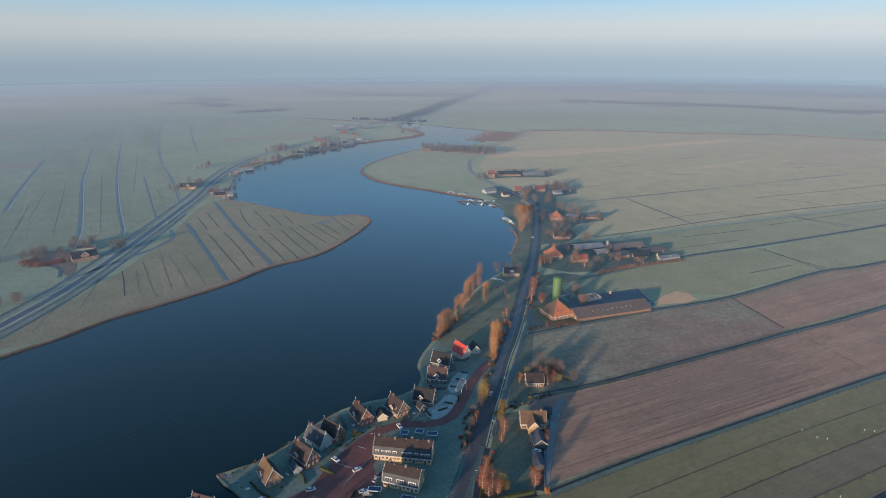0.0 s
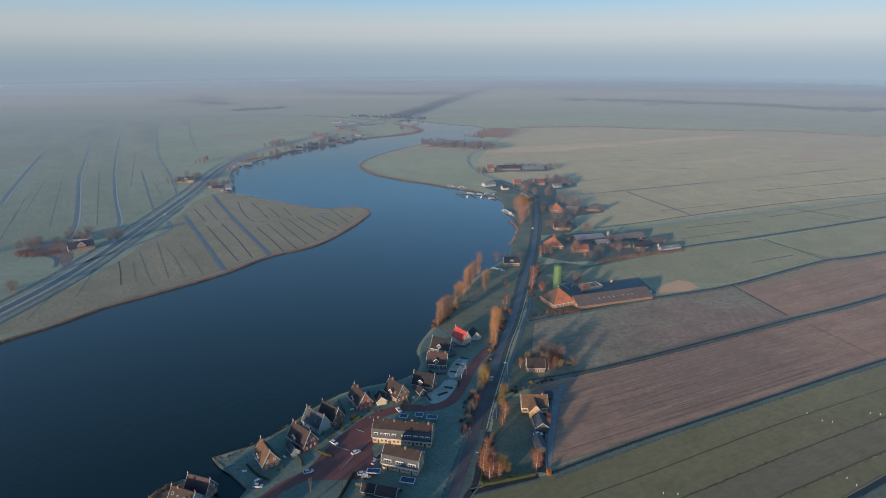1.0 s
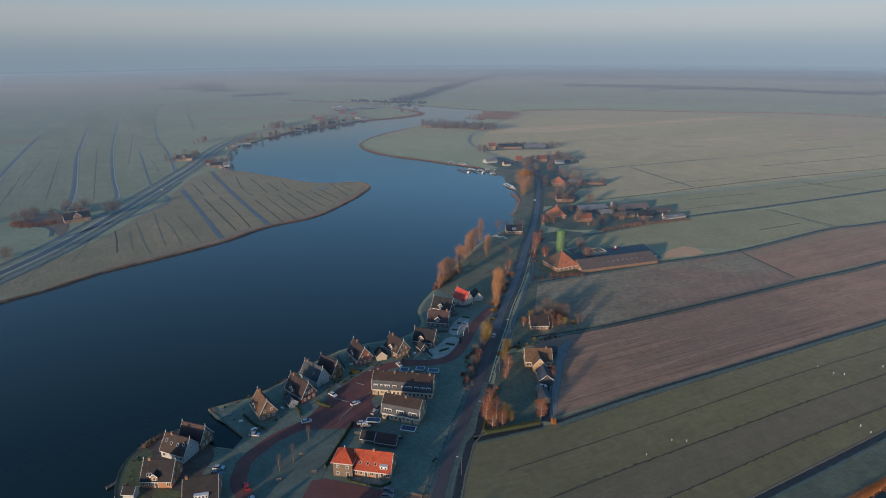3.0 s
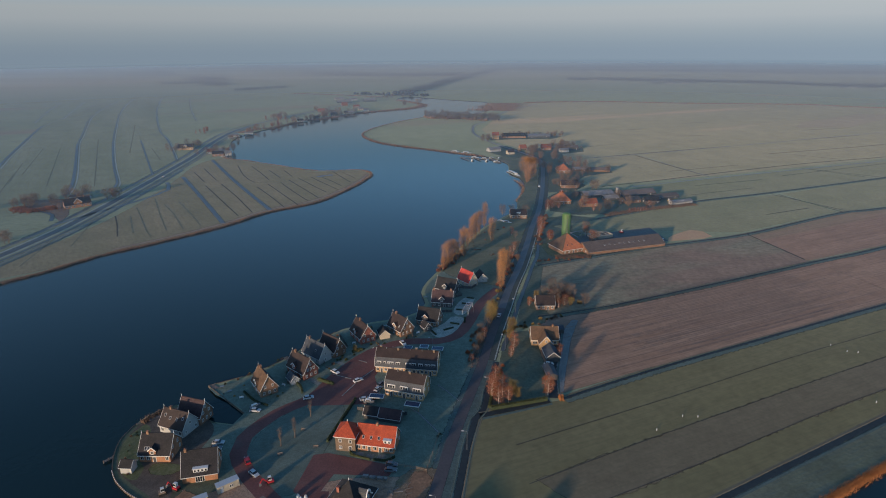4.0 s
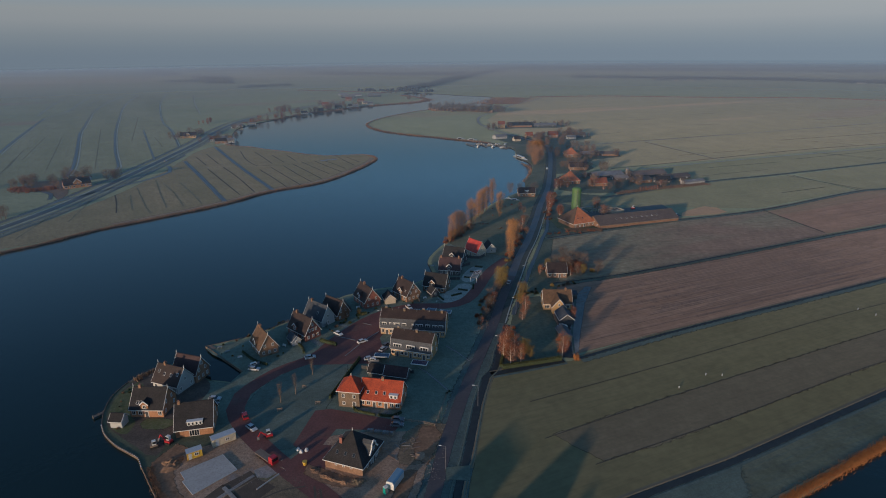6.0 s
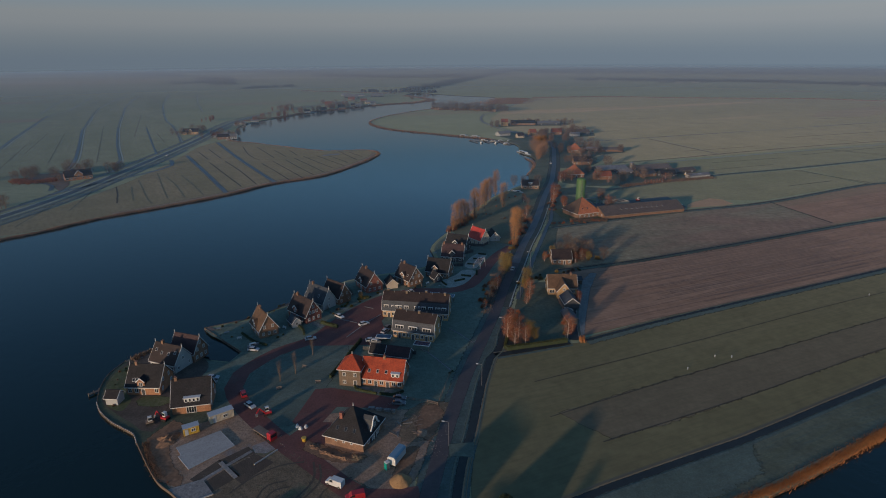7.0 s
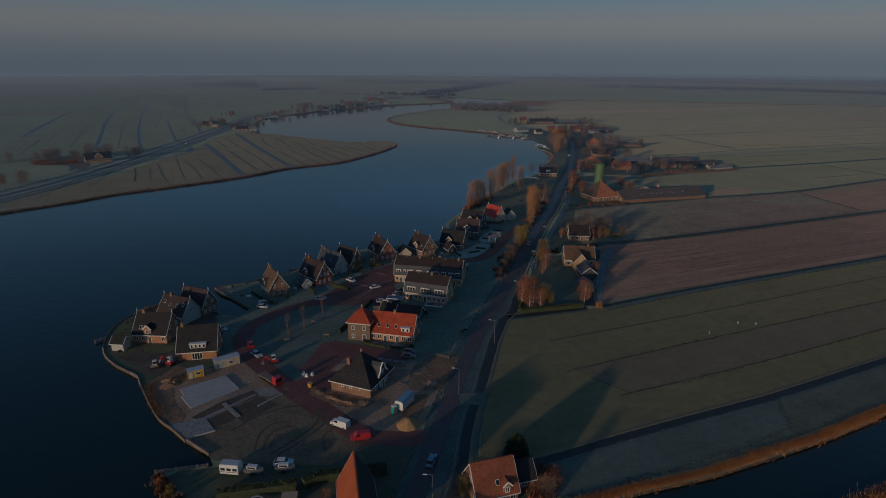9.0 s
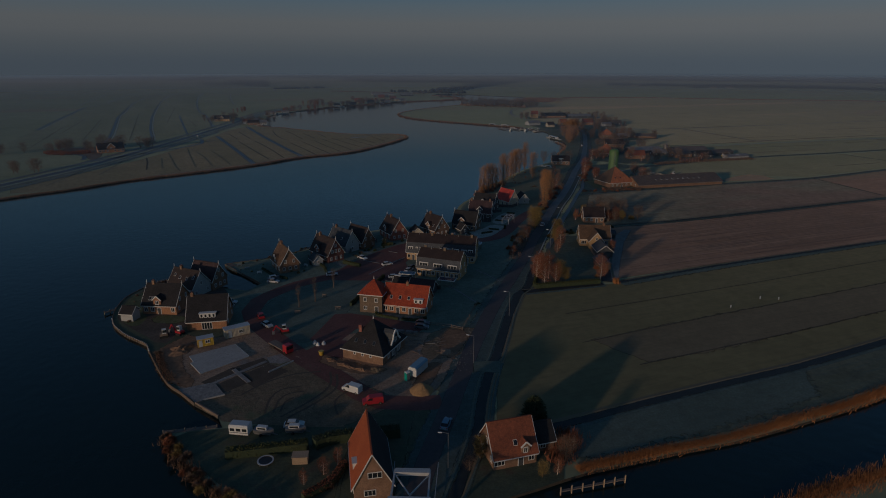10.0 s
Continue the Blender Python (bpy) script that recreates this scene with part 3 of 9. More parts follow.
D_E = [(-343, 739), (-388, 828), (-434, 914), (-480, 990), (-559, 1149), (-659, 1364), (-775, 1643)]
field("field", D_A + D_B[::-1], M_WEST, "long strip of frosted meadow between ditches")
field("field", D_B[:9] + D_C[::-1], M_WEST, "long strip of frosted meadow between ditches", 0.07)
field("field", D_C + D_E[::-1], M_WEST, "long strip of frosted meadow between ditches", 0.09)


# rough bank grass in a tone paled for the sunny side of ditches
M_LIT_BANK = patchy_edge(material("sunlit_toned_bank_grass", [(0.16, 0.13, 0.075), (0.2, 0.155, 0.095), (0.16, 0.15, 0.1)], 0.05, 14, 0.95), 0.3)


def ditch(pts, width, mat=None, lips=True, z=0.12, reach=0.35, sunny=1):
    """A ditch: a strip of water or ice between two low grassy lips."""
    root = thing("ditch", "narrow straight drainage ditch between the fields", "ditch", Matrix(), kind="structure")
    part("ditch_water", soft_ribbon(pts, width * 0.9, z, width * (0.4 if mat is None else 0.3), 15), mat or M_DITCH, root)
    if lips:
        line = curve(pts, 15)
        for side in (-1, 1):
            s = Shape()
            for i, p in enumerate(line):
                a, b = Vector(line[max(i - 1, 0)]), Vector(line[min(i + 1, len(line) - 1)])
                d = (b - a).normalized()
                nrm = Vector((-d.y, d.x)) * side
                for off, hz in ((width / 2 - 0.1, 0.02), (width / 2 + (reach if side < 0 else 0.35), 0.12 + 0.1 * reach), (width / 2 + reach + 1.2, 0.02)):
                    s.v.append((p[0] + nrm.x * off, p[1] + nrm.y * off, hz))
            for i in range(len(line) - 1):
                for j in (0, 1):
                    q = (3 * i + j, 3 * i + 3 + j, 3 * i + 4 + j, 3 * i + 1 + j)
                    s.f.append(q if side < 0 else q[::-1])
            # sunny lip takes the pale tone, the other a dark one as shade
            part("ditch_bank", s, M_LIT_BANK if side == sunny else M_VERGE, root)
    return root


for pts, w in ((D_A[1:5], 3.4), (D_B[:4], 3.6), (D_B[3:6], 2.2), (D_B[5:], 1.3), (D_C[:5], 2.8), (D_C[4:7], 1.7), (D_C[6:], 1.2), (D_D, 2.2), (D_E[:4], 1.5), (D_E[3:], 1.0),
               ([(-773, 1114), (-877, 1315), (-971, 1510)], 1.0), ([(-755, 1172), (-832, 1334), (-923, 1534)], 1.0), ([(-292, 639), (-231, 540), (-184, 462)], 4.2), ([(-296, 737), (-227, 617), (-155, 499)], 4.2),
               ([(-322, 458), (-306, 500), (-289, 540), (-282, 580), (-298, 612)], 4)):
    ditch(pts, w, lips=False)
for pts, w in (([(47, 210.5), (89, 231.5), (151, 259.5), (260, 308), (420, 375), (640, 470)], 3.0), ([(48, 287), (87, 299), (148, 325), (242, 367), (340, 411), (700, 590)], 2.4),
               ([(59, 363), (100, 380.5), (147, 399.5), (228, 428), (334, 484), (412, 511), (800, 670)], 2.4), ([(125, 470), (223, 522), (316, 557), (499, 632), (900, 800)], 3.0),
               ([(188, 583), (286, 621), (566, 723), (1000, 890)], 3.4), ([(173, 737), (246, 762), (423, 831), (735, 961), (1200, 1150)], 3.0), ([(246, 762), (285, 628)], 1.6)):
    if pts[0][1] > 570:
        ditch(pts, w * 0.6, lips=False)
    else:
        ditch(pts, w * 0.5, M_BLACKDITCH, lips=False)
        # frost-dark and tan strips paint the ditch's shaded and sunny sides
        for off, sw, sf, m, lab in ((-2.0, 2.0, 3.4, M_FROST, "frosted grass along the ditch, coloured as shaded"), (1.4, 0.6, 0.8, M_LIT_BANK, "dry grass along the ditch, coloured as sunlit")):
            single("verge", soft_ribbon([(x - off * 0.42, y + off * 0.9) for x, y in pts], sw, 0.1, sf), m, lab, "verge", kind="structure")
ditch([(-8.2, 94), (-5, 108), (-3.3, 118.5), (-2.6, 129), (-1.3, 139), (-0.6, 142.4)], 2.4, M_BLACKDITCH, sunny=-1)
ditch([(0.6, 148), (1.5, 152), (3.8, 166), (6.2, 180.5), (10, 197), (13, 202), (14.6, 207), (16, 216), (20.2, 232), (21.8, 240)], 2.6, M_BLACKDITCH, sunny=-1)
single("ditch", soft_ribbon([(25.5, 250), (33.5, 280), (42, 312), (48.7, 336), (56, 363), (62, 383), (68, 417)], 2.2, 0.11, 1.2), M_SLOUGH, "shallow weedy ditch along the village road", "ditch", kind="structure")
for _off in (-1.9, 1.9):
    for _pts in ([(-8.2, 94), (-5, 108), (-3.3, 118.5), (-2.6, 129), (-1.3, 139), (-0.6, 142.4)], [(0.6, 148), (1.5, 152), (3.8, 166), (6.2, 180.5), (10, 197), (13, 202), (14.6, 207), (16, 216), (20.2, 232)]):
        single("verge", soft_ribbon([(x + _off, y) for x, y in _pts], 0.2, 0.14, 0.9), M_FROST, "hoar-white grass edge of the road ditch", "verge", kind="structure")
ditch([(12, 199), (24, 203), (41, 209)], 3.0, M_BLACKDITCH)
ditch([(43, 211), (46, 232), (56, 272)], 4.0, M_BLACKDITCH)
ditch([(13, 119.5), (22.4, 124), (36.7, 131), (52, 138), (79, 150), (114, 168), (165, 194), (191, 207.4), (330, 275)], 2.4, M_BLACKDITCH)
M_THIN = patchy_edge(material("dark_drain_line", [(0.06, 0.052, 0.04), (0.075, 0.066, 0.048), (0.045, 0.04, 0.032)], 0.1, 10, 0.95), 0.4)


M_FAINT = patchy_edge(material("shallow_furrow_grass", [(0.158, 0.152, 0.096), (0.178, 0.17, 0.11), (0.14, 0.135, 0.085)], 0.1, 10, 0.95), 0.15)


def drain(pts, w=1.0, mat=None):
    tagged(single("drain", soft_ribbon(pts, w, 0.11, w * (0.95 if mat else 0.7), 20), mat or M_THIN, "shallow dark drainage furrow in the grass", "drain", kind="structure"))


for a in ([(24, 181), (93, 212), (159, 243), (203, 262), (330, 316)], [(26, 161), (71, 183), (121, 206), (173, 230), (300, 285)], [(39, 149), (94, 174), (141, 197.4), (199, 223.6), (330, 284)]):
    drain(a, 0.32)
for a in ([(-252, 702), (-226, 644), (-203, 610), (-194, 612)], [(-234, 697), (-214, 663), (-192, 623)], [(-206, 673), (-181, 630)], [(-189, 673), (-171, 639)],
        [(-195, 590), (-172, 554), (-146, 510)], [(-187, 602), (-163, 563), (-135, 517)], [(-176, 610), (-153, 570), (-130, 533)], [(-170, 621), (-143, 578), (-123, 545)],
        [(-163, 632), (-138, 594), (-119, 566)], [(-149, 635), (-127, 602), (-109, 576)], [(-137, 635), (-124, 617), (-109, 594)], [(-134, 671), (-114, 632), (-102, 610)],
        [(-118, 658), (-99, 628)],):
    drain(a, 0.9)
for a in ([(-289, 663), (-259, 615)], [(-286, 684), (-248, 621)], [(-237, 604), (-205, 554), (-170, 494)], [(-250, 596), (-209, 531), (-179, 484)], [(-285, 485), (-269, 458), (-253, 428)]):
    drain(a, 0.9)
for a in ([(-279, 545), (-250, 492), (-222, 443)], [(-260, 523), (-238, 492), (-210, 446)], [(-250, 531), (-223, 492), (-199, 454)]):
    drain(a, 0.8, M_FAINT)
for a in ([(-280, 512), (-255, 471), (-236, 440), (-227, 428)], [(-203, 610), (-180, 612), (-150, 626)], [(-272, 485), (-245, 436)], [(-296, 470), (-286, 440), (-275, 405)], [(-300, 430), (-292, 395), (-285, 365)]):
    drain(a, 0.8, M_FAINT)
single("pond", soft_ribbon([(-143, 636), (-136, 642), (-127, 646)], 3.0, 0.1, 8.0), M_DITCH, "frozen puddle in the reedy meadow", "pond", kind="structure")
for a in ([(252, 656), (346, 690)], [(253, 586), (334, 612)], [(365, 630), (560, 710), (700, 770)], [(270, 480), (318, 500)]):
    drain(a, 1.0)
# shallow drainage lines of the western strips, between the wide ditches, and hoar on the ditches' edges
for a in ([(-481, 654), (-570, 828)], [(-416, 596), (-546, 828)], [(-366, 596), (-540, 914)], [(-464, 607), (-528, 724)], [(-363, 739), (-416, 828)], [(-433, 546), (-491, 654)], [(-428, 790), (-566, 1080)], [(-477, 1134), (-582, 1364), (-700, 1643)]):
    drain(a, 0.8, M_FAINT)
for a, off in ((D_A[1:], 3.6), (D_B, 3.2), (D_C, 2.4), (D_E, 1.8), ([(-773, 1114), (-877, 1315), (-971, 1510)], 1.6), ([(-755, 1172), (-832, 1334), (-923, 1534)], 1.6), ([(-477, 1134), (-582, 1364), (-700, 1643)], 1.4)):
    single("verge", soft_ribbon([(x + off, y + off * 0.4) for x, y in a], 1.4, 0.105, 1.6), M_HOAR, "hoar-white grass edge of the ditch", "verge", kind="structure")
for a in ([(317, 548), (339, 487)], [(407, 671), (450, 623)], [(228, 428), (240, 372)]):
    drain(a, 1.2)


field("field", [(150, 590), (290, 632), (566, 735), (900, 866), (1700, 1100), (1500, 1500), (960, 1280), (815, 1372), (565, 1412), (374, 1465), (205, 1450), (150, 1330), (105, 1180), (60, 1000), (75, 870), (125, 760), (128, 700)], M_EAST, "wide sunlit pasture bleached by frost", 0.035)
field("field", [(640, 1070), (822, 1190), (900, 1180), (806, 1101), (679, 1002), (590, 1000)], M_STUBBLE, "dry ochre stubble among the pastures", 0.045)
for a, w in (([(420, 762), (574, 813), (650, 843), (900, 940)], 2.2), ([(447, 755), (486, 722)], 1.8), ([(409, 668), (467, 621)], 1.8),
        ([(158, 585), (226, 612), (303, 646), (429, 697), (581, 746), (800, 830)], 2.6), ([(233, 548), (308, 576)], 1.2), ([(311, 548), (344, 492)], 1.6), ([(583, 971), (675, 996)], 2.4),
        ([(200, 824), (240, 842)], 1.6), ([(354, 914), (412, 923)], 1.8), ([(187, 740), (239, 762), (327, 795), (423, 831), (551, 883), (640, 915)], 2.2),):
    drain(a, w * 0.65)
for a, w in (([(244, 755), (258, 708), (285, 628)], 2.4), ([(420, 1060), (470, 1075)], 2.0), ([(300, 985), (330, 995)], 2.0),):
    drain(a, w * 0.65)


# drill lines in the ploughed land, parallel to the ditches
# the furrows' shade is painted as flat strips of darker clay
M_DRILL = patchy_edge(material("shaded_furrow", [(0.177, 0.1242, 0.0897), (0.2065, 0.1472, 0.1081), (0.1475, 0.1035, 0.0759)], 0.1, 10, 0.95), 0.3)
_dr = random.Random(17)
for (x0, y0), (x1, y1), (u, v), n in (((50, 222), (255, 312), (-2.6, 66), 44), ((60, 300), (225, 372), (-4, 54), 4), ((270, 318), (520, 428), (-10, 62), 14), ((252, 378), (420, 455), (-8, 50), 10)):
    for i in range(n):
        f = (i + _dr.uniform(-0.4, 0.4)) / n
        a, b = _dr.uniform(0, 0.35), _dr.uniform(0.65, 1)
        p = [(x0 + u * f + (x1 - x0) * t, y0 + v * f + (y1 - y0) * t + _dr.uniform(-0.3, 0.3)) for t in (a, (a + b) / 2, b)]
        single("drill_line", soft_ribbon(p, _dr.uniform(0.2, 0.5), 0.1, 0.2, 30), M_DRILL, "thin dark drill line in the ploughed clay", "furrow", kind="structure")


# ---------------------------------------------------------------- roads and paving
def road(pts, width, mat, label, name="road", z=0.08, category="road", ends=None):
    return single(name, ribbon(pts, width, z, step=5, ends=ends), mat, label, category, kind="structure")


MAIN = [(-15.5, 60), (-15, 90), (-13.5, 106), (-10.8, 121), (-8.9, 133), (-7.2, 143), (-5.6, 154), (-2.9, 167), (0.3, 182), (4.6, 199), (10, 219), (16, 242), (21.7, 267), (29.6, 298), (37, 328), (45.8, 358), (52, 382), (59, 411), (66.5, 444), (81, 500), (89, 540), (97.5, 586), (112, 676), (116, 731), (101, 778), (79, 831), (58, 892), (45, 960), (49, 1041), (70, 1101), (99, 1191), (137, 1287), (212, 1419)]
VILLAGE = [p for p in MAIN if p[1] < 835]
NORTHWARD = [p for p in MAIN if p[1] > 830]
M_WESTROAD = grainy(patchy_edge(material("frosted_road_asphalt", [(0.07, 0.08, 0.088), (0.088, 0.098, 0.106), (0.058, 0.066, 0.074)], 0.06, 12, 0.6), 0.5), (0.1, 0.12))
# roadside grass with the shade of the verge put into its dark colour
M_SHADE_SHOULDER = grainy(patchy_edge(material("shade_toned_roadside_grass", [(0.05, 0.062, 0.055), (0.066, 0.078, 0.068), (0.06, 0.066, 0.05)], 0.12, 10, 0.95), 0.5), (0.15, 0.15), (1.0, 0.2))
M_ROAD = grainy(patchy_edge(material("worn_reddish_asphalt", [(0.072, 0.062, 0.064), (0.086, 0.074, 0.074), (0.062, 0.056, 0.06)], 0.08, 12, 0.8), 1.0), (0.2, 0.1), (1.2, 0.12))


def verge(pts, width, mat, label, z, fade=2.0):
    single("verge", soft_ribbon(pts, width, z, fade), mat, label, "verge", kind="structure")


verge([(x + 0.8, y) for x, y in VILLAGE if y < 190], 9.5, M_VERGE, "frosted teal grass verge beside the bridge road", 0.058)
verge([(x + 0.5, y) for x, y in VILLAGE if 175 < y < 262], 9.5, M_VERGE, "frosted grass verge beside the village road", 0.05)
# darker copy of the verge where it lies in shade
verge([(x + 0.5, y) for x, y in VILLAGE if y > 240], 10.5, M_SHADE_SHOULDER, "grass beside the village road, darkened in colour as shade", 0.0505)
verge([(x + 5.2, y) for x, y in VILLAGE if 240 < y < 450], 0.35, M_HOAR, "pale frosted grass edge along the road", 0.068, 0.7)
verge(NORTHWARD, 6, M_WEST, "frosted grass verge beside the polder road", 0.05)
single("road", soft_ribbon([p for p in VILLAGE if p[1] < 300], 4.4, 0.1, 0.5), M_ROAD, "narrow reddish asphalt village road with frosty verges", "road", kind="structure")
single("road", soft_ribbon([p for p in VILLAGE if p[1] > 297], 4.4, 0.1, 0.5), M_WESTROAD, "dark asphalt village road with frosty verges", "road", kind="structure")
road(NORTHWARD, 4.0, M_CONCRETE, "pale narrow polder road winding north", z=0.1)
WEST_ROAD = [(-330, 250), (-314, 377), (-309, 440), (-311, 507), (-317, 599), (-324, 683), (-332, 771), (-346, 863), (-355, 961), (-352, 1041), (-338, 1121), (-281, 1304), (-210, 1530), (-165, 1674)]
verge([(x - 1, y) for x, y in WEST_ROAD], 26, M_WEST, "frosted grass slopes of the dyke road", 0.045, 6)
for off, w, m in ((-4.6, 1.6, M_HOAR), (4.4, 1.2, M_HOAR), (-10.5, 1.6, M_RIME), (12.6, 1.8, M_RIME)):
    verge([(x + off, y - off * 0.2) for x, y in WEST_ROAD[:10]], w, m, "strip of frosted grass along the dyke road", 0.07, 1.4)
single("road", soft_ribbon(WEST_ROAD, 5.6, 0.12, 1.0), M_WESTROAD, "asphalt dyke road along the lake", "road", kind="structure")
single("cycle_path", soft_ribbon([(x + 8.5, y - 3) for x, y in WEST_ROAD[:10]], 2.4, 0.12, 0.6), M_WESTROAD, "narrow asphalt cycle path beside the dyke road", "path", kind="structure")
single("ditch", soft_ribbon([(x - 13, y + 3) for x, y in WEST_ROAD[:9]], 2.2, 0.11, 1.2), M_SLOUGH, "dark ditch west of the dyke road", "ditch", kind="structure")
single("ditch", soft_ribbon([(x + 16, y - 5) for x, y in WEST_ROAD[:6]], 2.4, 0.11, 1.2), M_SLOUGH, "dark ditch east of the dyke road", "ditch", kind="structure")

single("estate_ground", sheet(curve([(-103, 219), (-90, 227), (-77, 241), (-68, 255.5), (-55, 271), (-41, 279), (-24, 285), (-13, 294), (-11, 305), (-14, 320), (-11, 336), (-3, 356), (6, 385), (16, 410), (33, 450), (50, 474), (63, 478), (68, 470), (58, 432), (50, 391), (39, 340), (27, 293), (16, 251), (8, 219), (0, 187), (-8, 158), (-13, 139), (-17, 121), (-40, 122), (-60, 122), (-74, 131), (-82, 140), (-90, 150), (-80, 196), (-84, 204)], 8, True), 0.03),
       M_LAWN, "frosted lawns and gardens of the village", "lawn", kind="structure")
EST = [(-12, 128), (-26, 127), (-40.5, 138.5), (-52.4, 148.5), (-64, 160), (-71, 168), (-76.5, 177), (-77, 186), (-69, 201), (-57, 212), (-51, 226), (-42, 243), (-32, 254), (-20, 260), (-6, 260), (4, 266), (10, 279), (16, 298), (22, 312), (30, 325)]
road(EST, 6.0, M_CLINKER, "red clinker-paved estate street", "street", 0.07, "street")
field("parking_square", [(-57, 206), (-55, 216), (-50, 227), (-42, 242), (-34, 250), (-28, 247), (-30, 238), (-33, 228), (-29, 213), (-33, 207)], M_CLINKER, "red clinker-paved parking square", 0.075)
field("square", [(-52, 158), (-49, 176), (-44, 177), (-19, 170), (-21, 165), (-40, 166), (-45, 152)], M_CLINKER, "red clinker-paved yard", 0.075)
field("junction", [(-53, 148), (-47, 158), (-40, 158), (-40, 139), (-30, 130), (-40, 134)], M_CLINKER, "red clinker-paved widening of the street", 0.066)
field("green", curve([(-71, 171), (-73, 180), (-69, 194), (-58, 206), (-44, 207), (-45, 184), (-52, 157), (-61, 160)], 4, True), M_FROST, "frosted communal green inside the street loop", 0.06)
field("building_ground", curve([(-44, 160), (-22, 164), (-10, 160), (-12, 140), (-18, 129), (-28, 133), (-41, 142)], 4, True), M_MUD, "muddy building ground with tracks", 0.045)
field("quay_yard", curve([(-89, 143), (-92, 150), (-78, 158), (-66, 164), (-56, 150), (-62, 130), (-69, 125), (-77, 130.5), (-83, 137)], 4, True), M_MUD, "muddy building yard at the water's edge", 0.047, fade=0)
field("rough_ground", curve([(-60, 146), (-50, 146), (-36, 133), (-24, 124), (-30, 117), (-55, 116.5), (-60, 117), (-64, 120.6), (-69, 124.2), (-68, 128)], 4, True), M_EARTH, "churned rough earth with clods", 0.049, fade=0)
field("inlet_bank", [(-95, 195.2), (-84.3, 193.4), (-82.2, 200.8), (-76, 207), (-72, 190), (-88, 170), (-92, 185)], M_LAWN, "frosted grass bank of the inlet", 0.0445, fade=0)
field("isle_shore", [(x * 0.995 - 0.5, y) for x, y in ESTATE_SHORE[9:25]] + [(-70, 135), (-72, 150), (-84, 175), (-86, 192)], M_GARDEN, "rough grass along the island's edge", 0.043, fade=0)
# dark grass patches paint the shade beside the bridge road
field("bridge_yard", [(-30, 116), (-24, 122), (-18, 127), (-12.6, 126), (-13.6, 110), (-16, 94), (-29, 94)], M_GARDEN, "grass beside the bridge road, coloured dark as shade", 0.0515)
field("bridge_yard", [(-18, 128), (-26, 122), (-32, 117), (-29, 108), (-28, 92), (-19.5, 92), (-18.6, 106)], M_GARDEN, "grass beside the bridge road, coloured dark as shade", 0.052)
field("road_margin", [(-8, 98), (-5, 118), (-3.5, 129), (-2, 141), (-1, 152), (2, 166), (4, 180), (8, 197), (12, 198), (8, 181), (5.6, 166), (3.6, 152), (1.4, 140), (0.2, 129), (-0.6, 118), (-2, 112)], M_VERGE, "frosted grass between road and ditch", 0.053, fade=0.8)
field("field_gate", [(-4.4, 142.8), (-4.6, 147.6), (2.2, 148.4), (2, 142.4)], M_FROST, "grassed culvert crossing from the road into the field", 0.16, fade=0.6)
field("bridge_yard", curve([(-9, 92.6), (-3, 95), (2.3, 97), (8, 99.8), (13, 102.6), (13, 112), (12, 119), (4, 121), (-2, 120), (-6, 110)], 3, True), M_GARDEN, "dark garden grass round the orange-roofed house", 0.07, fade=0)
M_SOIL = grainy(patchy_edge(material("dark_garden_soil", [(0.085, 0.068, 0.054), (0.11, 0.088, 0.068), (0.06, 0.05, 0.04)], 0.2, 9, 0.95, bump=0.08), 0.7), (0.2, 0.2), (1.5, 0.25))
field("isle_lawn", curve([(-121, 186), (-119.5, 178), (-116, 169), (-109, 163), (-100, 157), (-92, 153), (-92, 172), (-90, 190), (-99, 200), (-112, 205), (-119, 199)], 3, True), M_SOIL, "bare garden earth round the new houses", 0.05, fade=0)
field("isle_grass", curve([(-121, 186), (-119.6, 178), (-116, 170), (-110.5, 164.6), (-106.5, 163.6), (-107, 170), (-111, 174), (-112, 182), (-114, 190), (-118, 194)], 2, True), M_ISLE_LAWN, "small sunlit lawn by the water", 0.06, fade=0)
field("isle_grass", curve([(-104, 171), (-97, 171), (-93, 169), (-96, 166.5), (-103, 167)], 2, True), M_ISLE_LAWN, "worn lawn before the brick house", 0.06, fade=1.0)
field("south_lawn", curve([(-60, 114), (-68, 110.5), (-56, 100), (-40, 90), (-30, 90), (-30, 116), (-45, 117)], 3, True), M_GARDEN, "shaded garden lawn with a trampoline", 0.04, fade=0)
field("front_lawn", curve([(-9, 272), (-8, 267), (-4, 263.5), (1, 266), (5, 272), (8, 285), (2, 287), (-2, 280)], 2, True), M_HOAR, "pale frosted front garden behind a low kerb", 0.062, fade=0.5)
field("front_lawn", curve([(3, 292), (8, 290), (12, 300), (15, 311), (10, 312), (5, 303)], 2, True), M_HOAR, "pale frosted front garden behind a low kerb", 0.062, fade=0.5)
field("garden_path", [(-62, 226), (-57, 221.5), (-55.8, 222.6), (-60.8, 227)], M_PAVING, "paved garden path", 0.06)
field("garden_path", [(-52, 240), (-47.5, 236.5), (-46.6, 237.6), (-51, 241)], M_PAVING, "paved garden path", 0.06)
for c0, c1 in (((-52, 230), (-43, 226)), ((-34, 234), (-39, 226)), ((-39, 226), (-45, 213)), ((-42, 242), (-38, 240)), ((-31, 212), (-28, 222))):
    single("kerb", Shape().beam((*c0, 0.09), (*c1, 0.09), 0.35, 0.16), M_CONCRETE, "pale concrete kerb of the parking square", "kerb", kind="structure")
field("sand_paddock", [(163, 412), (166, 419), (171.3, 425), (180, 432), (189.9, 438.4), (197.3, 434.3), (199.1, 422.7), (190.1, 417)], M_SAND, "pale sand riding paddock beside the barn", 0.06)
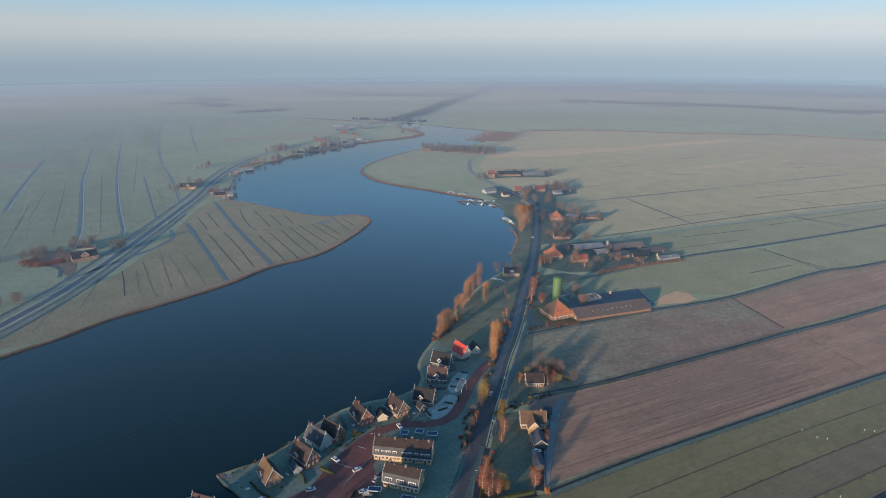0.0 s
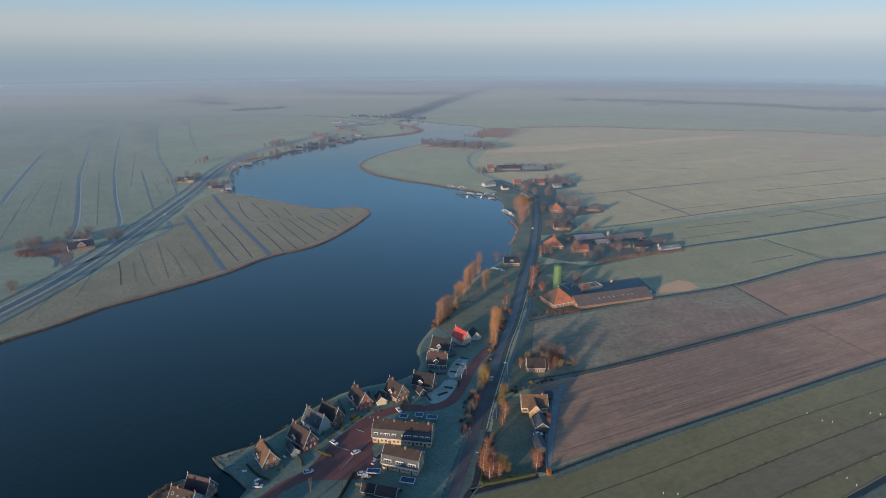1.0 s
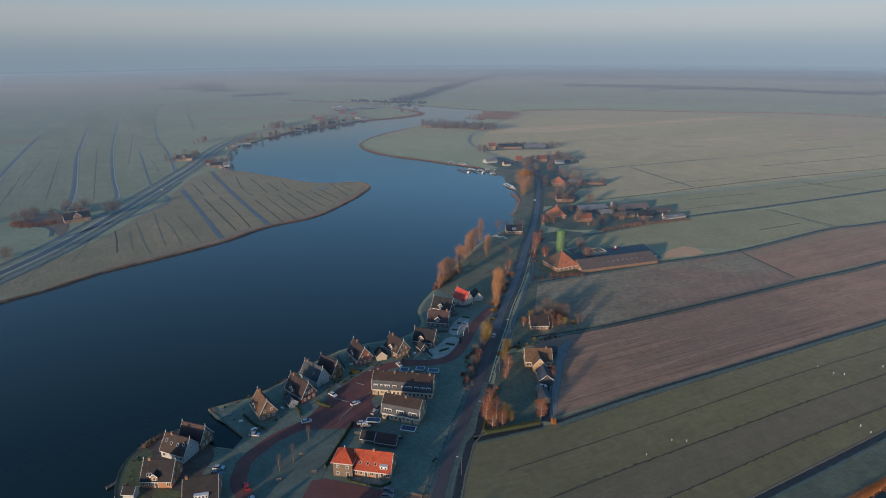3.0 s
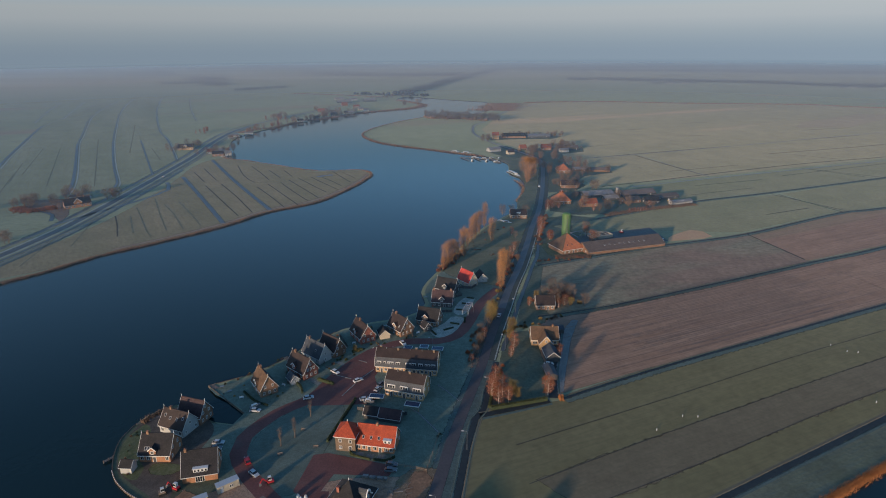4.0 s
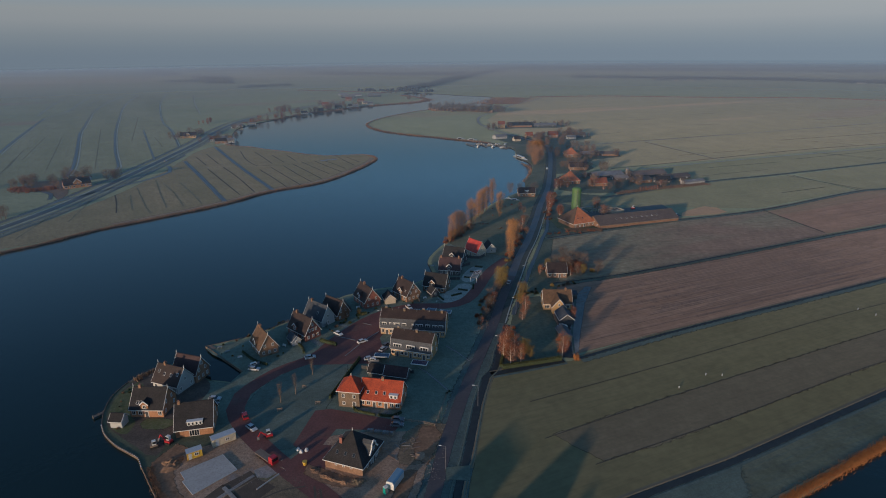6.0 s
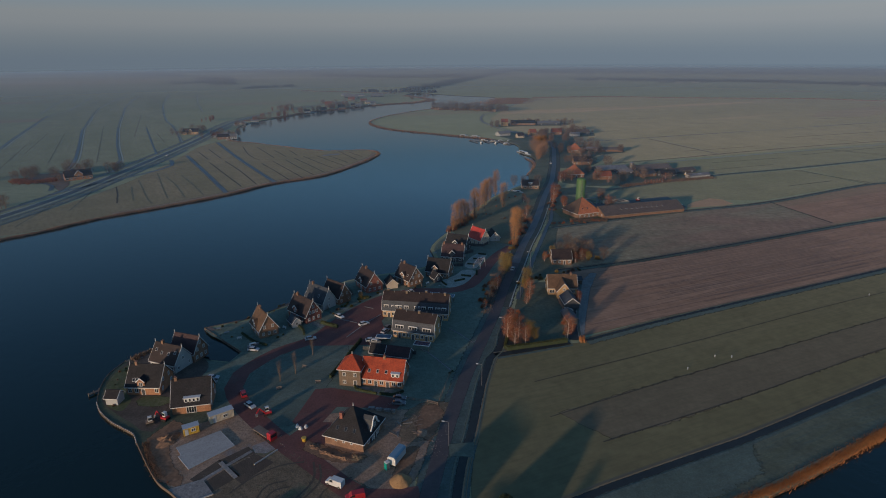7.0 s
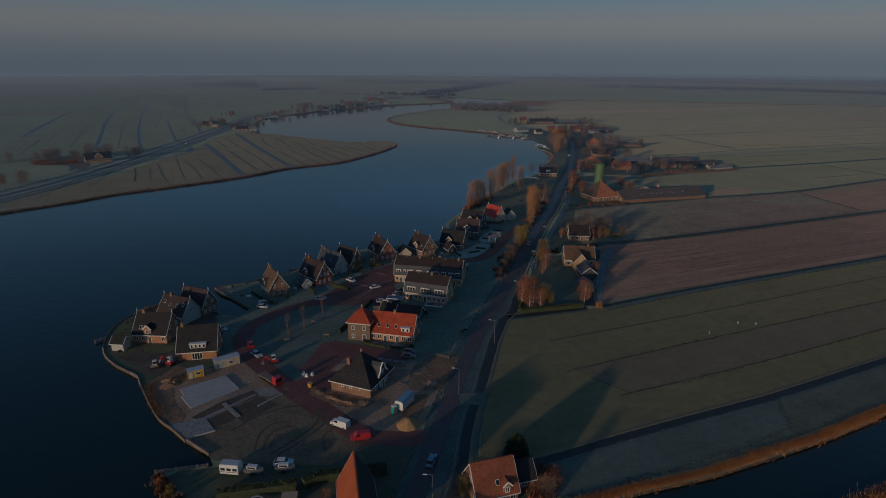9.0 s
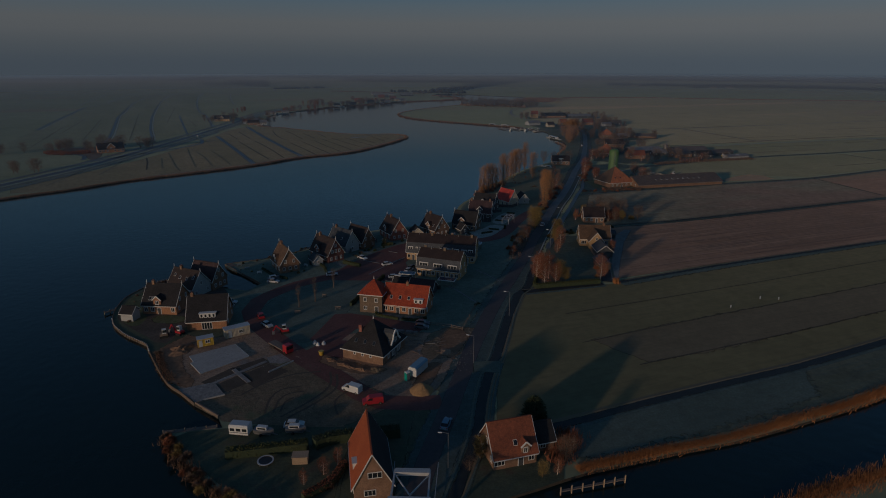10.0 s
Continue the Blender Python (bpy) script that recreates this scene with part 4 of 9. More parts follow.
for _pts in ([(60, 365), (62, 385), (66, 406), (71, 440), (80, 470), (104, 478), (128, 470), (112, 446), (98, 428), (97, 404), (92, 382), (85, 369)],
             [(92, 496), (97, 540), (112, 562), (160, 568), (208, 562), (226, 534), (222, 520), (190, 503), (150, 489), (112, 484)],
             [(98, 562), (104, 610), (113, 680), (121, 730), (112, 770), (120, 812), (160, 818), (186, 806), (182, 786), (150, 770), (142, 700), (150, 684), (186, 668), (184, 652), (150, 636), (136, 612), (140, 590), (126, 570)],
             [(58, 786), (74, 756), (98, 742), (108, 772), (92, 812), (76, 830), (62, 815)],
             [(68, 885), (66, 905), (80, 925), (165, 930), (178, 916), (160, 898), (100, 896)]):
    field("yard", _pts, M_YARD, "trodden winter grass and bare ground round the farm", 0.047, fade=4)
field("farmyard", [(96, 404), (98, 424), (160, 445), (163, 412), (140, 408), (118, 402)], M_ASPHALT, "paved farmyard behind the long barn", 0.055)
field("farm_garden", [(70, 384), (68, 405), (84, 415), (98, 380), (80, 374)], M_ISLE_LAWN, "farmhouse garden lawn", 0.055)
field("house_garden", [(16, 205), (26, 250), (30, 268), (55, 274), (44, 232), (41, 213)], M_YARD, "garden lawn round the detached house", 0.048)
M_PARKGRASS = grainy(patchy_edge(material("lakeside_park_grass", [(0.115, 0.135, 0.075), (0.15, 0.155, 0.09), (0.15, 0.12, 0.08)], 0.05, 10, 0.95), 0.4), (0.08, 0.2), (0.5, 0.2), (2.0, 0.2))
field("park", curve([(-3, 354), (6, 384), (16, 409), (33, 449), (50, 473), (63, 502), (70, 525), (79, 520), (70, 480), (60, 436), (52, 405), (46, 384), (37, 352), (31, 330), (16, 338), (3, 345)], 6, True), M_PARKGRASS, "lakeside park lawn with a winding path", 0.05)
field("shore_grass", curve([(64, 503), (68, 538), (75, 556), (82, 596), (81, 622), (73, 655), (75, 706), (64, 745), (74, 752), (98, 742), (108, 720), (106, 676), (92, 586), (84, 540), (77, 508)], 6, True), M_PARKGRASS, "rough olive grass between lake and road", 0.046)
field("ditch_side", [(34.5, 274), (43.5, 311), (50, 336), (57.5, 362), (62, 361), (55, 330), (53, 291), (50, 280)], M_YARD, "rough brown grass between ditch and field", 0.056, fade=1.5)
field("rubble_ground", curve([(-18, 150), (-9, 152), (-5, 160), (-5, 168), (-10, 169), (-17, 164)], 3, True), M_EARTH, "rubble-strewn earth beside the road", 0.064)
field("frosty_margin", [(45, 214), (48, 232), (57, 268), (66, 283), (68, 282), (60, 262), (51, 230), (47.6, 216)], M_RIME, "white frosted field margin in the shade", 0.08)

# distance haze painted on one thin sheet, more opaque away from the village
M_PAINTED_MIST = bpy.data.materials.new("painted_mist_sheet")
M_PAINTED_MIST.use_nodes = True
_n, _l = M_PAINTED_MIST.node_tree.nodes, M_PAINTED_MIST.node_tree.links
_n.remove(_n["Principled BSDF"])
_geo = _n.new("ShaderNodeNewGeometry")
_len = _n.new("ShaderNodeVectorMath")
_len.operation = "LENGTH"
_l.new(_geo.outputs["Position"], _len.inputs[0])
_nz = _n.new("ShaderNodeTexNoise")
_nz.inputs["Scale"].default_value, _nz.inputs["Detail"].default_value = 0.0016, 4
_streak = _n.new("ShaderNodeMapping")    # streaks the painted haze across the polder
_streak.inputs["Scale"].default_value = (0.6, 2.6, 1)
_l.new(_geo.outputs["Position"], _streak.inputs["Vector"])
_l.new(_streak.outputs[0], _nz.inputs["Vector"])


def _math(op, a, b):
    q = _n.new("ShaderNodeMath")
    q.operation = op
    for i, v in enumerate((a, b)):
        if isinstance(v, (int, float)):
            q.inputs[i].default_value = v
        else:
            _l.new(v, q.inputs[i])
    return q.outputs[0]


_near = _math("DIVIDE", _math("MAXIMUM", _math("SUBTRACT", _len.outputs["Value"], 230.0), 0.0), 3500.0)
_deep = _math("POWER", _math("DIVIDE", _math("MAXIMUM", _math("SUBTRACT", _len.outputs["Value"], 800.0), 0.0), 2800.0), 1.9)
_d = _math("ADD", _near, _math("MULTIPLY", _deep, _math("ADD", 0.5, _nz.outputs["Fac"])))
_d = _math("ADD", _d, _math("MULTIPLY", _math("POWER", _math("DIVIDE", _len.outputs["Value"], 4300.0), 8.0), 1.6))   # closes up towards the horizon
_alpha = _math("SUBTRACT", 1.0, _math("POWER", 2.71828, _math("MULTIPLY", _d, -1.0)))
_dif = _n.new("ShaderNodeBsdfDiffuse")
_tr = _n.new("ShaderNodeBsdfTranslucent")
_up = _n.new("ShaderNodeCombineXYZ")   # normal leaned at the low sun brightens the haze sheet
MIST_LEAN = 14.0
for _i, _v in enumerate((toward.x * math.tan(radians(MIST_LEAN)), toward.y * math.tan(radians(MIST_LEAN)), 1.0)):
    _up.inputs[_i].default_value = _v
_l.new(_up.outputs[0], _dif.inputs["Normal"])
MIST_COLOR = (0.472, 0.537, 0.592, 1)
_far = _n.new("ShaderNodeMapRange")      # haze colour darkened at the far end to meet the backdrop
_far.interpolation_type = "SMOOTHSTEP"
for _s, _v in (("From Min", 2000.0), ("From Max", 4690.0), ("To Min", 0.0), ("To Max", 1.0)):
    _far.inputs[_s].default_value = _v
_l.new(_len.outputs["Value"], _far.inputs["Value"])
_blue = _n.new("ShaderNodeMapRange")     # nearer haze is tinted bluer
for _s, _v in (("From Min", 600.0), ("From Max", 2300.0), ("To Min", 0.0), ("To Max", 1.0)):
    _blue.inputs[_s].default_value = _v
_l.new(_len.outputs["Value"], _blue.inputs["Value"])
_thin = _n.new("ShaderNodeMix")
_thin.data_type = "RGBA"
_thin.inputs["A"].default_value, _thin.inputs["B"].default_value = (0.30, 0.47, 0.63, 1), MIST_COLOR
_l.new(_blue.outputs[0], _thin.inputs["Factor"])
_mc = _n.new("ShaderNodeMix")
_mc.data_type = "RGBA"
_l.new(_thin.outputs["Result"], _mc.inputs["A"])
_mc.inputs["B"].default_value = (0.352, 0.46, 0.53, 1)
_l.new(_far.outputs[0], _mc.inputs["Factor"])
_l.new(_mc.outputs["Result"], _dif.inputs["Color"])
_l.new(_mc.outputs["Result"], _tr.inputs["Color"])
_m1, _m2 = _n.new("ShaderNodeMixShader"), _n.new("ShaderNodeMixShader")
_m1.inputs[0].default_value = 0.1
_l.new(_dif.outputs[0], _m1.inputs[1])
_l.new(_tr.outputs[0], _m1.inputs[2])
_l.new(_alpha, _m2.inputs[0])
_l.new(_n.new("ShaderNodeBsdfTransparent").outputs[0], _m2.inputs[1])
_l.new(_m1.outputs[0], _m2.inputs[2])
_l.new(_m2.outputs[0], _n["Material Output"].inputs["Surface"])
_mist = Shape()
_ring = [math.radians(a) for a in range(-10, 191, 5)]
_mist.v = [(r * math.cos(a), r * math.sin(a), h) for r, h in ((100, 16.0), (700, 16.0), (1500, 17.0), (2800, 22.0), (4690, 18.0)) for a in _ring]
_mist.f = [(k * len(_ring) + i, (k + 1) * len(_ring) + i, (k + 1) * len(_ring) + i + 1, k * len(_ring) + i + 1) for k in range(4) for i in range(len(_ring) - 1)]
single("mist", _mist, M_PAINTED_MIST, "thin sheet of painted bluish haze over the distant polder", "mist", kind="structure")

# glowing backdrop that closes the horizon; haze and low sky painted as emission
M_HAZE_GLOW = bpy.data.materials.new("glowing_haze_backdrop")
M_HAZE_GLOW.use_nodes = True
_n, _l = M_HAZE_GLOW.node_tree.nodes, M_HAZE_GLOW.node_tree.links
_n.remove(_n["Principled BSDF"])
_geo = _n.new("ShaderNodeNewGeometry")
_xyz = _n.new("ShaderNodeSeparateXYZ")
_l.new(_geo.outputs["Position"], _xyz.inputs[0])
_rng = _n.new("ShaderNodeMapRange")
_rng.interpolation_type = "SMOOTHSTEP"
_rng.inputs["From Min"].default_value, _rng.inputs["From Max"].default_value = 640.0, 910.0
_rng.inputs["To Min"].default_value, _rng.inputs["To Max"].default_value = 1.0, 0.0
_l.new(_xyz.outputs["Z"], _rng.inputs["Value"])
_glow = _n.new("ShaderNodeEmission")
_tone = _n.new("ShaderNodeValToRGB")     # emits misty grey low, pale above, then morning-sky blue that tints the lake
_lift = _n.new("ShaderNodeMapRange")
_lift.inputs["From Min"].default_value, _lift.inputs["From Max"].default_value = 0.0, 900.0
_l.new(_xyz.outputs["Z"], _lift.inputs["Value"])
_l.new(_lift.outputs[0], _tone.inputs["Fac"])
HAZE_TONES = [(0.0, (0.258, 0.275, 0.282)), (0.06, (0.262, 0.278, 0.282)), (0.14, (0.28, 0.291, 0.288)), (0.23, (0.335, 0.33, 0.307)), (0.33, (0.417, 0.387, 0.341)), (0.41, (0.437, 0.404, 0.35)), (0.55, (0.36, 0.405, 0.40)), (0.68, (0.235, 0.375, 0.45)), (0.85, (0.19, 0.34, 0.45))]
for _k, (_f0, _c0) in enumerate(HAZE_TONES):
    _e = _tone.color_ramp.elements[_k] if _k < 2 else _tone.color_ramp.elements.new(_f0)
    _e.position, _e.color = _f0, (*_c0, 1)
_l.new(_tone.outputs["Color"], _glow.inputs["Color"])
_side = _n.new("ShaderNodeMapRange")     # glow raised towards the east, where the sky is paler
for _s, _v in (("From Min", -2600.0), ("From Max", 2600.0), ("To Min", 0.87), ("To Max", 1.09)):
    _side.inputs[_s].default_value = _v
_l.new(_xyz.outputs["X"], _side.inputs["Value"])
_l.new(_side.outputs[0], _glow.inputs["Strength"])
_m2 = _n.new("ShaderNodeMixShader")
_l.new(_rng.outputs[0], _m2.inputs[0])
_l.new(_n.new("ShaderNodeBsdfTransparent").outputs[0], _m2.inputs[1])
_l.new(_glow.outputs[0], _m2.inputs[2])
_l.new(_m2.outputs[0], _n["Material Output"].inputs["Surface"])
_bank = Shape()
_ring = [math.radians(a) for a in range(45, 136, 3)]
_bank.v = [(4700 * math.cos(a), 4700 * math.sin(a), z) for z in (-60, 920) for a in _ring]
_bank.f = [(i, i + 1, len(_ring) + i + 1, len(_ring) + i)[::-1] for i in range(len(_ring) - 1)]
single("backdrop", _bank, M_HAZE_GLOW, "glowing backdrop painted with grey-blue haze and low sky", "haze", kind="structure")

# added glowing fog band before it, densest low down, hides where the polder ends
M_FOG_GLOW = bpy.data.materials.new("glowing_fog_band")
M_FOG_GLOW.use_nodes = True
_n, _l = M_FOG_GLOW.node_tree.nodes, M_FOG_GLOW.node_tree.links
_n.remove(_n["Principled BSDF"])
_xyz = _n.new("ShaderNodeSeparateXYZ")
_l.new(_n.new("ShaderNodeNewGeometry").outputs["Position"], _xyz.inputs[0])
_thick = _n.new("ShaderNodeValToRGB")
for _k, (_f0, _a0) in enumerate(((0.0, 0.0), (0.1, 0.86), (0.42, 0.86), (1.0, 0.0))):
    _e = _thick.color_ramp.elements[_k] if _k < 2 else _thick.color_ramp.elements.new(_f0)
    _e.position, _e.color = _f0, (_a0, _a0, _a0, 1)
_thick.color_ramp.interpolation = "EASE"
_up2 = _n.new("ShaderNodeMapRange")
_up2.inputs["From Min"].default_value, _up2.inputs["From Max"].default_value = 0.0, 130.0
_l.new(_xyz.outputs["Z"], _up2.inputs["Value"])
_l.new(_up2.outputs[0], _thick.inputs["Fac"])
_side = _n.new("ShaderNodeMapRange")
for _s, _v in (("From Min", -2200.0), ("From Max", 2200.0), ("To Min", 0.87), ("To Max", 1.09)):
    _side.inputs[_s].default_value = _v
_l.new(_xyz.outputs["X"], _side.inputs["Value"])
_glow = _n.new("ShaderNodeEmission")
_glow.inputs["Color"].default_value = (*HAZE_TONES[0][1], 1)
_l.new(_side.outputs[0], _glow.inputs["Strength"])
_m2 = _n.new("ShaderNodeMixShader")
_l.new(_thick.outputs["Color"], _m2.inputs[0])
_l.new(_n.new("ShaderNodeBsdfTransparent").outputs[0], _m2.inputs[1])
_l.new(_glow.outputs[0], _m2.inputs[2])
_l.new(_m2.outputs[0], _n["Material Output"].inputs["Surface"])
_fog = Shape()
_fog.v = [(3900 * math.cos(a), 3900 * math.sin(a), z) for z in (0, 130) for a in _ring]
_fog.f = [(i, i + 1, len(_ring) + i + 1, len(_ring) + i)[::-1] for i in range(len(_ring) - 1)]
single("backdrop", _fog, M_FOG_GLOW, "added glowing grey fog band over the end of the polder", "fog", kind="structure")


# ---------------------------------------------------------------- buildings
_cache = {}


def shared(key, build):
    if key not in _cache:
        _cache[key] = build()
    return _cache[key]


def grid_frame(xs, zs, y0, y1):
    """One connected frame: a lattice of bars, with every second cell left open."""
    s, nx, nz = Shape(), len(xs), len(zs)
    s.v = [(x, y, z) for y in (y0, y1) for z in zs for x in xs]
    solid = lambda i, k: 0 <= i < nx - 1 and 0 <= k < nz - 1 and not (i % 2 and k % 2)
    at = lambda i, k, b: b * nx * nz + k * nx + i
    for k in range(nz - 1):
        for i in range(nx - 1):
            if not solid(i, k):
                continue
            s.f += [(at(i, k, 0), at(i + 1, k, 0), at(i + 1, k + 1, 0), at(i, k + 1, 0)), (at(i, k, 1), at(i, k + 1, 1), at(i + 1, k + 1, 1), at(i + 1, k, 1))]
            if not solid(i - 1, k):
                s.f.append((at(i, k, 0), at(i, k + 1, 0), at(i, k + 1, 1), at(i, k, 1)))
            if not solid(i + 1, k):
                s.f.append((at(i + 1, k, 0), at(i + 1, k, 1), at(i + 1, k + 1, 1), at(i + 1, k + 1, 0)))
            if not solid(i, k - 1):
                s.f.append((at(i, k, 0), at(i, k, 1), at(i + 1, k, 1), at(i + 1, k, 0)))
            if not solid(i, k + 1):
                s.f.append((at(i, k + 1, 0), at(i + 1, k + 1, 0), at(i + 1, k + 1, 1), at(i, k + 1, 1)))
    return s


def window(parent, w, h, m, bars=1, name="window"):
    """A white frame with a glass pane; it faces local -y."""
    def frame_mesh():
        t, xs = 0.11, [-w / 2, -w / 2 + 0.11]
        for k in range(bars):
            x = -w / 2 + w * (k + 1) / (bars + 1)
            xs += [x - 0.04, x + 0.04]
        xs += [w / 2 - t, w / 2]
        s = grid_frame(xs, [0, t, h - t, h], -0.1, 0.04)
        return s.mesh("window_frame", M_TRIM)

    ob = part(name, shared(("wf", w, h, bars), frame_mesh), None, parent, m=m)
    part("pane", shared(("wp", w, h), lambda: Shape().box(-w / 2 + 0.1, -0.03, 0.1, w / 2 - 0.1, 0.03, h - 0.1).mesh("pane", M_GLASS)), None, ob)
    return ob


def door(parent, w, h, m, mat):
    def leaf():
        s = Shape().box(-w / 2, -0.06, 0, w / 2, 0.03, h)
        return s.box(-w / 2 + 0.15, -0.09, 0.2, w / 2 - 0.15, -0.06, h * 0.5)

    def casing():
        s = Shape()
        for x0, x1, z0, z1 in ((-w / 2 - 0.12, -w / 2, 0, h), (w / 2, w / 2 + 0.12, 0, h), (-w / 2 - 0.12, w / 2 + 0.12, h, h + 0.12)):
            s.box(x0, -0.12, z0, x1, 0.03, z1)
        return s.mesh("door_frame", M_TRIM)

    d = part("door", shared(("dl", w, h, mat.name), lambda: leaf().mesh("door", mat)), None, parent, m=m)
    part("door_frame", shared(("df", w, h), casing), None, d)


def roof_profile(D, eave, ridge, kind):
    """Half of the roof's section from eave to ridge, as (distance from the middle, height)."""
    if kind == "mansard":
        return [(D / 2 + 0.2, eave - 0.1), (D / 2 - 0.9, eave + (ridge - eave) * 0.58), (0, ridge)]
    slope = (ridge - eave) / (D / 2)
    return [(D / 2 + 0.4, eave - 0.4 * slope), (0, ridge)]


def house(label, x, y, turn, L, D, eave, ridge, wall, roof, kind="gable", front="wdw", back="www", gable=(2, 2), trim=True, chimneys=(), dormer=None,
          skylights=(), finials=False, name="house", category="house", door_mat=None, band=None, side_b=None, roof_shaded=None, group=""):
    """A gabled house: ridge along local x, front towards local -y."""
    root = thing(name, label, category, pose(x, y, 0, 0, 0, turn), group)
    prof = roof_profile(D, eave, ridge, kind)
    inner = [(max(0, min(a, D / 2 - 0.02)), b) for a, b in prof]
    inner[0] = (D / 2, eave)
    sec = [(-D / 2, 0), (D / 2, 0)] + inner + [(-a, b) for a, b in inner[-2::-1]]
    part("wall", Shape().prism(sec, -L / 2, L / 2), wall, root)
    if band:
        part("wall_band", Shape().box(-L / 2 - 0.03, -D / 2 - 0.03, 0, L / 2 + 0.03, D / 2 + 0.03, 0.6), band, root)
    ov = 0.3
    # second slope can take darker tiles as painted shade away from the sun
    for side, mat in ((-1, roof), (1, roof_shaded or roof)):
        line = [(side * a, b + 0.06) for a, b in prof]
        top = [(a + side * 0.05, b + 0.26) for a, b in line]
        ring = line + top[::-1]
        if side > 0:
            ring = ring[::-1]
        if kind == "mansard":
            # steep lower slope gets blue-dark tiles: its skylit shade is put into the colour
            for a in range(2):
                cut = [line[a], line[a + 1], top[a + 1], top[a]]
                part("roof_slope", Shape().prism(cut if side < 0 else cut[::-1], -L / 2 - ov, L / 2 + ov), T_SLATE if a == 0 else mat, root)
        else:
            part("roof_slope", Shape().prism(ring[::-1], -L / 2 - ov, L / 2 + ov), mat, root)
        part("gutter", Shape().beam((-L / 2 - ov, side * (prof[0][0] + 0.06), prof[0][1] + 0.06), (L / 2 + ov, side * (prof[0][0] + 0.06), prof[0][1] + 0.06), 0.16, 0.16), M_TRIM if trim else M_METAL, root)
        if trim:
            for end in (-1, 1):
                s = Shape()
                for (a, b), (c, d) in zip(line, line[1:]):
                    s.beam((end * (L / 2 + ov + 0.05), a, b + 0.14), (end * (L / 2 + ov + 0.05), c, d + 0.14), 0.1, 0.17)
                part("bargeboard", s, M_TRIM, root)
    part("ridge_cap", Shape().beam((-L / 2 - ov, 0, ridge + 0.34), (L / 2 + ov, 0, ridge + 0.34), 0.32, 0.16), roof, root)
    if finials:
        for end in (-1, 1):
            s = Shape().tube([(0, 0, 0), (0, 0, 0.6), (0, 0, 1.3)], [0.13, 0.1, 0.05], 6)
            part("finial", s, M_TRIM, root, m=pose(end * (L / 2 + ov), 0, ridge + 0.2))
    for c in chimneys:
        ch = part("chimney", Shape().box(-0.4, -0.4, -1.2, 0.4, 0.4, 0.9).box(-0.48, -0.48, 0.9, 0.48, 0.48, 1.05), M_BRICK, root, m=pose(c, 0, ridge + 0.2))
        part("chimney_pot", Shape().tube([(0, 0, 1.0), (0, 0, 1.4)], [0.16, 0.13], 8), M_REDBRICK, ch)
    h = min(1.5, eave - 1.4)
    for line, yy, rz in ((front, -D / 2, 0), (back, D / 2, 180)):
        for i, c in enumerate(line):
            px = -L / 2 + L * (i + 0.5) / len(line)
            m = Matrix.Translation((px if rz == 0 else -px, yy, 0)) @ pose(0, 0, 0, 0, 0, rz)
            if c == "w":
                window(root, 1.3, h, m @ pose(0, 0, 0.9))
            elif c == "W":
                window(root, 2.2, h, m @ pose(0, 0, 0.9), 2)
            elif c == "G":
                window(root, 3.0, 2.2, m @ pose(0, 0, 0.1), 3)
            elif c == "d":
                door(root, 1.0, 2.15, m, door_mat or M_DARKWOOD)
            if eave > 5 and c in "wWd":
                window(root, 1.2, 1.4, m @ pose(0, 0, 3.7))
    for end, rz in ((-1, -90), (1, 90)):
        for lvl, cnt in enumerate(gable):
            zz = (0.9, 3.7, 6.0)[lvl]
            half = D / 2 if zz + 1.2 < eave else D / 2 * (ridge - zz - 1.3) / max(0.1, ridge - eave)
            for i in range(cnt):
                py = 0 if cnt == 1 else -half * 0.62 + 1.24 * half * i / (cnt - 1)
                window(root, 0.95, 1.35, Matrix.Translation((end * L / 2, py, zz)) @ pose(0, 0, 0, 0, 0, rz))
    slope = math.atan2(prof[-1][1] - prof[-2][1], prof[-2][0])
    for sx, side, up in skylights:
        a, b = prof[-2]
        py, pz = side * a * (1 - up), b + (ridge - b) * up + 0.42
        m = Matrix.Translation((sx, py, pz)) @ Matrix.Rotation(-side * slope, 4, "X")
        w = part("skylight", Shape().box(-0.42, -0.58, -0.12, 0.42, 0.58, 0.05), M_TRIM, root, m=m)
        part("pane", Shape().box(-0.36, -0.5, 0.05, 0.36, 0.5, 0.07), M_GLASS, w)
    if dormer:
        kind_d, dx, dw = dormer
        zz = eave + 0.5 if kind_d == "wide" else eave - 0.3
        yf = -(D / 2) * (1 - (zz - eave) / (ridge - eave)) - 0.05 if kind_d == "wide" else -D / 2 - 0.12
        dh = 1.5 if kind_d == "wide" else 2.0
        dm = part("dormer", Shape().box(-dw / 2, 0, -0.3, dw / 2, D * 0.32, dh), M_TRIM if kind_d == "wide" else wall, root, m=pose(dx, yf, zz))
        if kind_d == "wide":
            part("dormer_roof", Shape().box(-dw / 2 - 0.2, -0.25, dh, dw / 2 + 0.2, D * 0.4, dh + 0.14), M_TRIM, dm)
            k = max(2, int(dw / 1.0))
            for i in range(k):
                window(dm, 0.8, 1.15, pose(-dw / 2 + dw * (i + 0.5) / k, -0.02, 0.2), 0)
        else:
            sec = [(-dw / 2, dh), (dw / 2, dh), (0, dh + dw * 0.5)]
            g = Shape().add([(a, 0, b) for a, b in sec] + [(a, D * 0.42, b) for a, b in sec], ((0, 1, 2), (5, 4, 3), (0, 2, 5, 3), (2, 1, 4, 5), (1, 0, 3, 4)))
            part("dormer_gable", g, wall, dm)
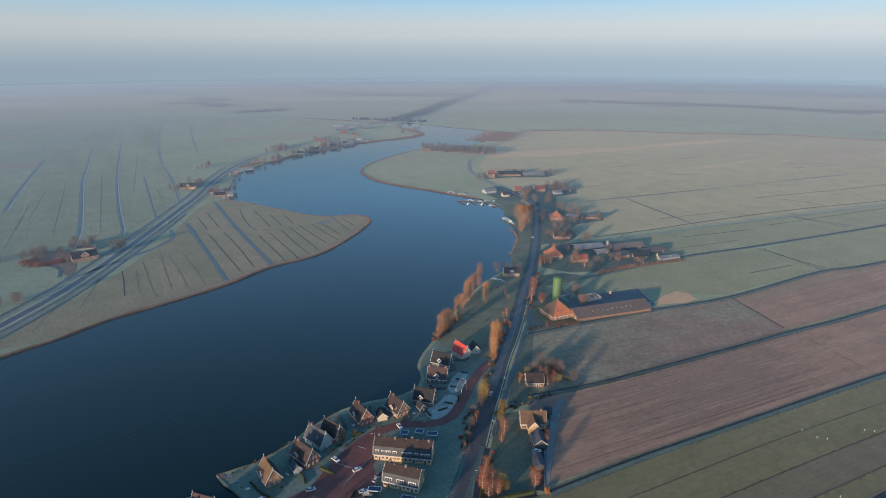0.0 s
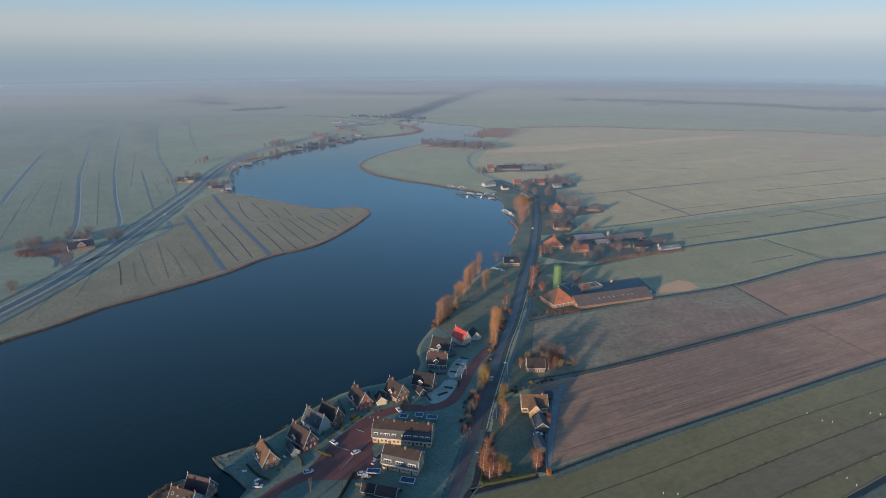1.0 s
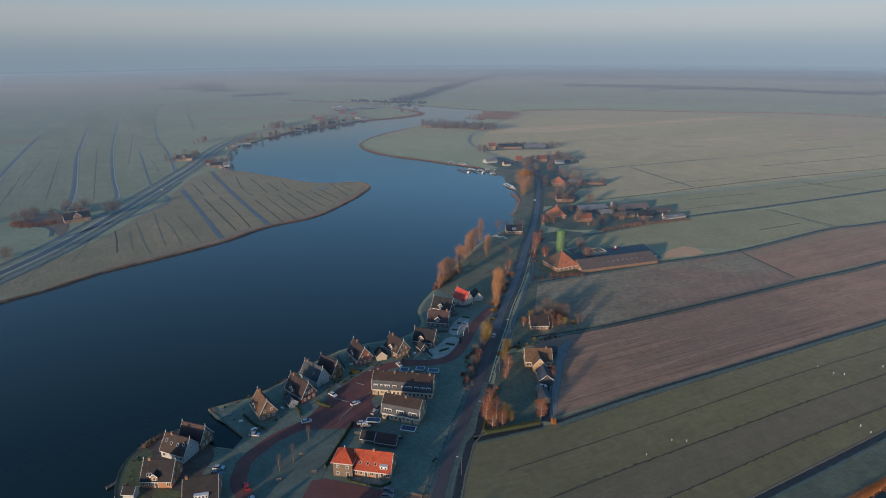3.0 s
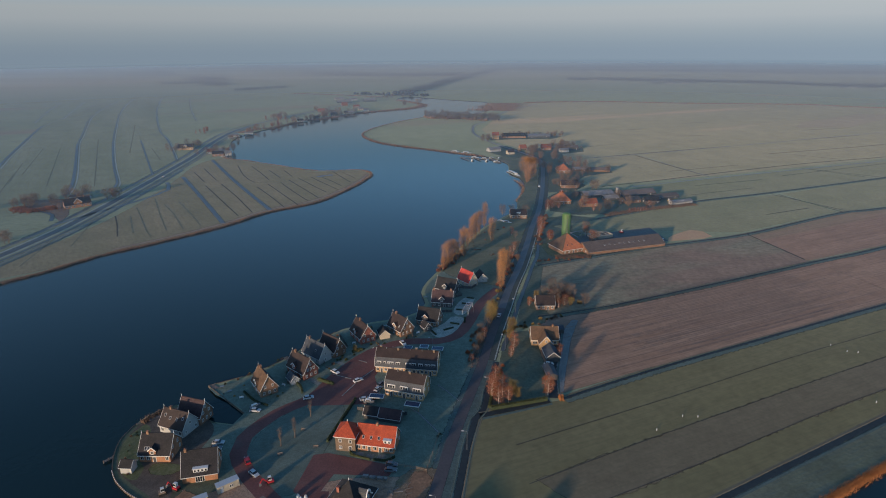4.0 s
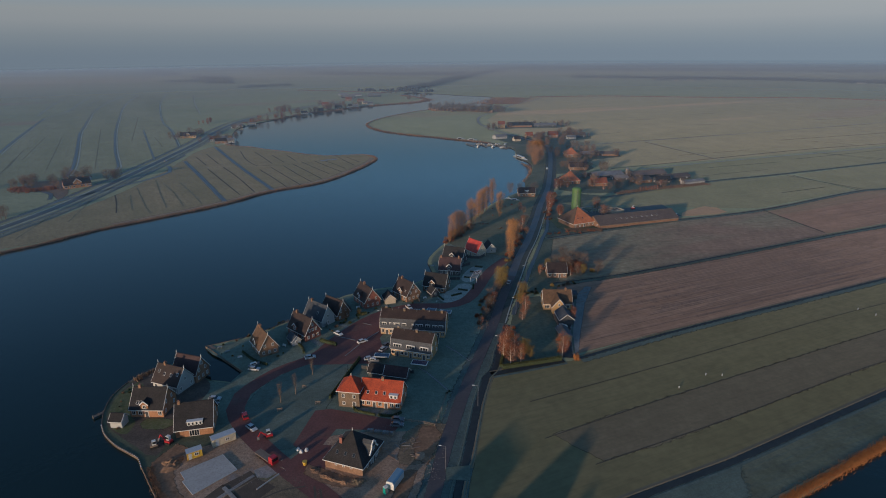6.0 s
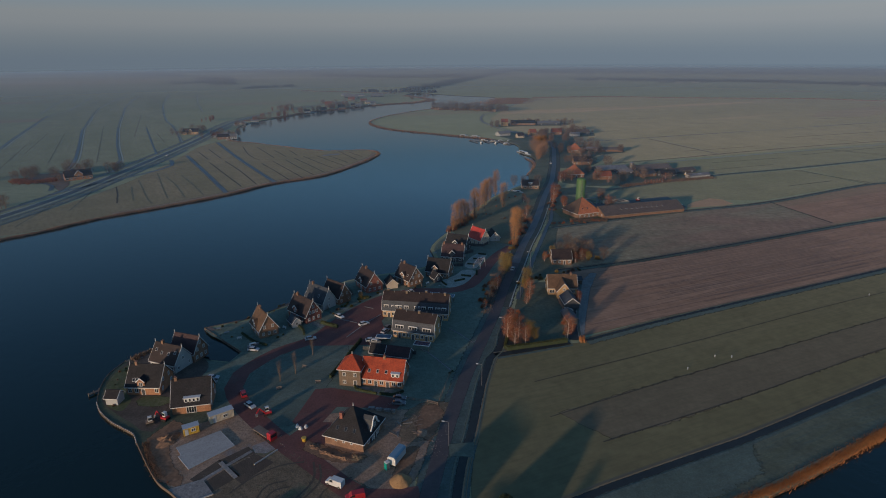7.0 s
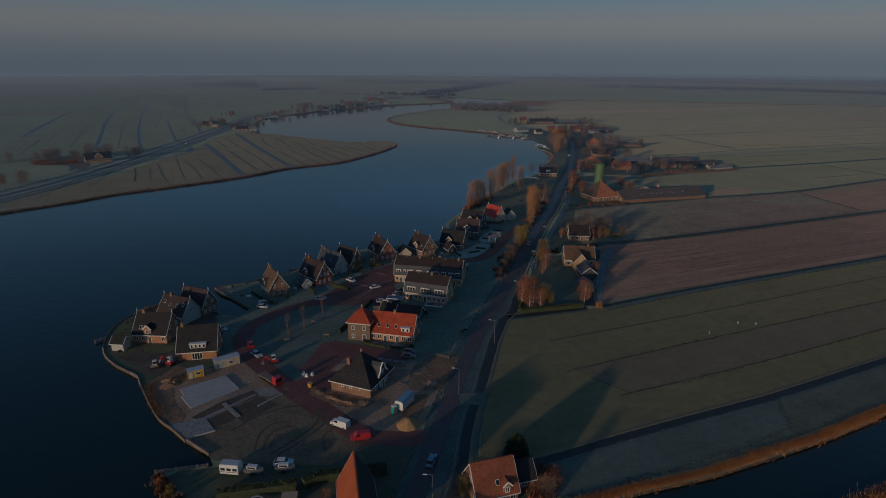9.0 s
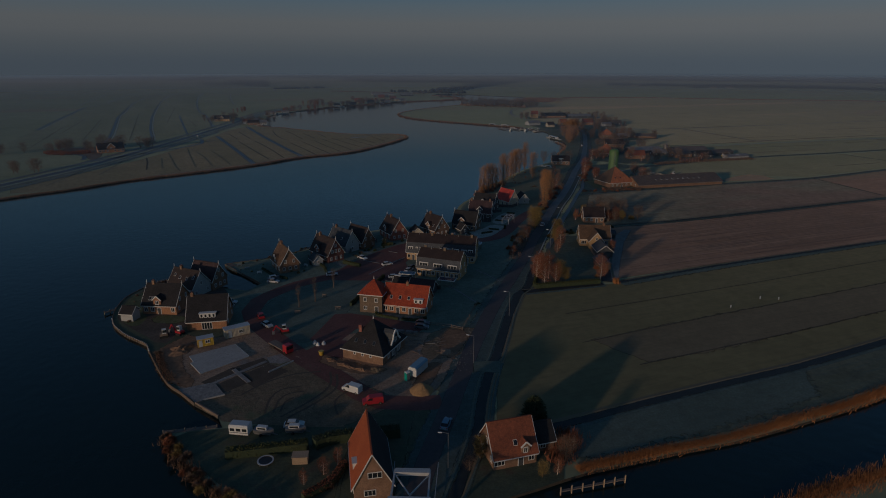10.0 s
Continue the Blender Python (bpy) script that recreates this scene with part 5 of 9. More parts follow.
            for sd in (-1, 1):
                s = Shape().add([(0, -0.2, dh + dw * 0.5 + 0.05), (sd * (dw / 2 + 0.2), -0.2, dh - 0.15), (sd * (dw / 2 + 0.2), D * 0.45, dh - 0.15), (0, D * 0.45, dh + dw * 0.5 + 0.05),
                                 (0, -0.2, dh + dw * 0.5 + 0.2), (sd * (dw / 2 + 0.2), -0.2, dh), (sd * (dw / 2 + 0.2), D * 0.45, dh), (0, D * 0.45, dh + dw * 0.5 + 0.2)],
                                ((0, 1, 2, 3), (7, 6, 5, 4), (0, 4, 5, 1), (1, 5, 6, 2), (2, 6, 7, 3)))
                part("dormer_roof", s, roof, dm)
                part("bargeboard", Shape().beam((0, -0.26, dh + dw * 0.5 + 0.14), (sd * (dw / 2 + 0.25), -0.26, dh - 0.1), 0.14, 0.3), M_TRIM, dm)
            window(dm, min(1.2, dw * 0.55), 1.3, pose(0, -0.02, 0.45))
    return root


def hip_house(label, x, y, turn, L, D, eave, apex, wall, roof, front="wdw", name="house", category="house", chimneys=(), top=0.0, skylights=0, side_roof=None):
    """A house under a pyramid or short-ridged hipped roof."""
    root = thing(name, label, category, pose(x, y, 0, 0, 0, turn))
    part("wall", Shape().box(-L / 2, -D / 2, 0, L / 2, D / 2, eave), wall, root)
    a, b, o = L / 2 + 0.5, D / 2 + 0.5, top / 2
    base = [(-a, -b), (a, -b), (a, b), (-a, b)]
    peak = [(-o, 0), (o, 0)]
    for i, pk in enumerate(((0, 1), (1, 1), (1, 0), (0, 0))):
        p, q = base[i], base[(i + 1) % 4]
        ups = [peak[pk[1]], peak[pk[0]]] if pk[0] != pk[1] and top else [peak[pk[0]]]
        lo = [(*p, eave - 0.15), (*q, eave - 0.15)] + [(*u, apex) for u in ups]
        n = len(lo)
        hi = [(u[0], u[1], u[2] + 0.25) for u in lo]
        part("roof_slope", Shape().add(lo + hi, [tuple(range(n))[::-1], tuple(range(n, 2 * n))] + [(j, (j + 1) % n, n + (j + 1) % n, n + j) for j in range(n)]), side_roof or roof if i else roof, root)
        part("gutter", Shape().beam((*p, eave - 0.08), (*q, eave - 0.08), 0.2, 0.2), M_TRIM, root)
    for cx, cy in chimneys:
        zc = apex - (apex - eave) * max(abs(cx) / a, abs(cy) / b)
        part("chimney", Shape().box(-0.45, -0.45, -0.8, 0.45, 0.45, 1.6).box(-0.52, -0.52, 1.6, 0.52, 0.52, 1.75), M_REDBRICK, root, m=pose(cx, cy, zc))
    part("finial", Shape().tube([(0, 0, 0), (0, 0, 0.9)], [0.16, 0.06], 6), M_TRIM, root, m=pose(0, 0, apex + 0.2))
    for i, c in enumerate(front):
        m = pose(-L / 2 + L * (i + 0.5) / len(front), -D / 2, 0)
        if c == "w":
            window(root, 1.1, 1.3, m @ pose(0, 0, 0.9))
            if eave > 5:
                window(root, 1.1, 1.4, m @ pose(0, 0, 3.7))
        elif c == "d":
            door(root, 1.0, 2.2, m, M_DARKWOOD)
            if eave > 5:
                window(root, 1.1, 1.4, m @ pose(0, 0, 3.7))
        elif c == "s":
            window(root, 0.75, 0.75, m @ pose(0, 0, 1.7), 0)
    for i in range(2):
        window(root, 1.1, 1.3, Matrix.Translation((L / 2, -D / 4 + D / 2 * i, 0.9)) @ pose(0, 0, 0, 0, 0, 90))
    slope = math.atan2(apex - eave, b)
    for i in range(skylights):
        up = 0.3
        m = Matrix.Translation((-L * 0.22 + L * 0.22 * i, -b * (1 - up), eave + (apex - eave) * up + 0.2)) @ Matrix.Rotation(slope, 4, "X")
        w = part("skylight", Shape().box(-0.38, -0.55, -0.1, 0.38, 0.55, 0.05), P_GREY, root, m=m)
        part("pane", Shape().box(-0.32, -0.5, 0.05, 0.32, 0.5, 0.07), M_GLASS, w)
    return root


V = "houses along the lake"
# the new houses on the tip of the estate
house("brown-brick house with anthracite roof and white gabled dormer", -104.1, 177.2, -1, 11.0, 9.4, 3.2, 8.4, M_ORBRICK, T_DARK, front="wwdnw", dormer=("gable", -0.4, 2.4), skylights=((-3.2, -1, 0.3), (-2.2, -1, 0.3)), chimneys=(-3.5,), finials=True, group=V)
house("small white garden shed with dark roof on the lawn", -111.3, 168.4, -3, 3.9, 3.6, 2.7, 4.2, M_WHITEWOOD, T_DARK, front="n", back="n", gable=(0, 0), name="garden_shed", category="shed")
house("white-boarded house with dark slate roof and skylights", -103.6, 191.4, -20, 11.2, 8.0, 3.4, 8.3, M_WHITEWOOD, T_BROWN, front="wnww", skylights=((-4, -1, 0.6), (-1.4, -1, 0.5), (1.6, -1, 0.5), (4.2, -1, 0.6)), finials=True, chimneys=(-2.5,), gable=(2, 1), group=V)
house("dark red-brick house with wine-red roof by the water", -100.0, 198.2, -18, 10.4, 7.2, 3.6, 8.7, M_BRICK, T_PURPLE, gable=(3, 2, 1), finials=True, group=V)
house("orange-brick house with anthracite roof and wide white dormer", -85.5, 167.9, 13, 11.2, 10.8, 3.0, 8.8, M_ORBRICK, T_DARK, front="nGn", dormer=("wide", 0.4, 4.6), chimneys=(-4.5,), group=V)
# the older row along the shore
# anthracite back slope stands in for shade, ochre for the sunlit side
house("sunlit brown-brick gabled house with bright roof edge", -78.6, 218.3, -54, 11.0, 7.4, 3.3, 9.0, M_BRICK, T_OCHRE, gable=(3, 2), roof_shaded=T_DARK, dormer=("gable", 0, 2.4), chimneys=(-3,), finials=True, group=V)
house("small pale garden shed with slate roof", -68.0, 224.0, -54, 5.0, 3.6, 2.2, 4.0, M_WHITEWOOD, T_SLATE, front="n", back="n", gable=(1,), name="garden_shed", category="shed")
house("red-brick gabled house with brown tiles and white dormer", -65.6, 231.6, -41, 12.5, 7.6, 3.3, 9.0, M_REDBRICK, T_BROWN, gable=(3, 3, 1), dormer=("gable", -1, 2.6), chimneys=(-4,), finials=True, group=V)
house("white-gabled house with dark slate roof", -61.8, 244.4, -38, 12.0, 7.2, 3.3, 8.8, M_WHITEWOOD, T_SLATE, gable=(1, 1), skylights=((2.2, -1, 0.4),), finials=True, chimneys=(-4,), group=V)
house("brown-brick gabled house with brown tiled roof", -55.6, 249.8, -38, 11.0, 6.8, 3.3, 8.6, M_BRICK, T_BROWN, gable=(2, 2), finials=True, group=V)
house("red-brick gabled house with weathered tiles by the lake", -43.0, 264.0, -56, 12.0, 8.0, 3.4, 9.0, M_REDBRICK, T_BROWN, gable=(3, 2), dormer=("gable", 0, 2.4), chimneys=(-2,), finials=True, group=V)
house("cream-gabled garage with dark roof", -32.6, 265.6, -72, 6.0, 5.0, 2.3, 4.6, M_CREAM, T_DARK, front="n", back="n", gable=(0,), name="garage", category="garage")
house("brown-brick gabled house with sunlit dormer", -24.6, 271.0, -48, 11.0, 8.2, 3.3, 8.8, M_BRICK, T_BROWN, gable=(3, 2, 1), dormer=("gable", 0.5, 2.6), skylights=((3.0, -1, 0.3),), chimneys=(-3,), finials=True, group=V)
house("dark-brick house with anthracite roof and white dormer", -10.0, 280.6, -19, 11.5, 8.2, 3.2, 8.4, M_BRICK, T_DARK, front="wWdw", dormer=("gable", -1, 2.8), gable=(2, 2), finials=True, group=V)
house("black-boarded shed with white gable trim", -11.6, 272.8, -60, 4.6, 3.8, 2.2, 4.4, M_DARKWOOD, T_DARK, front="n", back="n", gable=(1,), name="garden_shed", category="shed")
house("dark-boarded house with wine-red roof and tall chimneys", -3.0, 303.6, -10, 11.4, 8.4, 3.2, 8.4, M_DARKWOOD, T_PURPLE, front="wwdw", dormer=("gable", 0, 2.8), gable=(2, 2), chimneys=(-5, 4.6), group=V)
house("dark-boarded house with white trimmed gables", -0.4, 321.0, -24, 12.0, 8.2, 3.2, 8.4, M_DARKWOOD, T_DARK, front="wwdw", dormer=("gable", 0, 2.8), gable=(2, 2), finials=True, group=V)
# back slope darkened by its tile colour, turned from the sun
house("white-gabled house with bright red tiled roof", 11.8, 332.6, -52, 11.0, 6.8, 3.3, 8.6, M_CREAM, T_RED, roof_shaded=T_DARK, gable=(2, 1), finials=True, group=V)
house("small white-gabled outbuilding with dark roof", 20.6, 339.0, -78, 8.0, 5.6, 2.4, 5.4, M_WHITEWOOD, T_DARK, front="n", back="n", gable=(1, 1), name="outbuilding", category="shed")
# terraces in the middle of the estate
house("long yellow-brick terrace with brown mansard roof", -18.6, 234.6, -8.3, 27.6, 9.4, 3.0, 9.7, M_YBRICK, T_BROWN, kind="mansard", front="wdwwdwwdwwdwwdw", back="wwwwwwww", gable=(2, 2), name="terrace")
house("shorter yellow-brick terrace with mansard roof and white dormers", -17.6, 215.6, -17, 16.6, 9.0, 3.0, 9.5, M_YBRICK, T_BROWN, kind="mansard", front="wdwwdwwdw", back="wwwwww", gable=(2, 2), name="terrace")


for _x, _y, _t, _L in ((-18.6, 234.6, -8.3, 27.6), (-17.6, 215.6, -17, 16.6)):
    for _k in range(int(_L / 2.7)):
        _v = thing("roof_vent", "small roof vent on the brown terrace roof", "vent", pose(_x, _y, 9.75, 0, 0, _t) @ pose(-_L / 2 + 1.6 + 2.7 * _k, 0.5 * (-1) ** _k, 0), "vents on the terrace roofs")
        if _k % 3 == 0:
            part("stack", Shape().box(-0.45, -0.35, -0.3, 0.45, 0.35, 0.9), M_DARKBRICK, _v)
            part("cap", Shape().box(-0.55, -0.45, 0.9, 0.55, 0.45, 1.0), M_CONCRETE, _v)
        else:
            part("pipe", Shape().tube([(0, 0, -0.2), (0, 0, 0.6)], [0.13, 0.11], 8), M_METAL, _v)
            part("cowl", Shape().tube([(0, 0, 0.6), (0, 0, 0.72)], [0.2, 0.14], 8), M_METAL, _v)


def wall_window_row(x, y, turn, xs, yy, zz, w, h, bars, tilt, label, name="dormer_window"):
    """A row of white windows set in a steep mansard slope."""
    for dx in xs:
        root = thing(name, label, "window", pose(x, y, 0, 0, 0, turn) @ pose(dx, yy, zz))
        part("dormer_box", Shape().box(-w / 2 - 0.1, 0, -0.1, w / 2 + 0.1, 1.2, h + 0.12), M_TRIM, root)
        window(root, w, h, pose(0, -0.02, 0), bars)


wall_window_row(-18.6, 234.6, -8.3, (-12.2, -6.6, -3.6, 3.6, 6.6, 12.2), -4.5, 3.7, 1.8, 1.75, 1, 0, "white dormer window in the mansard slope of the terrace")
wall_window_row(-18.6, 234.6, -8.3, (-9.6, -8.0, 0.2, 1.8, 9.0, 10.2), -4.45, 3.8, 0.75, 1.6, 0, 0, "narrow white dormer window in the mansard slope")
wall_window_row(-17.6, 215.6, -17, (-5.6, 0, 5.6), -4.4, 3.6, 3.3, 1.7, 2, 0, "wide white three-light dormer of the terrace")


def flat_panel(x, y, turn, w, d, z, label, name="carport"):
    """A flat-roofed carport on posts, with dark panels and a white rim."""
    root = thing(name, label, "carport", pose(x, y, 0, 0, 0, turn))
    part("roof", Shape().box(-w / 2, -d / 2, z - 0.2, w / 2, d / 2, z), M_TRIM, root)
    part("roofing", Shape().box(-w / 2 + 0.25, -d / 2 + 0.25, z, w / 2 - 0.25, d / 2 - 0.25, z + 0.03), M_SOLAR, root)
    for px, py in itertools.product((-w / 2 + 0.2, w / 2 - 0.2), (-d / 2 + 0.2, d / 2 - 0.2)):
        part("post", Shape().box(px - 0.08, py - 0.08, 0, px + 0.08, py + 0.08, z - 0.2), M_TIMBER, root)


for cx, cy in ((-19.5, 249.5), (-11.8, 250.6), (-5.4, 248.6)):
    flat_panel(cx, cy, -8, 4.2 if cx < -6 else 5.4, 3.4, 2.6, "flat-roofed dark carport with white rim")
flat_panel(-15.0, 203.6, -12, 6.2, 3.4, 2.5, "flat-roofed dark carport with white rim")
flat_panel(-30, 209.5, -5, 6.0, 3.0, 2.4, "flat-roofed dark carport with white rim")

# the orange-roofed house with its two-storey wing
hip_house("two-storey brown-brick wing under an orange hipped roof", -37.2, 181.8, -9, 7.4, 7.6, 6.2, 10.0, M_DARKBRICK, T_ORANGE, front="wd")
house("brick houses under one bright orange tiled roof", -26.4, 181.9, -10, 14.2, 9.0, 3.2, 8.2, M_ORBRICK, T_ORANGE, front="wwdwdww", gable=(2, 1), dormer=("wide", 4.6, 2.8), skylights=((-4.5, -1, 0.35), (-1.6, -1, 0.35), (1.3, -1, 0.35)), chimneys=(0,))
house("dark shed with white gable trim behind the orange roof", -30.6, 199.2, -14, 5.5, 4.6, 2.2, 4.2, M_DARKWOOD, T_DARK, front="n", back="n", gable=(0,), name="shed", category="shed")
house("dark shed with wine-red roof and white trim", -23.0, 197.0, -14, 8.5, 5.0, 2.2, 4.4, M_DARKWOOD, T_PURPLE, front="n", back="n", gable=(0,), name="shed", category="shed")
# the square house under a tall pyramid roof
hip_house("square brown-brick house under a tall dark pyramid roof", -32.1, 152.0, -19.5, 12.2, 12.6, 2.9, 9.7, M_BRICK, T_DARK, front="nsssn", chimneys=((-2.4, -2.6),), skylights=3)
_fr = thing("gable_front", "white-trimmed ornate gable front on the dark pyramid house", "gable", pose(-32.1, 152.0, 0, 0, 0, -19.5) @ pose(6.25, 0.6, 0, 0, 0, 90))
part("wall", Shape().add([(-2.6, 0, 0), (2.6, 0, 0), (2.6, 0, 4.0), (1.4, 0, 5.2), (1.0, 0, 6.6), (0, 0, 7.4), (-1.0, 0, 6.6), (-1.4, 0, 5.2), (-2.6, 0, 4.0)] + [(-2.6, 3.2, 0), (2.6, 3.2, 0), (2.6, 3.2, 4.0), (1.4, 3.2, 5.2), (1.0, 3.2, 6.6), (0, 3.2, 7.4), (-1.0, 3.2, 6.6), (-1.4, 3.2, 5.2), (-2.6, 3.2, 4.0)],
                      [tuple(range(9)), tuple(range(9, 18))[::-1]] + [(i, 9 + i, 9 + (i + 1) % 9, (i + 1) % 9) for i in range(9)]), M_DARKWOOD, _fr)
_tr_pts = [(2.6, 4.0), (1.4, 5.2), (1.0, 6.6), (0, 7.4), (-1.0, 6.6), (-1.4, 5.2), (-2.6, 4.0)]
_s = Shape()
for (a, b), (c, d) in zip(_tr_pts, _tr_pts[1:]):
    _s.beam((a, -0.1, b), (c, -0.1, d), 0.3, 0.45)
part("trim", _s, M_TRIM, _fr, "white carved gable trim")
for px in (-1.6, 1.6):
    window(_fr, 1.0, 2.0, pose(px, -0.02, 0.7))
window(_fr, 1.0, 1.2, pose(0, -0.02, 4.2))
door(_fr, 1.0, 2.2, pose(0, -0.02, 0), M_DARKWOOD)

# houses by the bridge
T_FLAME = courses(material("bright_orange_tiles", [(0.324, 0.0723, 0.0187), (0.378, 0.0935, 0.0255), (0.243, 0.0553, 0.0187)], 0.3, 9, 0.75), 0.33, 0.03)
# orange slope faces the sun; the dark one has its shade painted in
_bh = house("steep orange-roofed brick house beside the bridge", -24.0, 101.8, -75.5, 14.0, 7.0, 3.2, 9.6, M_BRICK, T_FLAME, roof_shaded=T_DARK, front="wwdw", gable=(0, 0), dormer=("wide", 2.2, 1.6), chimneys=())
for _z, _y, _w in ((4.6, 0.4, 2.6), (0.9, -0.6, 2.2)):
    window(_bh, _w, 1.3, Matrix.Translation((7.0, _y, _z)) @ pose(0, 0, 0, 0, 0, 90), 2)
house("brick house with weathered orange roof and small dormer", 2.6, 109.6, 20, 9.0, 8.0, 2.8, 8.0, M_BRICK, T_RUST, front="Wndw", gable=(2, 1), dormer=("gable", 2.0, 1.7), skylights=((0.3, -1, 0.35),))
house("low dark extension beside the orange-roofed house", 8.9, 113.4, 20, 5.0, 5.2, 2.5, 5.2, M_BRICK, T_DARK, front="w", gable=(1,), name="extension", category="shed")
# east of the village road
house("yellow-brick detached house with brown tiled roof", 46.6, 259.8, 0, 13.0, 8.6, 3.4, 8.0, M_YBRICK, T_OCHRE, front="Wnnw", gable=(2, 1), chimneys=(4,))
# slate on the east slope puts its shade into the colour
house("sunlit yellow-brick gabled wing of the detached house", 46.4, 255.2, -90, 8.0, 6.0, 3.4, 7.0, M_YBRICK, T_OCHRE, roof_shaded=T_SLATE, front="n", back="n", gable=(1, 1), name="wing")
house("slate-roofed garage with white gable trim", 47.6, 244.4, -86, 9.0, 6.0, 2.4, 4.8, M_DARKWOOD, T_SLATE, front="n", back="n", gable=(0,), name="garage", category="garage")
house("brown house with weathered roof among shrubs", 53.4, 299.4, 0, 10.0, 8.4, 3.0, 6.8, M_BRICK, T_BROWN, front="wwdw", gable=(2, 1))
house("small blue-grey garden shed", 56.2, 270.0, 2, 3.6, 4.6, 2.3, 3.0, M_DARKWOOD, T_SLATE, front="n", back="n", gable=(0,), trim=False, name="garden_shed", category="shed")
house("long low slate-roofed garden shed", 44.6, 229.0, -84, 9.0, 4.2, 2.2, 3.2, M_DARKWOOD, T_SLATE, front="n", back="n", gable=(0,), trim=False, name="garden_shed", category="shed")

# duller brown for the farmhouse slopes other than the front
T_SIDE_BROWN = material("dull_brown_roofing", [(0.085, 0.055, 0.036), (0.11, 0.07, 0.045), (0.06, 0.042, 0.03)], 0.3, 9, 0.95)
# the farm with the silo
hip_house("square farmhouse under a tall orange pyramid roof", 84.0, 394.6, 24, 17.6, 17.6, 3.0, 12.0, M_BRICK, T_PANTILE, front="wwdww", skylights=2, side_roof=T_SIDE_BROWN)
_si = thing("silo", "tall green steel silo with domed top", "silo", pose(88.5, 420, 0))
part("shell", Shape().tube([(0, 0, 0), (0, 0, 18.6)], [3.3, 3.3], 28), M_SILO, _si, smooth=False)
part("dome", Shape().tube([(0, 0, 18.6), (0, 0, 19.4), (0, 0, 19.9), (0, 0, 20.1)], [3.3, 2.7, 1.5, 0.3], 28), M_SILO, _si)
part("ladder", Shape().box(-0.3, -3.55, 0, -0.22, -3.3, 19).box(0.22, -3.55, 0, 0.3, -3.3, 19), M_METAL, _si)
for k in range(6):
    part("hoop", Shape().tube([(0, 0, 3 * k + 1.4), (0, 0, 3 * k + 1.6)], [3.38, 3.38], 28), M_SILO, _si)
house("long low cattle barn with dark sheet roof", 124.0, 400.4, 17.5, 62, 18.0, 2.1, 6.2, M_BRICK, T_SHEET, front="n", back="n", gable=(3,), trim=False, name="barn", category="barn",
      skylights=tuple((-16 + 4 * k, -1, 0.5) for k in range(9)))
_fb = thing("feed_bunker", "open cream-walled feed bunker filled with brown silage", "bunker", pose(115.2, 423.0, 0, 0, 0, 22))
for _x0, _y0, _x1, _y1 in ((-8.2, -4.6, 8.2, -4.2), (-8.2, 4.2, 8.2, 4.6), (-8.2, -4.2, -7.8, 4.2), (7.8, -4.2, 8.2, 4.2)):
    part("wall", Shape().box(_x0, _y0, 0, _x1, _y1, 2.4), M_CREAM, _fb)
part("silage", Shape().box(-7.8, -4.2, 0, 7.8, 4.2, 1.7), M_MUD, _fb, "brown silage")
for _k in range(3):
    part("divider", Shape().box(-5 + 4.6 * _k, -4.2, 1.7, -4.8 + 4.6 * _k, 4.2, 2.2), M_CREAM, _fb)
_gt = thing("conveyor", "blue-grey steel feed conveyor beside the silo", "conveyor", Matrix())
for _p, _q in (((91, 417, 5.2), (101, 421.5, 5.2)), ((101, 421.5, 5.2), (101, 421.5, 0)), ((91, 417, 5.2), (96, 412, 3.2)), ((104, 423, 3.0), (104, 423, 0)), ((101, 421.5, 3.0), (104, 423, 3.0))):
    part("girder", Shape().beam(_p, _q, 0.45, 0.45), M_METAL, _gt)
house("lakeside house with dark roof and white veranda", 59.6, 476.0, 0, 13.5, 9.0, 3.0, 6.6, M_BRICK, T_BROWN, front="WWW", gable=(2, 1), dormer=("wide", 0, 3.0))
T_FARM = courses(material("weathered_farm_sheeting", [(0.130, 0.101, 0.085), (0.163, 0.130, 0.111), (0.098, 0.078, 0.065)], 0.06, 14, 0.7), 1.1, 0.03, "X")
_gs = thing("feed_silo", "small grey steel feed silo by the farm shed", "silo", pose(164, 553, 0))
part("shell", Shape().tube([(0, 0, 1.2), (0, 0, 6.4), (0, 0, 7.2)], [1.6, 1.6, 0.4], 14), M_METAL, _gs)
for a in range(4):
    part("leg", Shape().tube([(1.3 * math.cos(a * 1.571), 1.3 * math.sin(a * 1.571), 0), (1.3 * math.cos(a * 1.571), 1.3 * math.sin(a * 1.571), 1.4)], [0.12, 0.12], 6), M_METAL, _gs)
# farther farms
hip_house("square farmhouse under an orange pyramid roof", 104.5, 523, 10, 13.5, 13.5, 3, 10.4, M_BRICK, T_PANTILE, front="wdw")
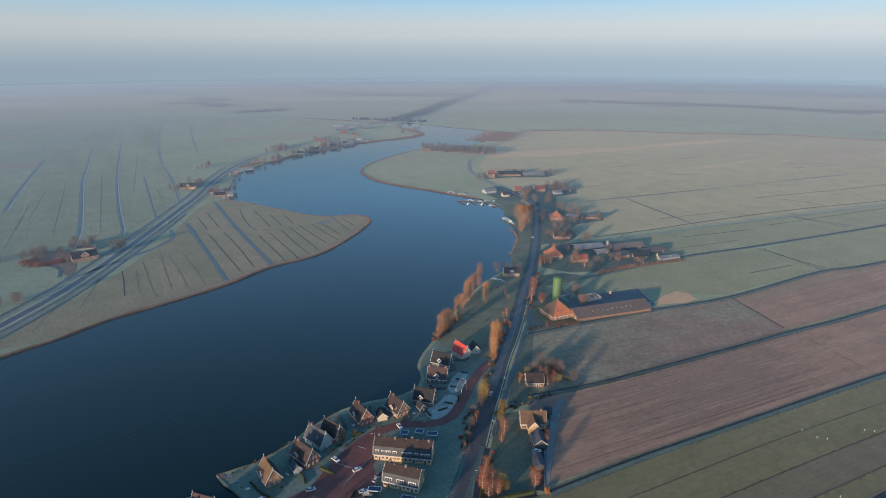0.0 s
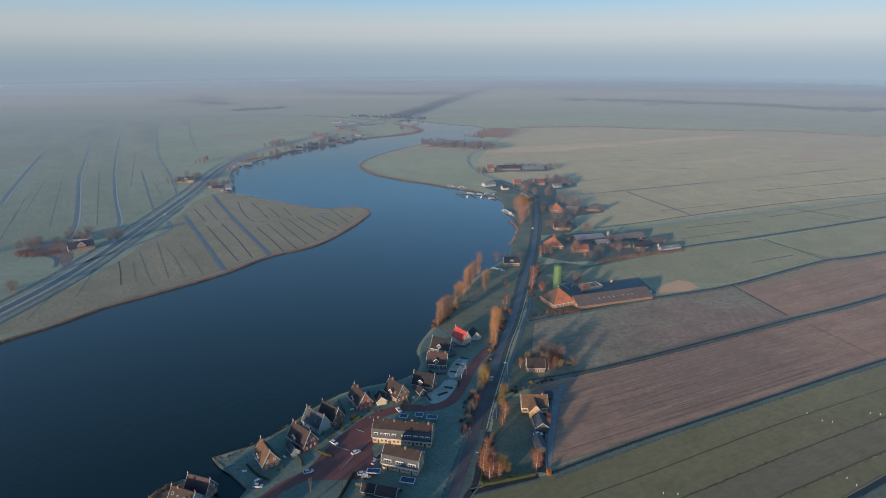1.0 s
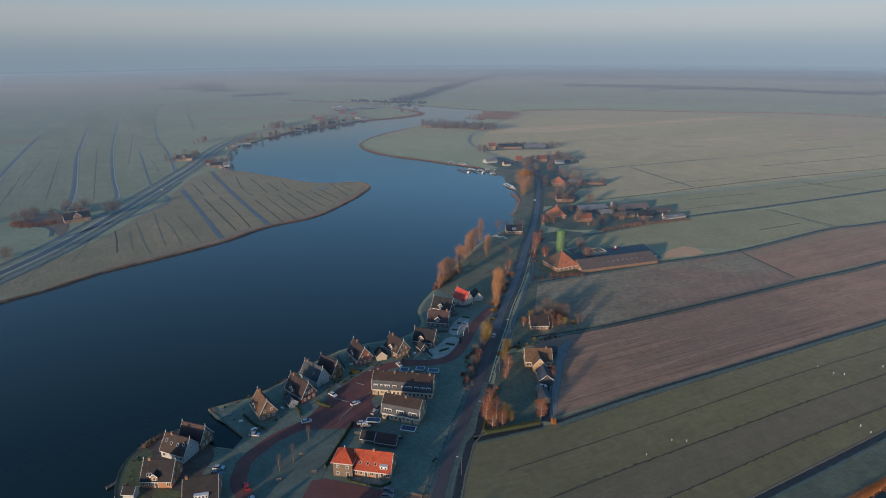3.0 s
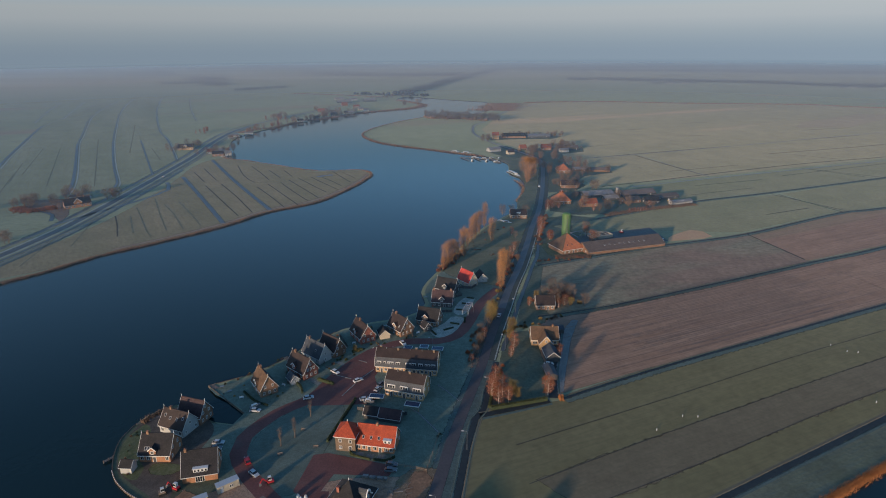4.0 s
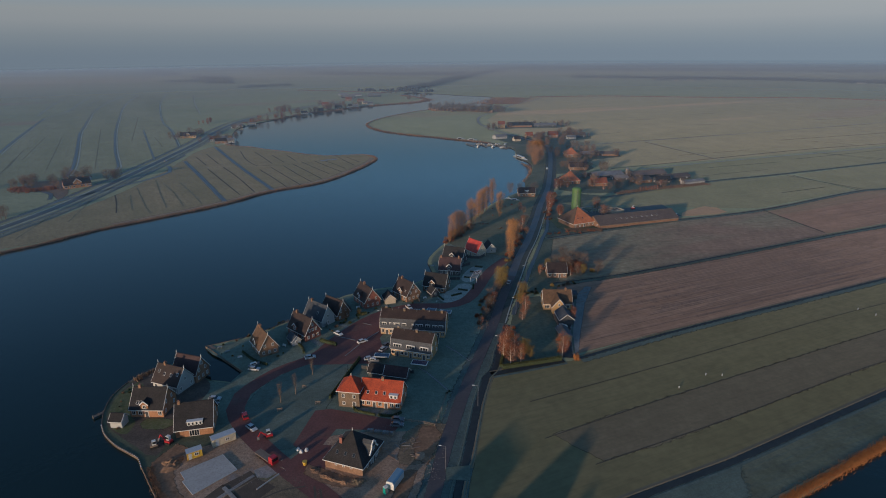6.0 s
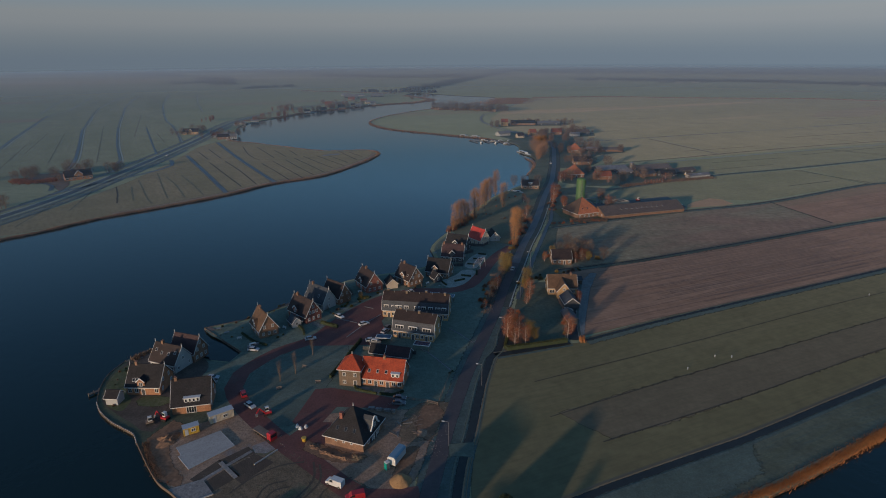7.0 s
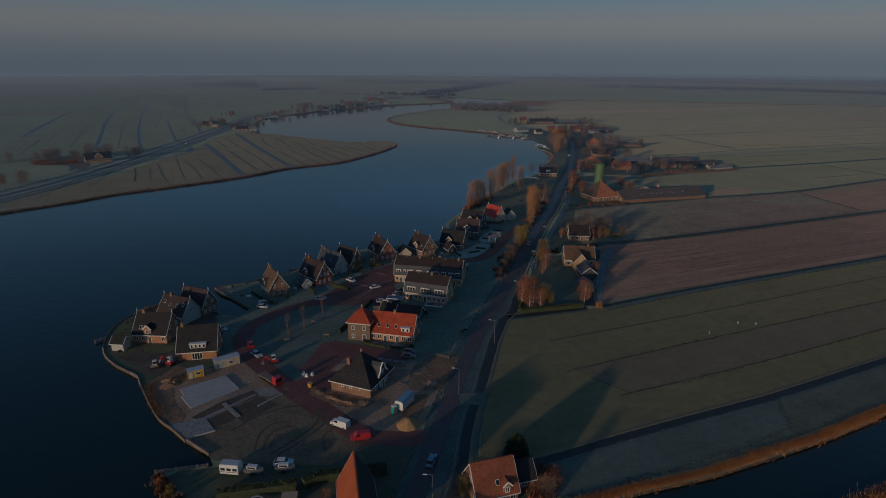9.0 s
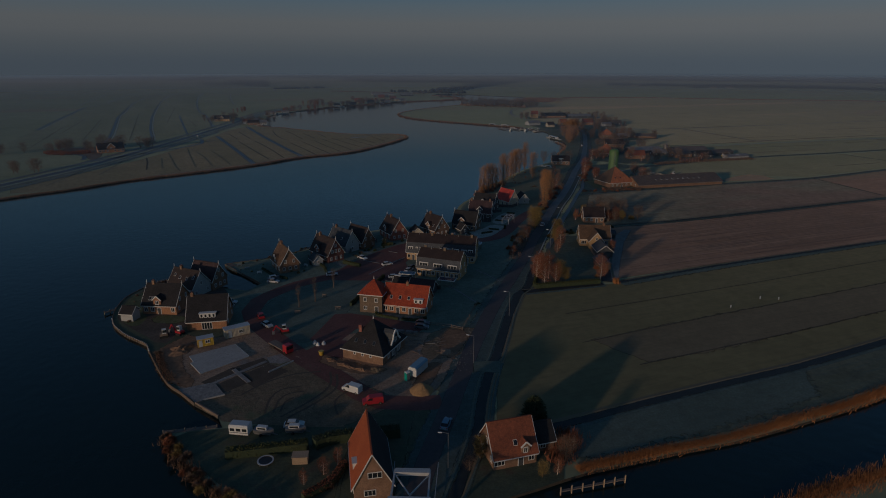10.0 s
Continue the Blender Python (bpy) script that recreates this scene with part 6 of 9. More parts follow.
for lab, x, y, tr, L, D, ev, rg, wl, rf in (("low grey-roofed farm shed beside the yard", 143, 549, 13, 30, 14, 2.4, 4.6, M_DARKWOOD, T_GREY),
        ("broad farm shed with brown sheet roof", 182, 551, 16, 34, 13, 2.4, 5.0, M_DARKWOOD, T_FARM),
        ("dark low machine shed of the farm", 204, 538, 20, 26, 10, 2.4, 4.2, M_DARKWOOD, T_SHEET), ("pale long greenhouse-like shed", 212, 518, 22, 22, 6, 2.0, 3.2, M_WHITEWOOD, T_GREY),
        ("dark pitched-roofed shed between the farm buildings", 186, 522, 10, 14, 9, 2.4, 5.4, M_DARKWOOD, T_DARK),
        ("low grey farm shed in the yard", 152, 534, 15, 14, 8, 2.2, 4.0, M_DARKWOOD, T_GREY), ("small brick farm cottage with orange roof", 127, 512, 5, 14, 8, 3.0, 6.4, M_BRICK, T_RUST),
        ("low brown outbuilding of the farm", 168, 524, 20, 16, 10, 2.6, 4.8, M_BRICK, T_SHEET), ("brown-roofed house beside the road", 124, 583, 0, 17, 9, 3.2, 7.0, M_BRICK, T_BROWN),
        ("low grey-roofed barn by the road", 152, 664, -4, 15, 8, 2.2, 3.8, M_DARKWOOD, T_GREY),):
    house(lab, x, y, tr, L, D, ev, rg, wl, rf, front="wnw", back="n", gable=(1,), trim=False, name="barn" if L > 12 else "house", category="barn" if L > 12 else "house", group="farm buildings along the road")
for lab, x, y, tr, L, D, ev, rg, wl, rf in (("low barn with brown tiled roof", 174, 660, -6, 22, 9, 2.2, 4.2, M_BRICK, T_FARM), ("rusty-roofed house behind bare trees", 136, 802, 0, 13, 10, 3.4, 7.4, M_BRICK, T_RUST),
        ("white low shed beside the house", 157, 784, 6, 12, 7, 2.8, 4.4, M_WHITEWOOD, T_GREY),
        ("grey barn behind the red-roofed house", 170, 800, 6, 18, 10, 3.0, 6.0, M_DARKWOOD, T_SHEET),
        ("long dark-roofed barn in the polder", 104, 912, 2, 36, 15, 2.8, 6.4, M_BRICK, T_DARK),
        ("long low dark farm shed in the polder", 142, 912, 4, 34, 14, 2.6, 5.0, M_DARKWOOD, T_GREY),
        ("tall orange-brick farmhouse in the polder", 75, 898, 0, 10, 10, 6.0, 10.0, M_YBRICK, T_RUST),
        ("grey-roofed boat shed by the jetties", 64, 792, 28, 17, 10, 3.0, 5.4, M_WHITEWOOD, T_GREY), ("small cottage by the harbour", 84, 770, 20, 9, 7, 3.0, 6.0, M_CREAM, T_BROWN),
        ("small orange-roofed cottage near the harbour", 104, 800, 10, 9, 8, 3.2, 7.0, M_YBRICK, T_RUST),):
    house(lab, x, y, tr, L, D, ev, rg, wl, rf, front="wnw", back="n", gable=(1,), trim=False, name="barn" if L > 12 else "house", category="barn" if L > 12 else "house", group="farm buildings along the road")
hip_house("orange pyramid-roofed farmhouse by the road", 131.5, 656, 0, 14, 14, 3, 9.5, M_BRICK, T_PANTILE, front="wdw")
# west bank
house("low farmhouse with a gabled orange-lit front on the west dyke", -336.5, 517.5, 40, 21, 10, 3.2, 8.0, M_ORBRICK, T_BROWN, front="WwwnwwW", gable=(2, 1), dormer=("gable", 0, 6.4), trim=False, chimneys=(-6, 6))
house("long low white-walled shed by the farmhouse", -350, 545, 4, 18, 5.5, 2.4, 3.6, M_WHITEWOOD, T_SHEET, front="n", back="n", gable=(0,), trim=False, name="barn", category="barn")
house("sunlit yellow house with a gabled front on the west dyke", -363, 818, 12, 20, 9, 3.4, 7.4, M_YBRICK, T_BROWN, front="WwnwW", gable=(1,), trim=False, dormer=("gable", 0, 4.6))
for lab, x, y, L, D, rg, wl, rf in (("brown cottage among bare trees by the bay", -300, 768, 14, 8, 6, M_BRICK, T_BROWN), ("white-roofed boathouse on the bay", -332, 930, 12, 7, 4.5, M_WHITEWOOD, T_GREY), ("pale boathouse by the water", -318, 952, 12, 6, 4.5, M_WHITEWOOD, T_GREY),
                               ("rusty-roofed house on the dyke", -266, 1278, 14, 9, 7, M_BRICK, T_RUST), ("dark boarded cottage by the lake", -224, 1200, 13, 9, 7, M_DARKWOOD, T_DARK), ("small cottage by the lake", -205, 1236, 11, 8, 6.5, M_CREAM, T_BROWN), ("white cottage by the lake", -172, 1292, 11, 8, 6, M_WHITEWOOD, T_GREY),
                               ("grey barn of a distant farm", -250, 1480, 34, 14, 8, M_DARKWOOD, T_GREY), ("grey barn of a distant farm", -190, 1510, 30, 14, 8, M_DARKWOOD, T_GREY), ("brick farmhouse on the dyke", -236, 1400, 14, 10, 8, M_BRICK, T_RUST)):
    house(lab, x, y, 20, L, D, 3.2, rg, wl, rf, front="wdw", back="n", gable=(1,), trim=False, group="houses on the west bank")


# ---------------------------------------------------------------- trees, hedges, reeds
def twig_cloud(s, rng, n, place, size, width):
    """Adds n thin twigs, each a slim pointed blade, at points that place() gives with a direction."""
    for _ in range(n):
        p, d = place()
        d = (d + Vector((rng.uniform(-1, 1), rng.uniform(-1, 1), rng.uniform(-0.6, 1))) * 0.55).normalized()
        side = d.cross(Vector((rng.uniform(-1, 1), rng.uniform(-1, 1), rng.uniform(-1, 1)))).normalized() * width * rng.uniform(0.6, 1.3)
        q = p + d * size * rng.uniform(0.6, 1.4)
        k = len(s.v)
        s.v += [tuple(p - side), tuple(p + side), tuple(q)]
        s.f.append((k, k + 1, k + 2))


def tree_meshes(seed, h, spread, low, columnar, twigs, mat, bark, twig=1.0, width=0.07):
    """Trunk with limbs, and a crown of twigs, as two meshes."""
    rng = random.Random(seed)
    trunk, crown, tips = Shape(), Shape(), []
    lean = Vector((rng.uniform(-0.04, 0.04), rng.uniform(-0.04, 0.04), 0))
    axis = [Vector((0, 0, 0)) + lean * z + Vector((rng.uniform(-0.1, 0.1), rng.uniform(-0.1, 0.1), 0)) + Vector((0, 0, z)) for z in (0, h * 0.2, h * 0.45, h * 0.7, h * 0.95)]
    r0 = 0.018 * h + 0.05
    trunk.tube(axis, [r0, r0 * 0.8, r0 * 0.55, r0 * 0.3, r0 * 0.08], 7)
    limbs = 22
    for i in range(limbs):
        f = low + (0.93 - low) * i / limbs
        z = f * h
        base = Vector((lean.x * z, lean.y * z, z))
        a = i * 2.4 + rng.uniform(-0.5, 0.5)
        out = spread * (math.sin(math.pi * (0.15 + 0.8 * (f - low) / (1 - low))) ** 0.7) * rng.uniform(0.7, 1.15)
        up = out * (2.6 if columnar else rng.uniform(0.35, 0.9))
        end = base + Vector((math.cos(a) * out, math.sin(a) * out, up))
        mid = base.lerp(end, 0.5) + Vector((math.cos(a) * out * 0.12, math.sin(a) * out * 0.12, -up * 0.08))
        rr = r0 * 0.35 * (1.1 - f)
        trunk.tube([base, mid, end], [rr, rr * 0.6, rr * 0.15], 4, cap=False)
        tips.append((base, mid, end))
    def place():
        b, m_, e = rng.choice(tips)
        t = rng.random() ** 0.6
        p = b.lerp(m_, t * 2) if t < 0.5 else m_.lerp(e, t * 2 - 1)
        p = p + Vector((rng.gauss(0, 1), rng.gauss(0, 1), rng.gauss(0, 1))) * spread * 0.2
        p.z = max(h * low * 0.6, p.z)
        d = (e - b).normalized()
        return p, (d + Vector((0, 0, 1.3 if columnar else 0.5))).normalized()
    twig_cloud(crown, rng, twigs, place, twig, width)
    return trunk.mesh("trunk", bark), crown.mesh("crown", mat)


TREES = {}
for key, args in {"poplar": (16, 2.1, 0.05, True, 3600, M_POPLAR, M_BARK, 1.1, 0.019), "poplar_b": (16, 2.8, 0.03, True, 4200, M_POPLAR, M_BARK, 1.1, 0.02), "bare": (11, 3.6, 0.2, False, 1900, M_TWIG, M_BARK, 0.9, 0.036),
                  "bare_b": (11, 4.2, 0.15, False, 2100, M_TWIG, M_BARK, 0.9, 0.038), "red": (9, 2.2, 0.15, False, 2900, M_REDTWIG, M_BIRCH, 0.7, 0.022), "red_b": (9, 2.8, 0.1, False, 3200, M_REDTWIG, M_BIRCH, 0.7, 0.024),
                  "yellow": (9, 2.6, 0.12, False, 3600, M_YELTWIG, M_BARK, 0.7, 0.038), "sapling": (8, 1.0, 0.22, True, 420, M_TWIG, M_BARK, 0.7, 0.012), "willow": (16, 4.8, 0.12, False, 5200, M_WILLOW, M_BARK, 1.2, 0.034)}.items():
    TREES[key] = tree_meshes(len(TREES) + 3, *args)
TREE_LABEL = {"poplar": "tall slender leafless poplar glowing orange in low sun", "poplar_b": "tall leafless poplar with upswept orange branches", "bare": "bare brown leafless tree", "bare_b": "broad bare brown leafless tree",
              "red": "leafless birch with reddish twigs and pale trunk", "red_b": "broad leafless tree with reddish twigs", "yellow": "small tree with sparse yellow-brown twigs", "sapling": "thin young leafless tree", "willow": "large bare willow with orange twigs"}
_trng = random.Random(11)


def tree(kind, x, y, size=1.0, group="village trees"):
    t, c = TREES[kind]
    root = thing("tree", TREE_LABEL[kind] + (" beside the lake" if group == "lakeside trees" else " among the gardens" if group == "village trees" else " by the farm buildings"), "tree", pose(x, y, 0, 0, 0, _trng.uniform(0, 360)), group)
    root.scale = (size * _trng.uniform(0.92, 1.08), size * _trng.uniform(0.92, 1.08), size)
    part("trunk", t, None, root)
    part("crown", c, None, root)
    return root


for k, x, y, s in (("poplar_b", -1.5, 358, 0.95), ("poplar_b", 1.2, 362.5, 1.0), ("poplar_b", 3.8, 367, 0.95), ("poplar", -3.4, 354, 0.6), ("poplar", 6.4, 371, 0.8), ("poplar_b", 11, 379.5, 1.2),
                   ("poplar", 17.4, 412, 1.0), ("poplar_b", 19.5, 418, 1.05), ("poplar", 21.6, 423.5, 1.05), ("poplar_b", 24.5, 432, 1.0), ("poplar", 29.5, 448, 1.15), ("poplar_b", 14.6, 404, 0.7), ("poplar_b", 32.7, 414, 1.0)):
    tree(k, x, y, s, "lakeside trees")
for k, x, y, s in (("poplar_b", 31.5, 324, 1.0), ("poplar", 32.5, 331, 0.95), ("poplar_b", 33.4, 339.5, 1.05), ("poplar_b", 34.6, 349, 0.95), ("poplar", 38.6, 354, 0.8), ("red", 46.6, 391, 0.8), ("red", 49, 428, 0.7),
        ("yellow", 24, 288, 1.0), ("yellow", 22.5, 281, 1.2), ("bare", 20, 273, 0.6), ("red", 17.5, 262, 0.7), ("bare_b", 15, 255, 0.6), ("bare", 12.5, 246, 0.5), ("bare", 16, 268, 0.5),
        ("red_b", 10, 240, 0.45), ("red_b", 74, 444, 1.1), ("red", 71, 430, 1.0), ("red", 69, 420, 0.8), ("red", 45, 300, 0.6), ("red_b", 61, 298, 0.55), ("red_b", 65, 302, 0.7),
        ("yellow", 50, 307, 0.7), ("yellow", 68, 300, 0.6), ("red", 58, 309, 0.7), ("bare", 70, 310, 0.8), ("bare", 76, 300, 0.7),):
    tree(k, x, y, s)
for k, x, y, s in (("bare_b", 64, 310, 0.9), ("yellow", 32, 269, 0.9), ("yellow", 30, 262, 0.6), ("red", 31, 251, 1.0), ("red_b", 29, 245, 0.6), ("red", 41, 213, 1.0), ("red_b", 44, 219, 0.5),
        ("red", 17.5, 211, 1.05), ("red_b", 20, 207, 0.95), ("red", 22, 213, 1.05), ("red_b", 18.5, 218, 0.8), ("yellow", 26, 213, 0.8), ("red", 24, 208, 0.85), ("yellow", 28, 211, 0.6),
        ("red_b", 20, 226, 0.7), ("red", 51, 243, 0.6), ("red_b", 52, 248, 0.55), ("sapling", -58, 186, 1.0), ("sapling", -62, 181, 0.95), ("sapling", -55, 199, 0.9), ("bare", -50, 246, 0.5),
        ("yellow", -45, 250, 0.4), ("red", -36, 98, 0.35), ("red_b", -33, 101, 0.4), ("red", -31, 104, 0.4),):
    tree(k, x, y, s)
for k, x, y, s in (("yellow", -3, 108, 0.55), ("bare", 14, 108, 0.5), ("red_b", 16, 111, 0.5), ("red", 12, 104, 0.4), ("yellow", 9, 103, 0.4), ("bare_b", -5, 104, 0.35), ("bare_b", 47, 482, 0.8),
        ("bare", 66, 478, 0.9), ("bare", 55, 482, 0.8), ("red", 44, 390, 0.5), ("bare", 50, 398, 0.5), ("bare", 47, 372, 0.45), ("red_b", 44, 378, 0.5), ("bare", 51, 420, 0.5),):
    tree(k, x, y, s)
for x, y, s in ((87, 648, 1.15), (90, 632, 1.3), (86, 612, 0.8), (94, 642, 1.2), (91, 620, 0.95), (84, 602, 0.6), (96, 655, 1.0)):
    tree("willow", x, y, s, "trees by the farms")
def grove(kinds, spots, label, mat=None):
    """Far trees too small to pick apart, joined into one object."""
    s = Shape()
    for n, (x, y, size) in enumerate(spots):
        m = pose(x, y, 0, 0, 0, 57 * n) @ Matrix.Scale(size, 4)
        for me in TREES[kinds[n % len(kinds)]]:
            s.add([m @ v.co for v in me.vertices], [tuple(q.vertices) for q in me.polygons])
    single("trees", s, mat or M_TWIG, label, "trees", kind="stuff")


_f = random.Random(5)
for cx, cy, rx, ry, n in ((92, 500, 4, 8, 4), (126, 500, 12, 5, 3), (146, 490, 14, 4, 3), (185, 503, 14, 3, 2), (112, 590, 6, 8, 4), (135, 575, 14, 6, 4), (150, 690, 16, 8, 6), (118, 650, 6, 10, 5),
        (120, 740, 20, 16, 12), (108, 775, 12, 14, 8), (155, 815, 18, 8, 8), (60, 880, 6, 14, 5), (128, 625, 10, 6, 3), (100, 690, 10, 18, 8), (105, 410, 5, 6, 3),):
    spots = [(cx + _f.uniform(-rx, rx), cy + _f.uniform(-ry, ry), _f.uniform(0.55, 1.0)) for _ in range(n)]
    if cy > 560 or cx < -250:
        grove(("bare", "bare_b"), spots, "far bare brown trees round the farm buildings")
    else:
        for x, y, size in spots:
            tree(_f.choice(("bare", "bare_b", "bare_b", "red_b")), x, y, size, "trees by the farms")
for cx, cy, rx, ry, n in ((78, 412, 5, 5, 3), (-376, 520, 12, 10, 8), (-318, 548, 8, 12, 6), (-365, 845, 14, 20, 8), (-300, 790, 14, 16, 7), (-330, 900, 10, 14, 5), (-330, 1180, 14, 30, 7),
        (-270, 1300, 20, 20, 6), (-226, 1210, 20, 14, 5), (-335, 410, 10, 8, 5), (-355, 560, 20, 5, 5), (-140, 1600, 30, 30, 8),):
    spots = [(cx + _f.uniform(-rx, rx), cy + _f.uniform(-ry, ry), _f.uniform(0.55, 1.0)) for _ in range(n)]
    if cy > 560 or cx < -250:
        grove(("bare", "bare_b"), spots, "far bare brown trees round the farm buildings")
    else:
        for x, y, size in spots:
            tree(_f.choice(("bare", "bare_b", "bare_b", "red_b")), x, y, size, "trees by the farms")
for cx, cy, rx, ry, n in ((96, 508, 6, 6, 5), (116, 540, 8, 8, 7), (128, 530, 12, 6, 4), (160, 508, 24, 3, 5), (176, 532, 20, 6, 3), (130, 596, 10, 8, 7), (120, 668, 10, 8, 6), (146, 640, 14, 6, 6),
        (160, 672, 16, 4, 8), (170, 648, 16, 4, 5), (152, 800, 18, 8, 10), (172, 806, 14, 8, 8), (116, 790, 8, 10, 6), (122, 922, 26, 8, 12), (168, 914, 16, 8, 10),):
    spots = [(cx + _f.uniform(-rx, rx), cy + _f.uniform(-ry, ry), _f.uniform(0.45, 0.85)) for _ in range(n)]
    if cy > 560 or cx < -250:
        grove(("bare_b", "bare"), spots, "far bare brown trees round the farm buildings")
    else:
        for x, y, size in spots:
            tree(_f.choice(("bare", "bare_b", "bare", "red_b")), x, y, size, "trees by the farms")
for cx, cy, rx, ry, n in ((86, 900, 5, 8, 3), (102, 432, 8, 5, 4), (60, 304, 8, 6, 4), (64, 316, 5, 5, 3), (-372, 812, 12, 12, 7), (-318, 776, 10, 8, 5), (-394, 525, 8, 10, 5), (-345, 508, 6, 6, 4),
        (-355, 545, 14, 5, 6), (-250, 1250, 16, 20, 8), (-420, 495, 14, 10, 5),):
    spots = [(cx + _f.uniform(-rx, rx), cy + _f.uniform(-ry, ry), _f.uniform(0.45, 0.85)) for _ in range(n)]
    if cy > 560 or cx < -250:
        grove(("bare_b", "bare"), spots, "far bare brown trees round the farm buildings")
    else:
        for x, y, size in spots:
            tree(_f.choice(("bare", "bare_b", "bare", "red_b")), x, y, size, "trees by the farms")
for cx, cy, rx, ry, n in ((-396, 980, 12, 24, 9), (-325, 1160, 20, 20, 9), (-330, 1010, 8, 40, 6), (-300, 1060, 8, 30, 6), (-240, 1290, 16, 30, 6)):
    grove(("red_b", "red"), [(cx + _f.uniform(-rx, rx), cy + _f.uniform(-ry, ry), _f.uniform(0.5, 1.0)) for _ in range(n)], "far reddish leafless trees along the dyke", M_REDTWIG)
grove(("bare", "bare_b"), [(-40 + 3.2 * i + _f.uniform(-2, 2), 1160 - 1.3 * i + _f.uniform(-10, 14), _f.uniform(0.9, 1.5)) for i in range(44)], "reddish bare thicket on the bay's shore")


def conifer(x, y, h, r):
    rng = random.Random(int(x * 7))
    root = thing("tree", "rounded dark evergreen behind the orange-roofed house", "tree", pose(x, y, 0))
    part("trunk", Shape().tube([(0, 0, 0), (0, 0, h * 0.9)], [0.28, 0.05], 7), M_BARK, root)
    s = Shape()

    def place():
        z = h * (0.08 + 0.92 * rng.random() ** 1.3)
        a, q = rng.uniform(0, 6.28), r * (1 - (z / h) ** 2) ** 0.5 * rng.uniform(0.3, 1.0)
        return Vector((math.cos(a) * q, math.sin(a) * q, z)), Vector((math.cos(a), math.sin(a), 0.1))
    twig_cloud(s, rng, 4200, place, 0.6, 0.14)
    part("crown", s, M_EVERGREEN, root)


conifer(8.6, 119.0, 7.6, 3.0)


def hedge(pts, w, h, mat, label, seed=1, density=55):
    """A clipped hedge: dense core with a skin of small leaves."""
    rng = random.Random(seed)
    root = thing("hedge", label, "hedge", Matrix())
    line = curve(pts, 1.5)
    core, skin = Shape(), Shape()
    for p, q in zip(line, line[1:]):
        d = Vector(q) - Vector(p)
        core.beam((*p, h * 0.44), (*q, h * 0.44), w * 0.85, h * 0.86)
        nrm = Vector((-d.y, d.x)).normalized()
        for _ in range(int(d.length * density * 2)):
            t, u = rng.random(), rng.uniform(-1, 1)
            c = Vector(p).lerp(Vector(q), t) + nrm * u * w / 2
            z = h * (rng.random() if abs(u) > 0.8 else rng.uniform(0.8, 1.05))
            a = Vector((rng.gauss(0, 0.1), rng.gauss(0, 0.1), rng.gauss(0, 0.1)))
            b = Vector((rng.gauss(0, 0.1), rng.gauss(0, 0.1), rng.gauss(0, 0.1)))
            k = len(skin.v)
            o = Vector((c.x, c.y, z))
            skin.v += [tuple(o + a), tuple(o + b), tuple(o - (a + b) * 0.6)]
            skin.f.append((k, k + 1, k + 2))
    part("hedge_core", core, M_EVERGREEN, root)
    part("leaves", skin, mat, root)


hedge([(16.5, 203), (26, 205.5), (40, 209.5)], 1.6, 1.7, M_HEDGE, "clipped yellow-green hedge along the garden ditch", 1)
hedge([(16, 204), (17.5, 212), (20, 222)], 1.2, 1.4, M_HEDGE, "clipped green hedge beside the road ditch", 2)
hedge([(-57.5, 225.5), (-53, 223), (-50, 221.5)], 1.2, 1.3, M_HEDGE, "clipped yellow-green garden hedge", 3)
hedge([(-54, 105), (-46, 107), (-38.3, 109)], 2.2, 2.0, M_HEDGE, "tall green garden hedge beside the caravan", 4)
hedge([(-37, 109), (-33, 111.5), (-20, 114.5)], 2.2, 2.4, M_EVERGREEN, "dark evergreen hedge behind the orange-roofed house", 5)
hedge([(-35, 94), (-31, 98.5), (-29.5, 104)], 1.6, 1.5, M_REDTWIG, "rusty beech hedge beside the lawn", 6)
hedge([(-71, 228), (-64, 220), (-62, 215)], 0.9, 1.0, M_EVERGREEN, "low dark garden hedge", 8, 30)


M_BRAMBLE = material("brown_bramble", [(0.15, 0.085, 0.05), (0.19, 0.11, 0.06), (0.1, 0.06, 0.04)], 0.3, 8, 0.9)


def reeds(pts, width, h, per_m, label, seed, mat=M_REED, blade=0.12, z=-0.5):
    """A belt of dry reed along a shore."""
    rng = random.Random(seed)
    line, s = curve(pts, 4), Shape()
    for p, q in zip(line, line[1:]):
        d = Vector(q) - Vector(p)
        nrm = Vector((-d.y, d.x)).normalized()
        for _ in range(int(d.length * per_m + rng.random())):
            c = Vector(p).lerp(Vector(q), rng.random()) + nrm * rng.gauss(0, width / 3)
            hh = h * rng.uniform(0.55, 1.2) * (0.75 + 0.5 * noise.noise((c.x * 0.08, c.y * 0.08, 0)))
            a = rng.uniform(0, 3.14)
            ax, ay = math.cos(a) * blade, math.sin(a) * blade
            k = len(s.v)
            s.v += [(c.x - ax, c.y - ay, z), (c.x + ax, c.y + ay, z), (c.x + rng.gauss(0, 0.3), c.y + rng.gauss(0, 0.3), z + hh + 0.5)]
            s.f.append((k, k + 1, k + 2))
    return single("reeds", s, mat, label, "reeds", kind="stuff")


M_SHOREREED = material("pinkish_shore_reed", [(0.276, 0.1667, 0.1045), (0.336, 0.207, 0.132), (0.198, 0.1207, 0.0825)], 0.03, 30, 0.9)
reeds(LEFT_BANK[3:15], 2.4, 1.15, 36, "belt of dry reddish reed along the west shore", 1, M_SHOREREED, 0.14)
M_TANREED = grainy(patchy_edge(material("trampled_tan_reed", [(0.25, 0.185, 0.125), (0.3, 0.22, 0.15), (0.19, 0.145, 0.1)], 0.05, 12, 0.95), 0.2), (0.1, 0.15), (0.6, 0.2))
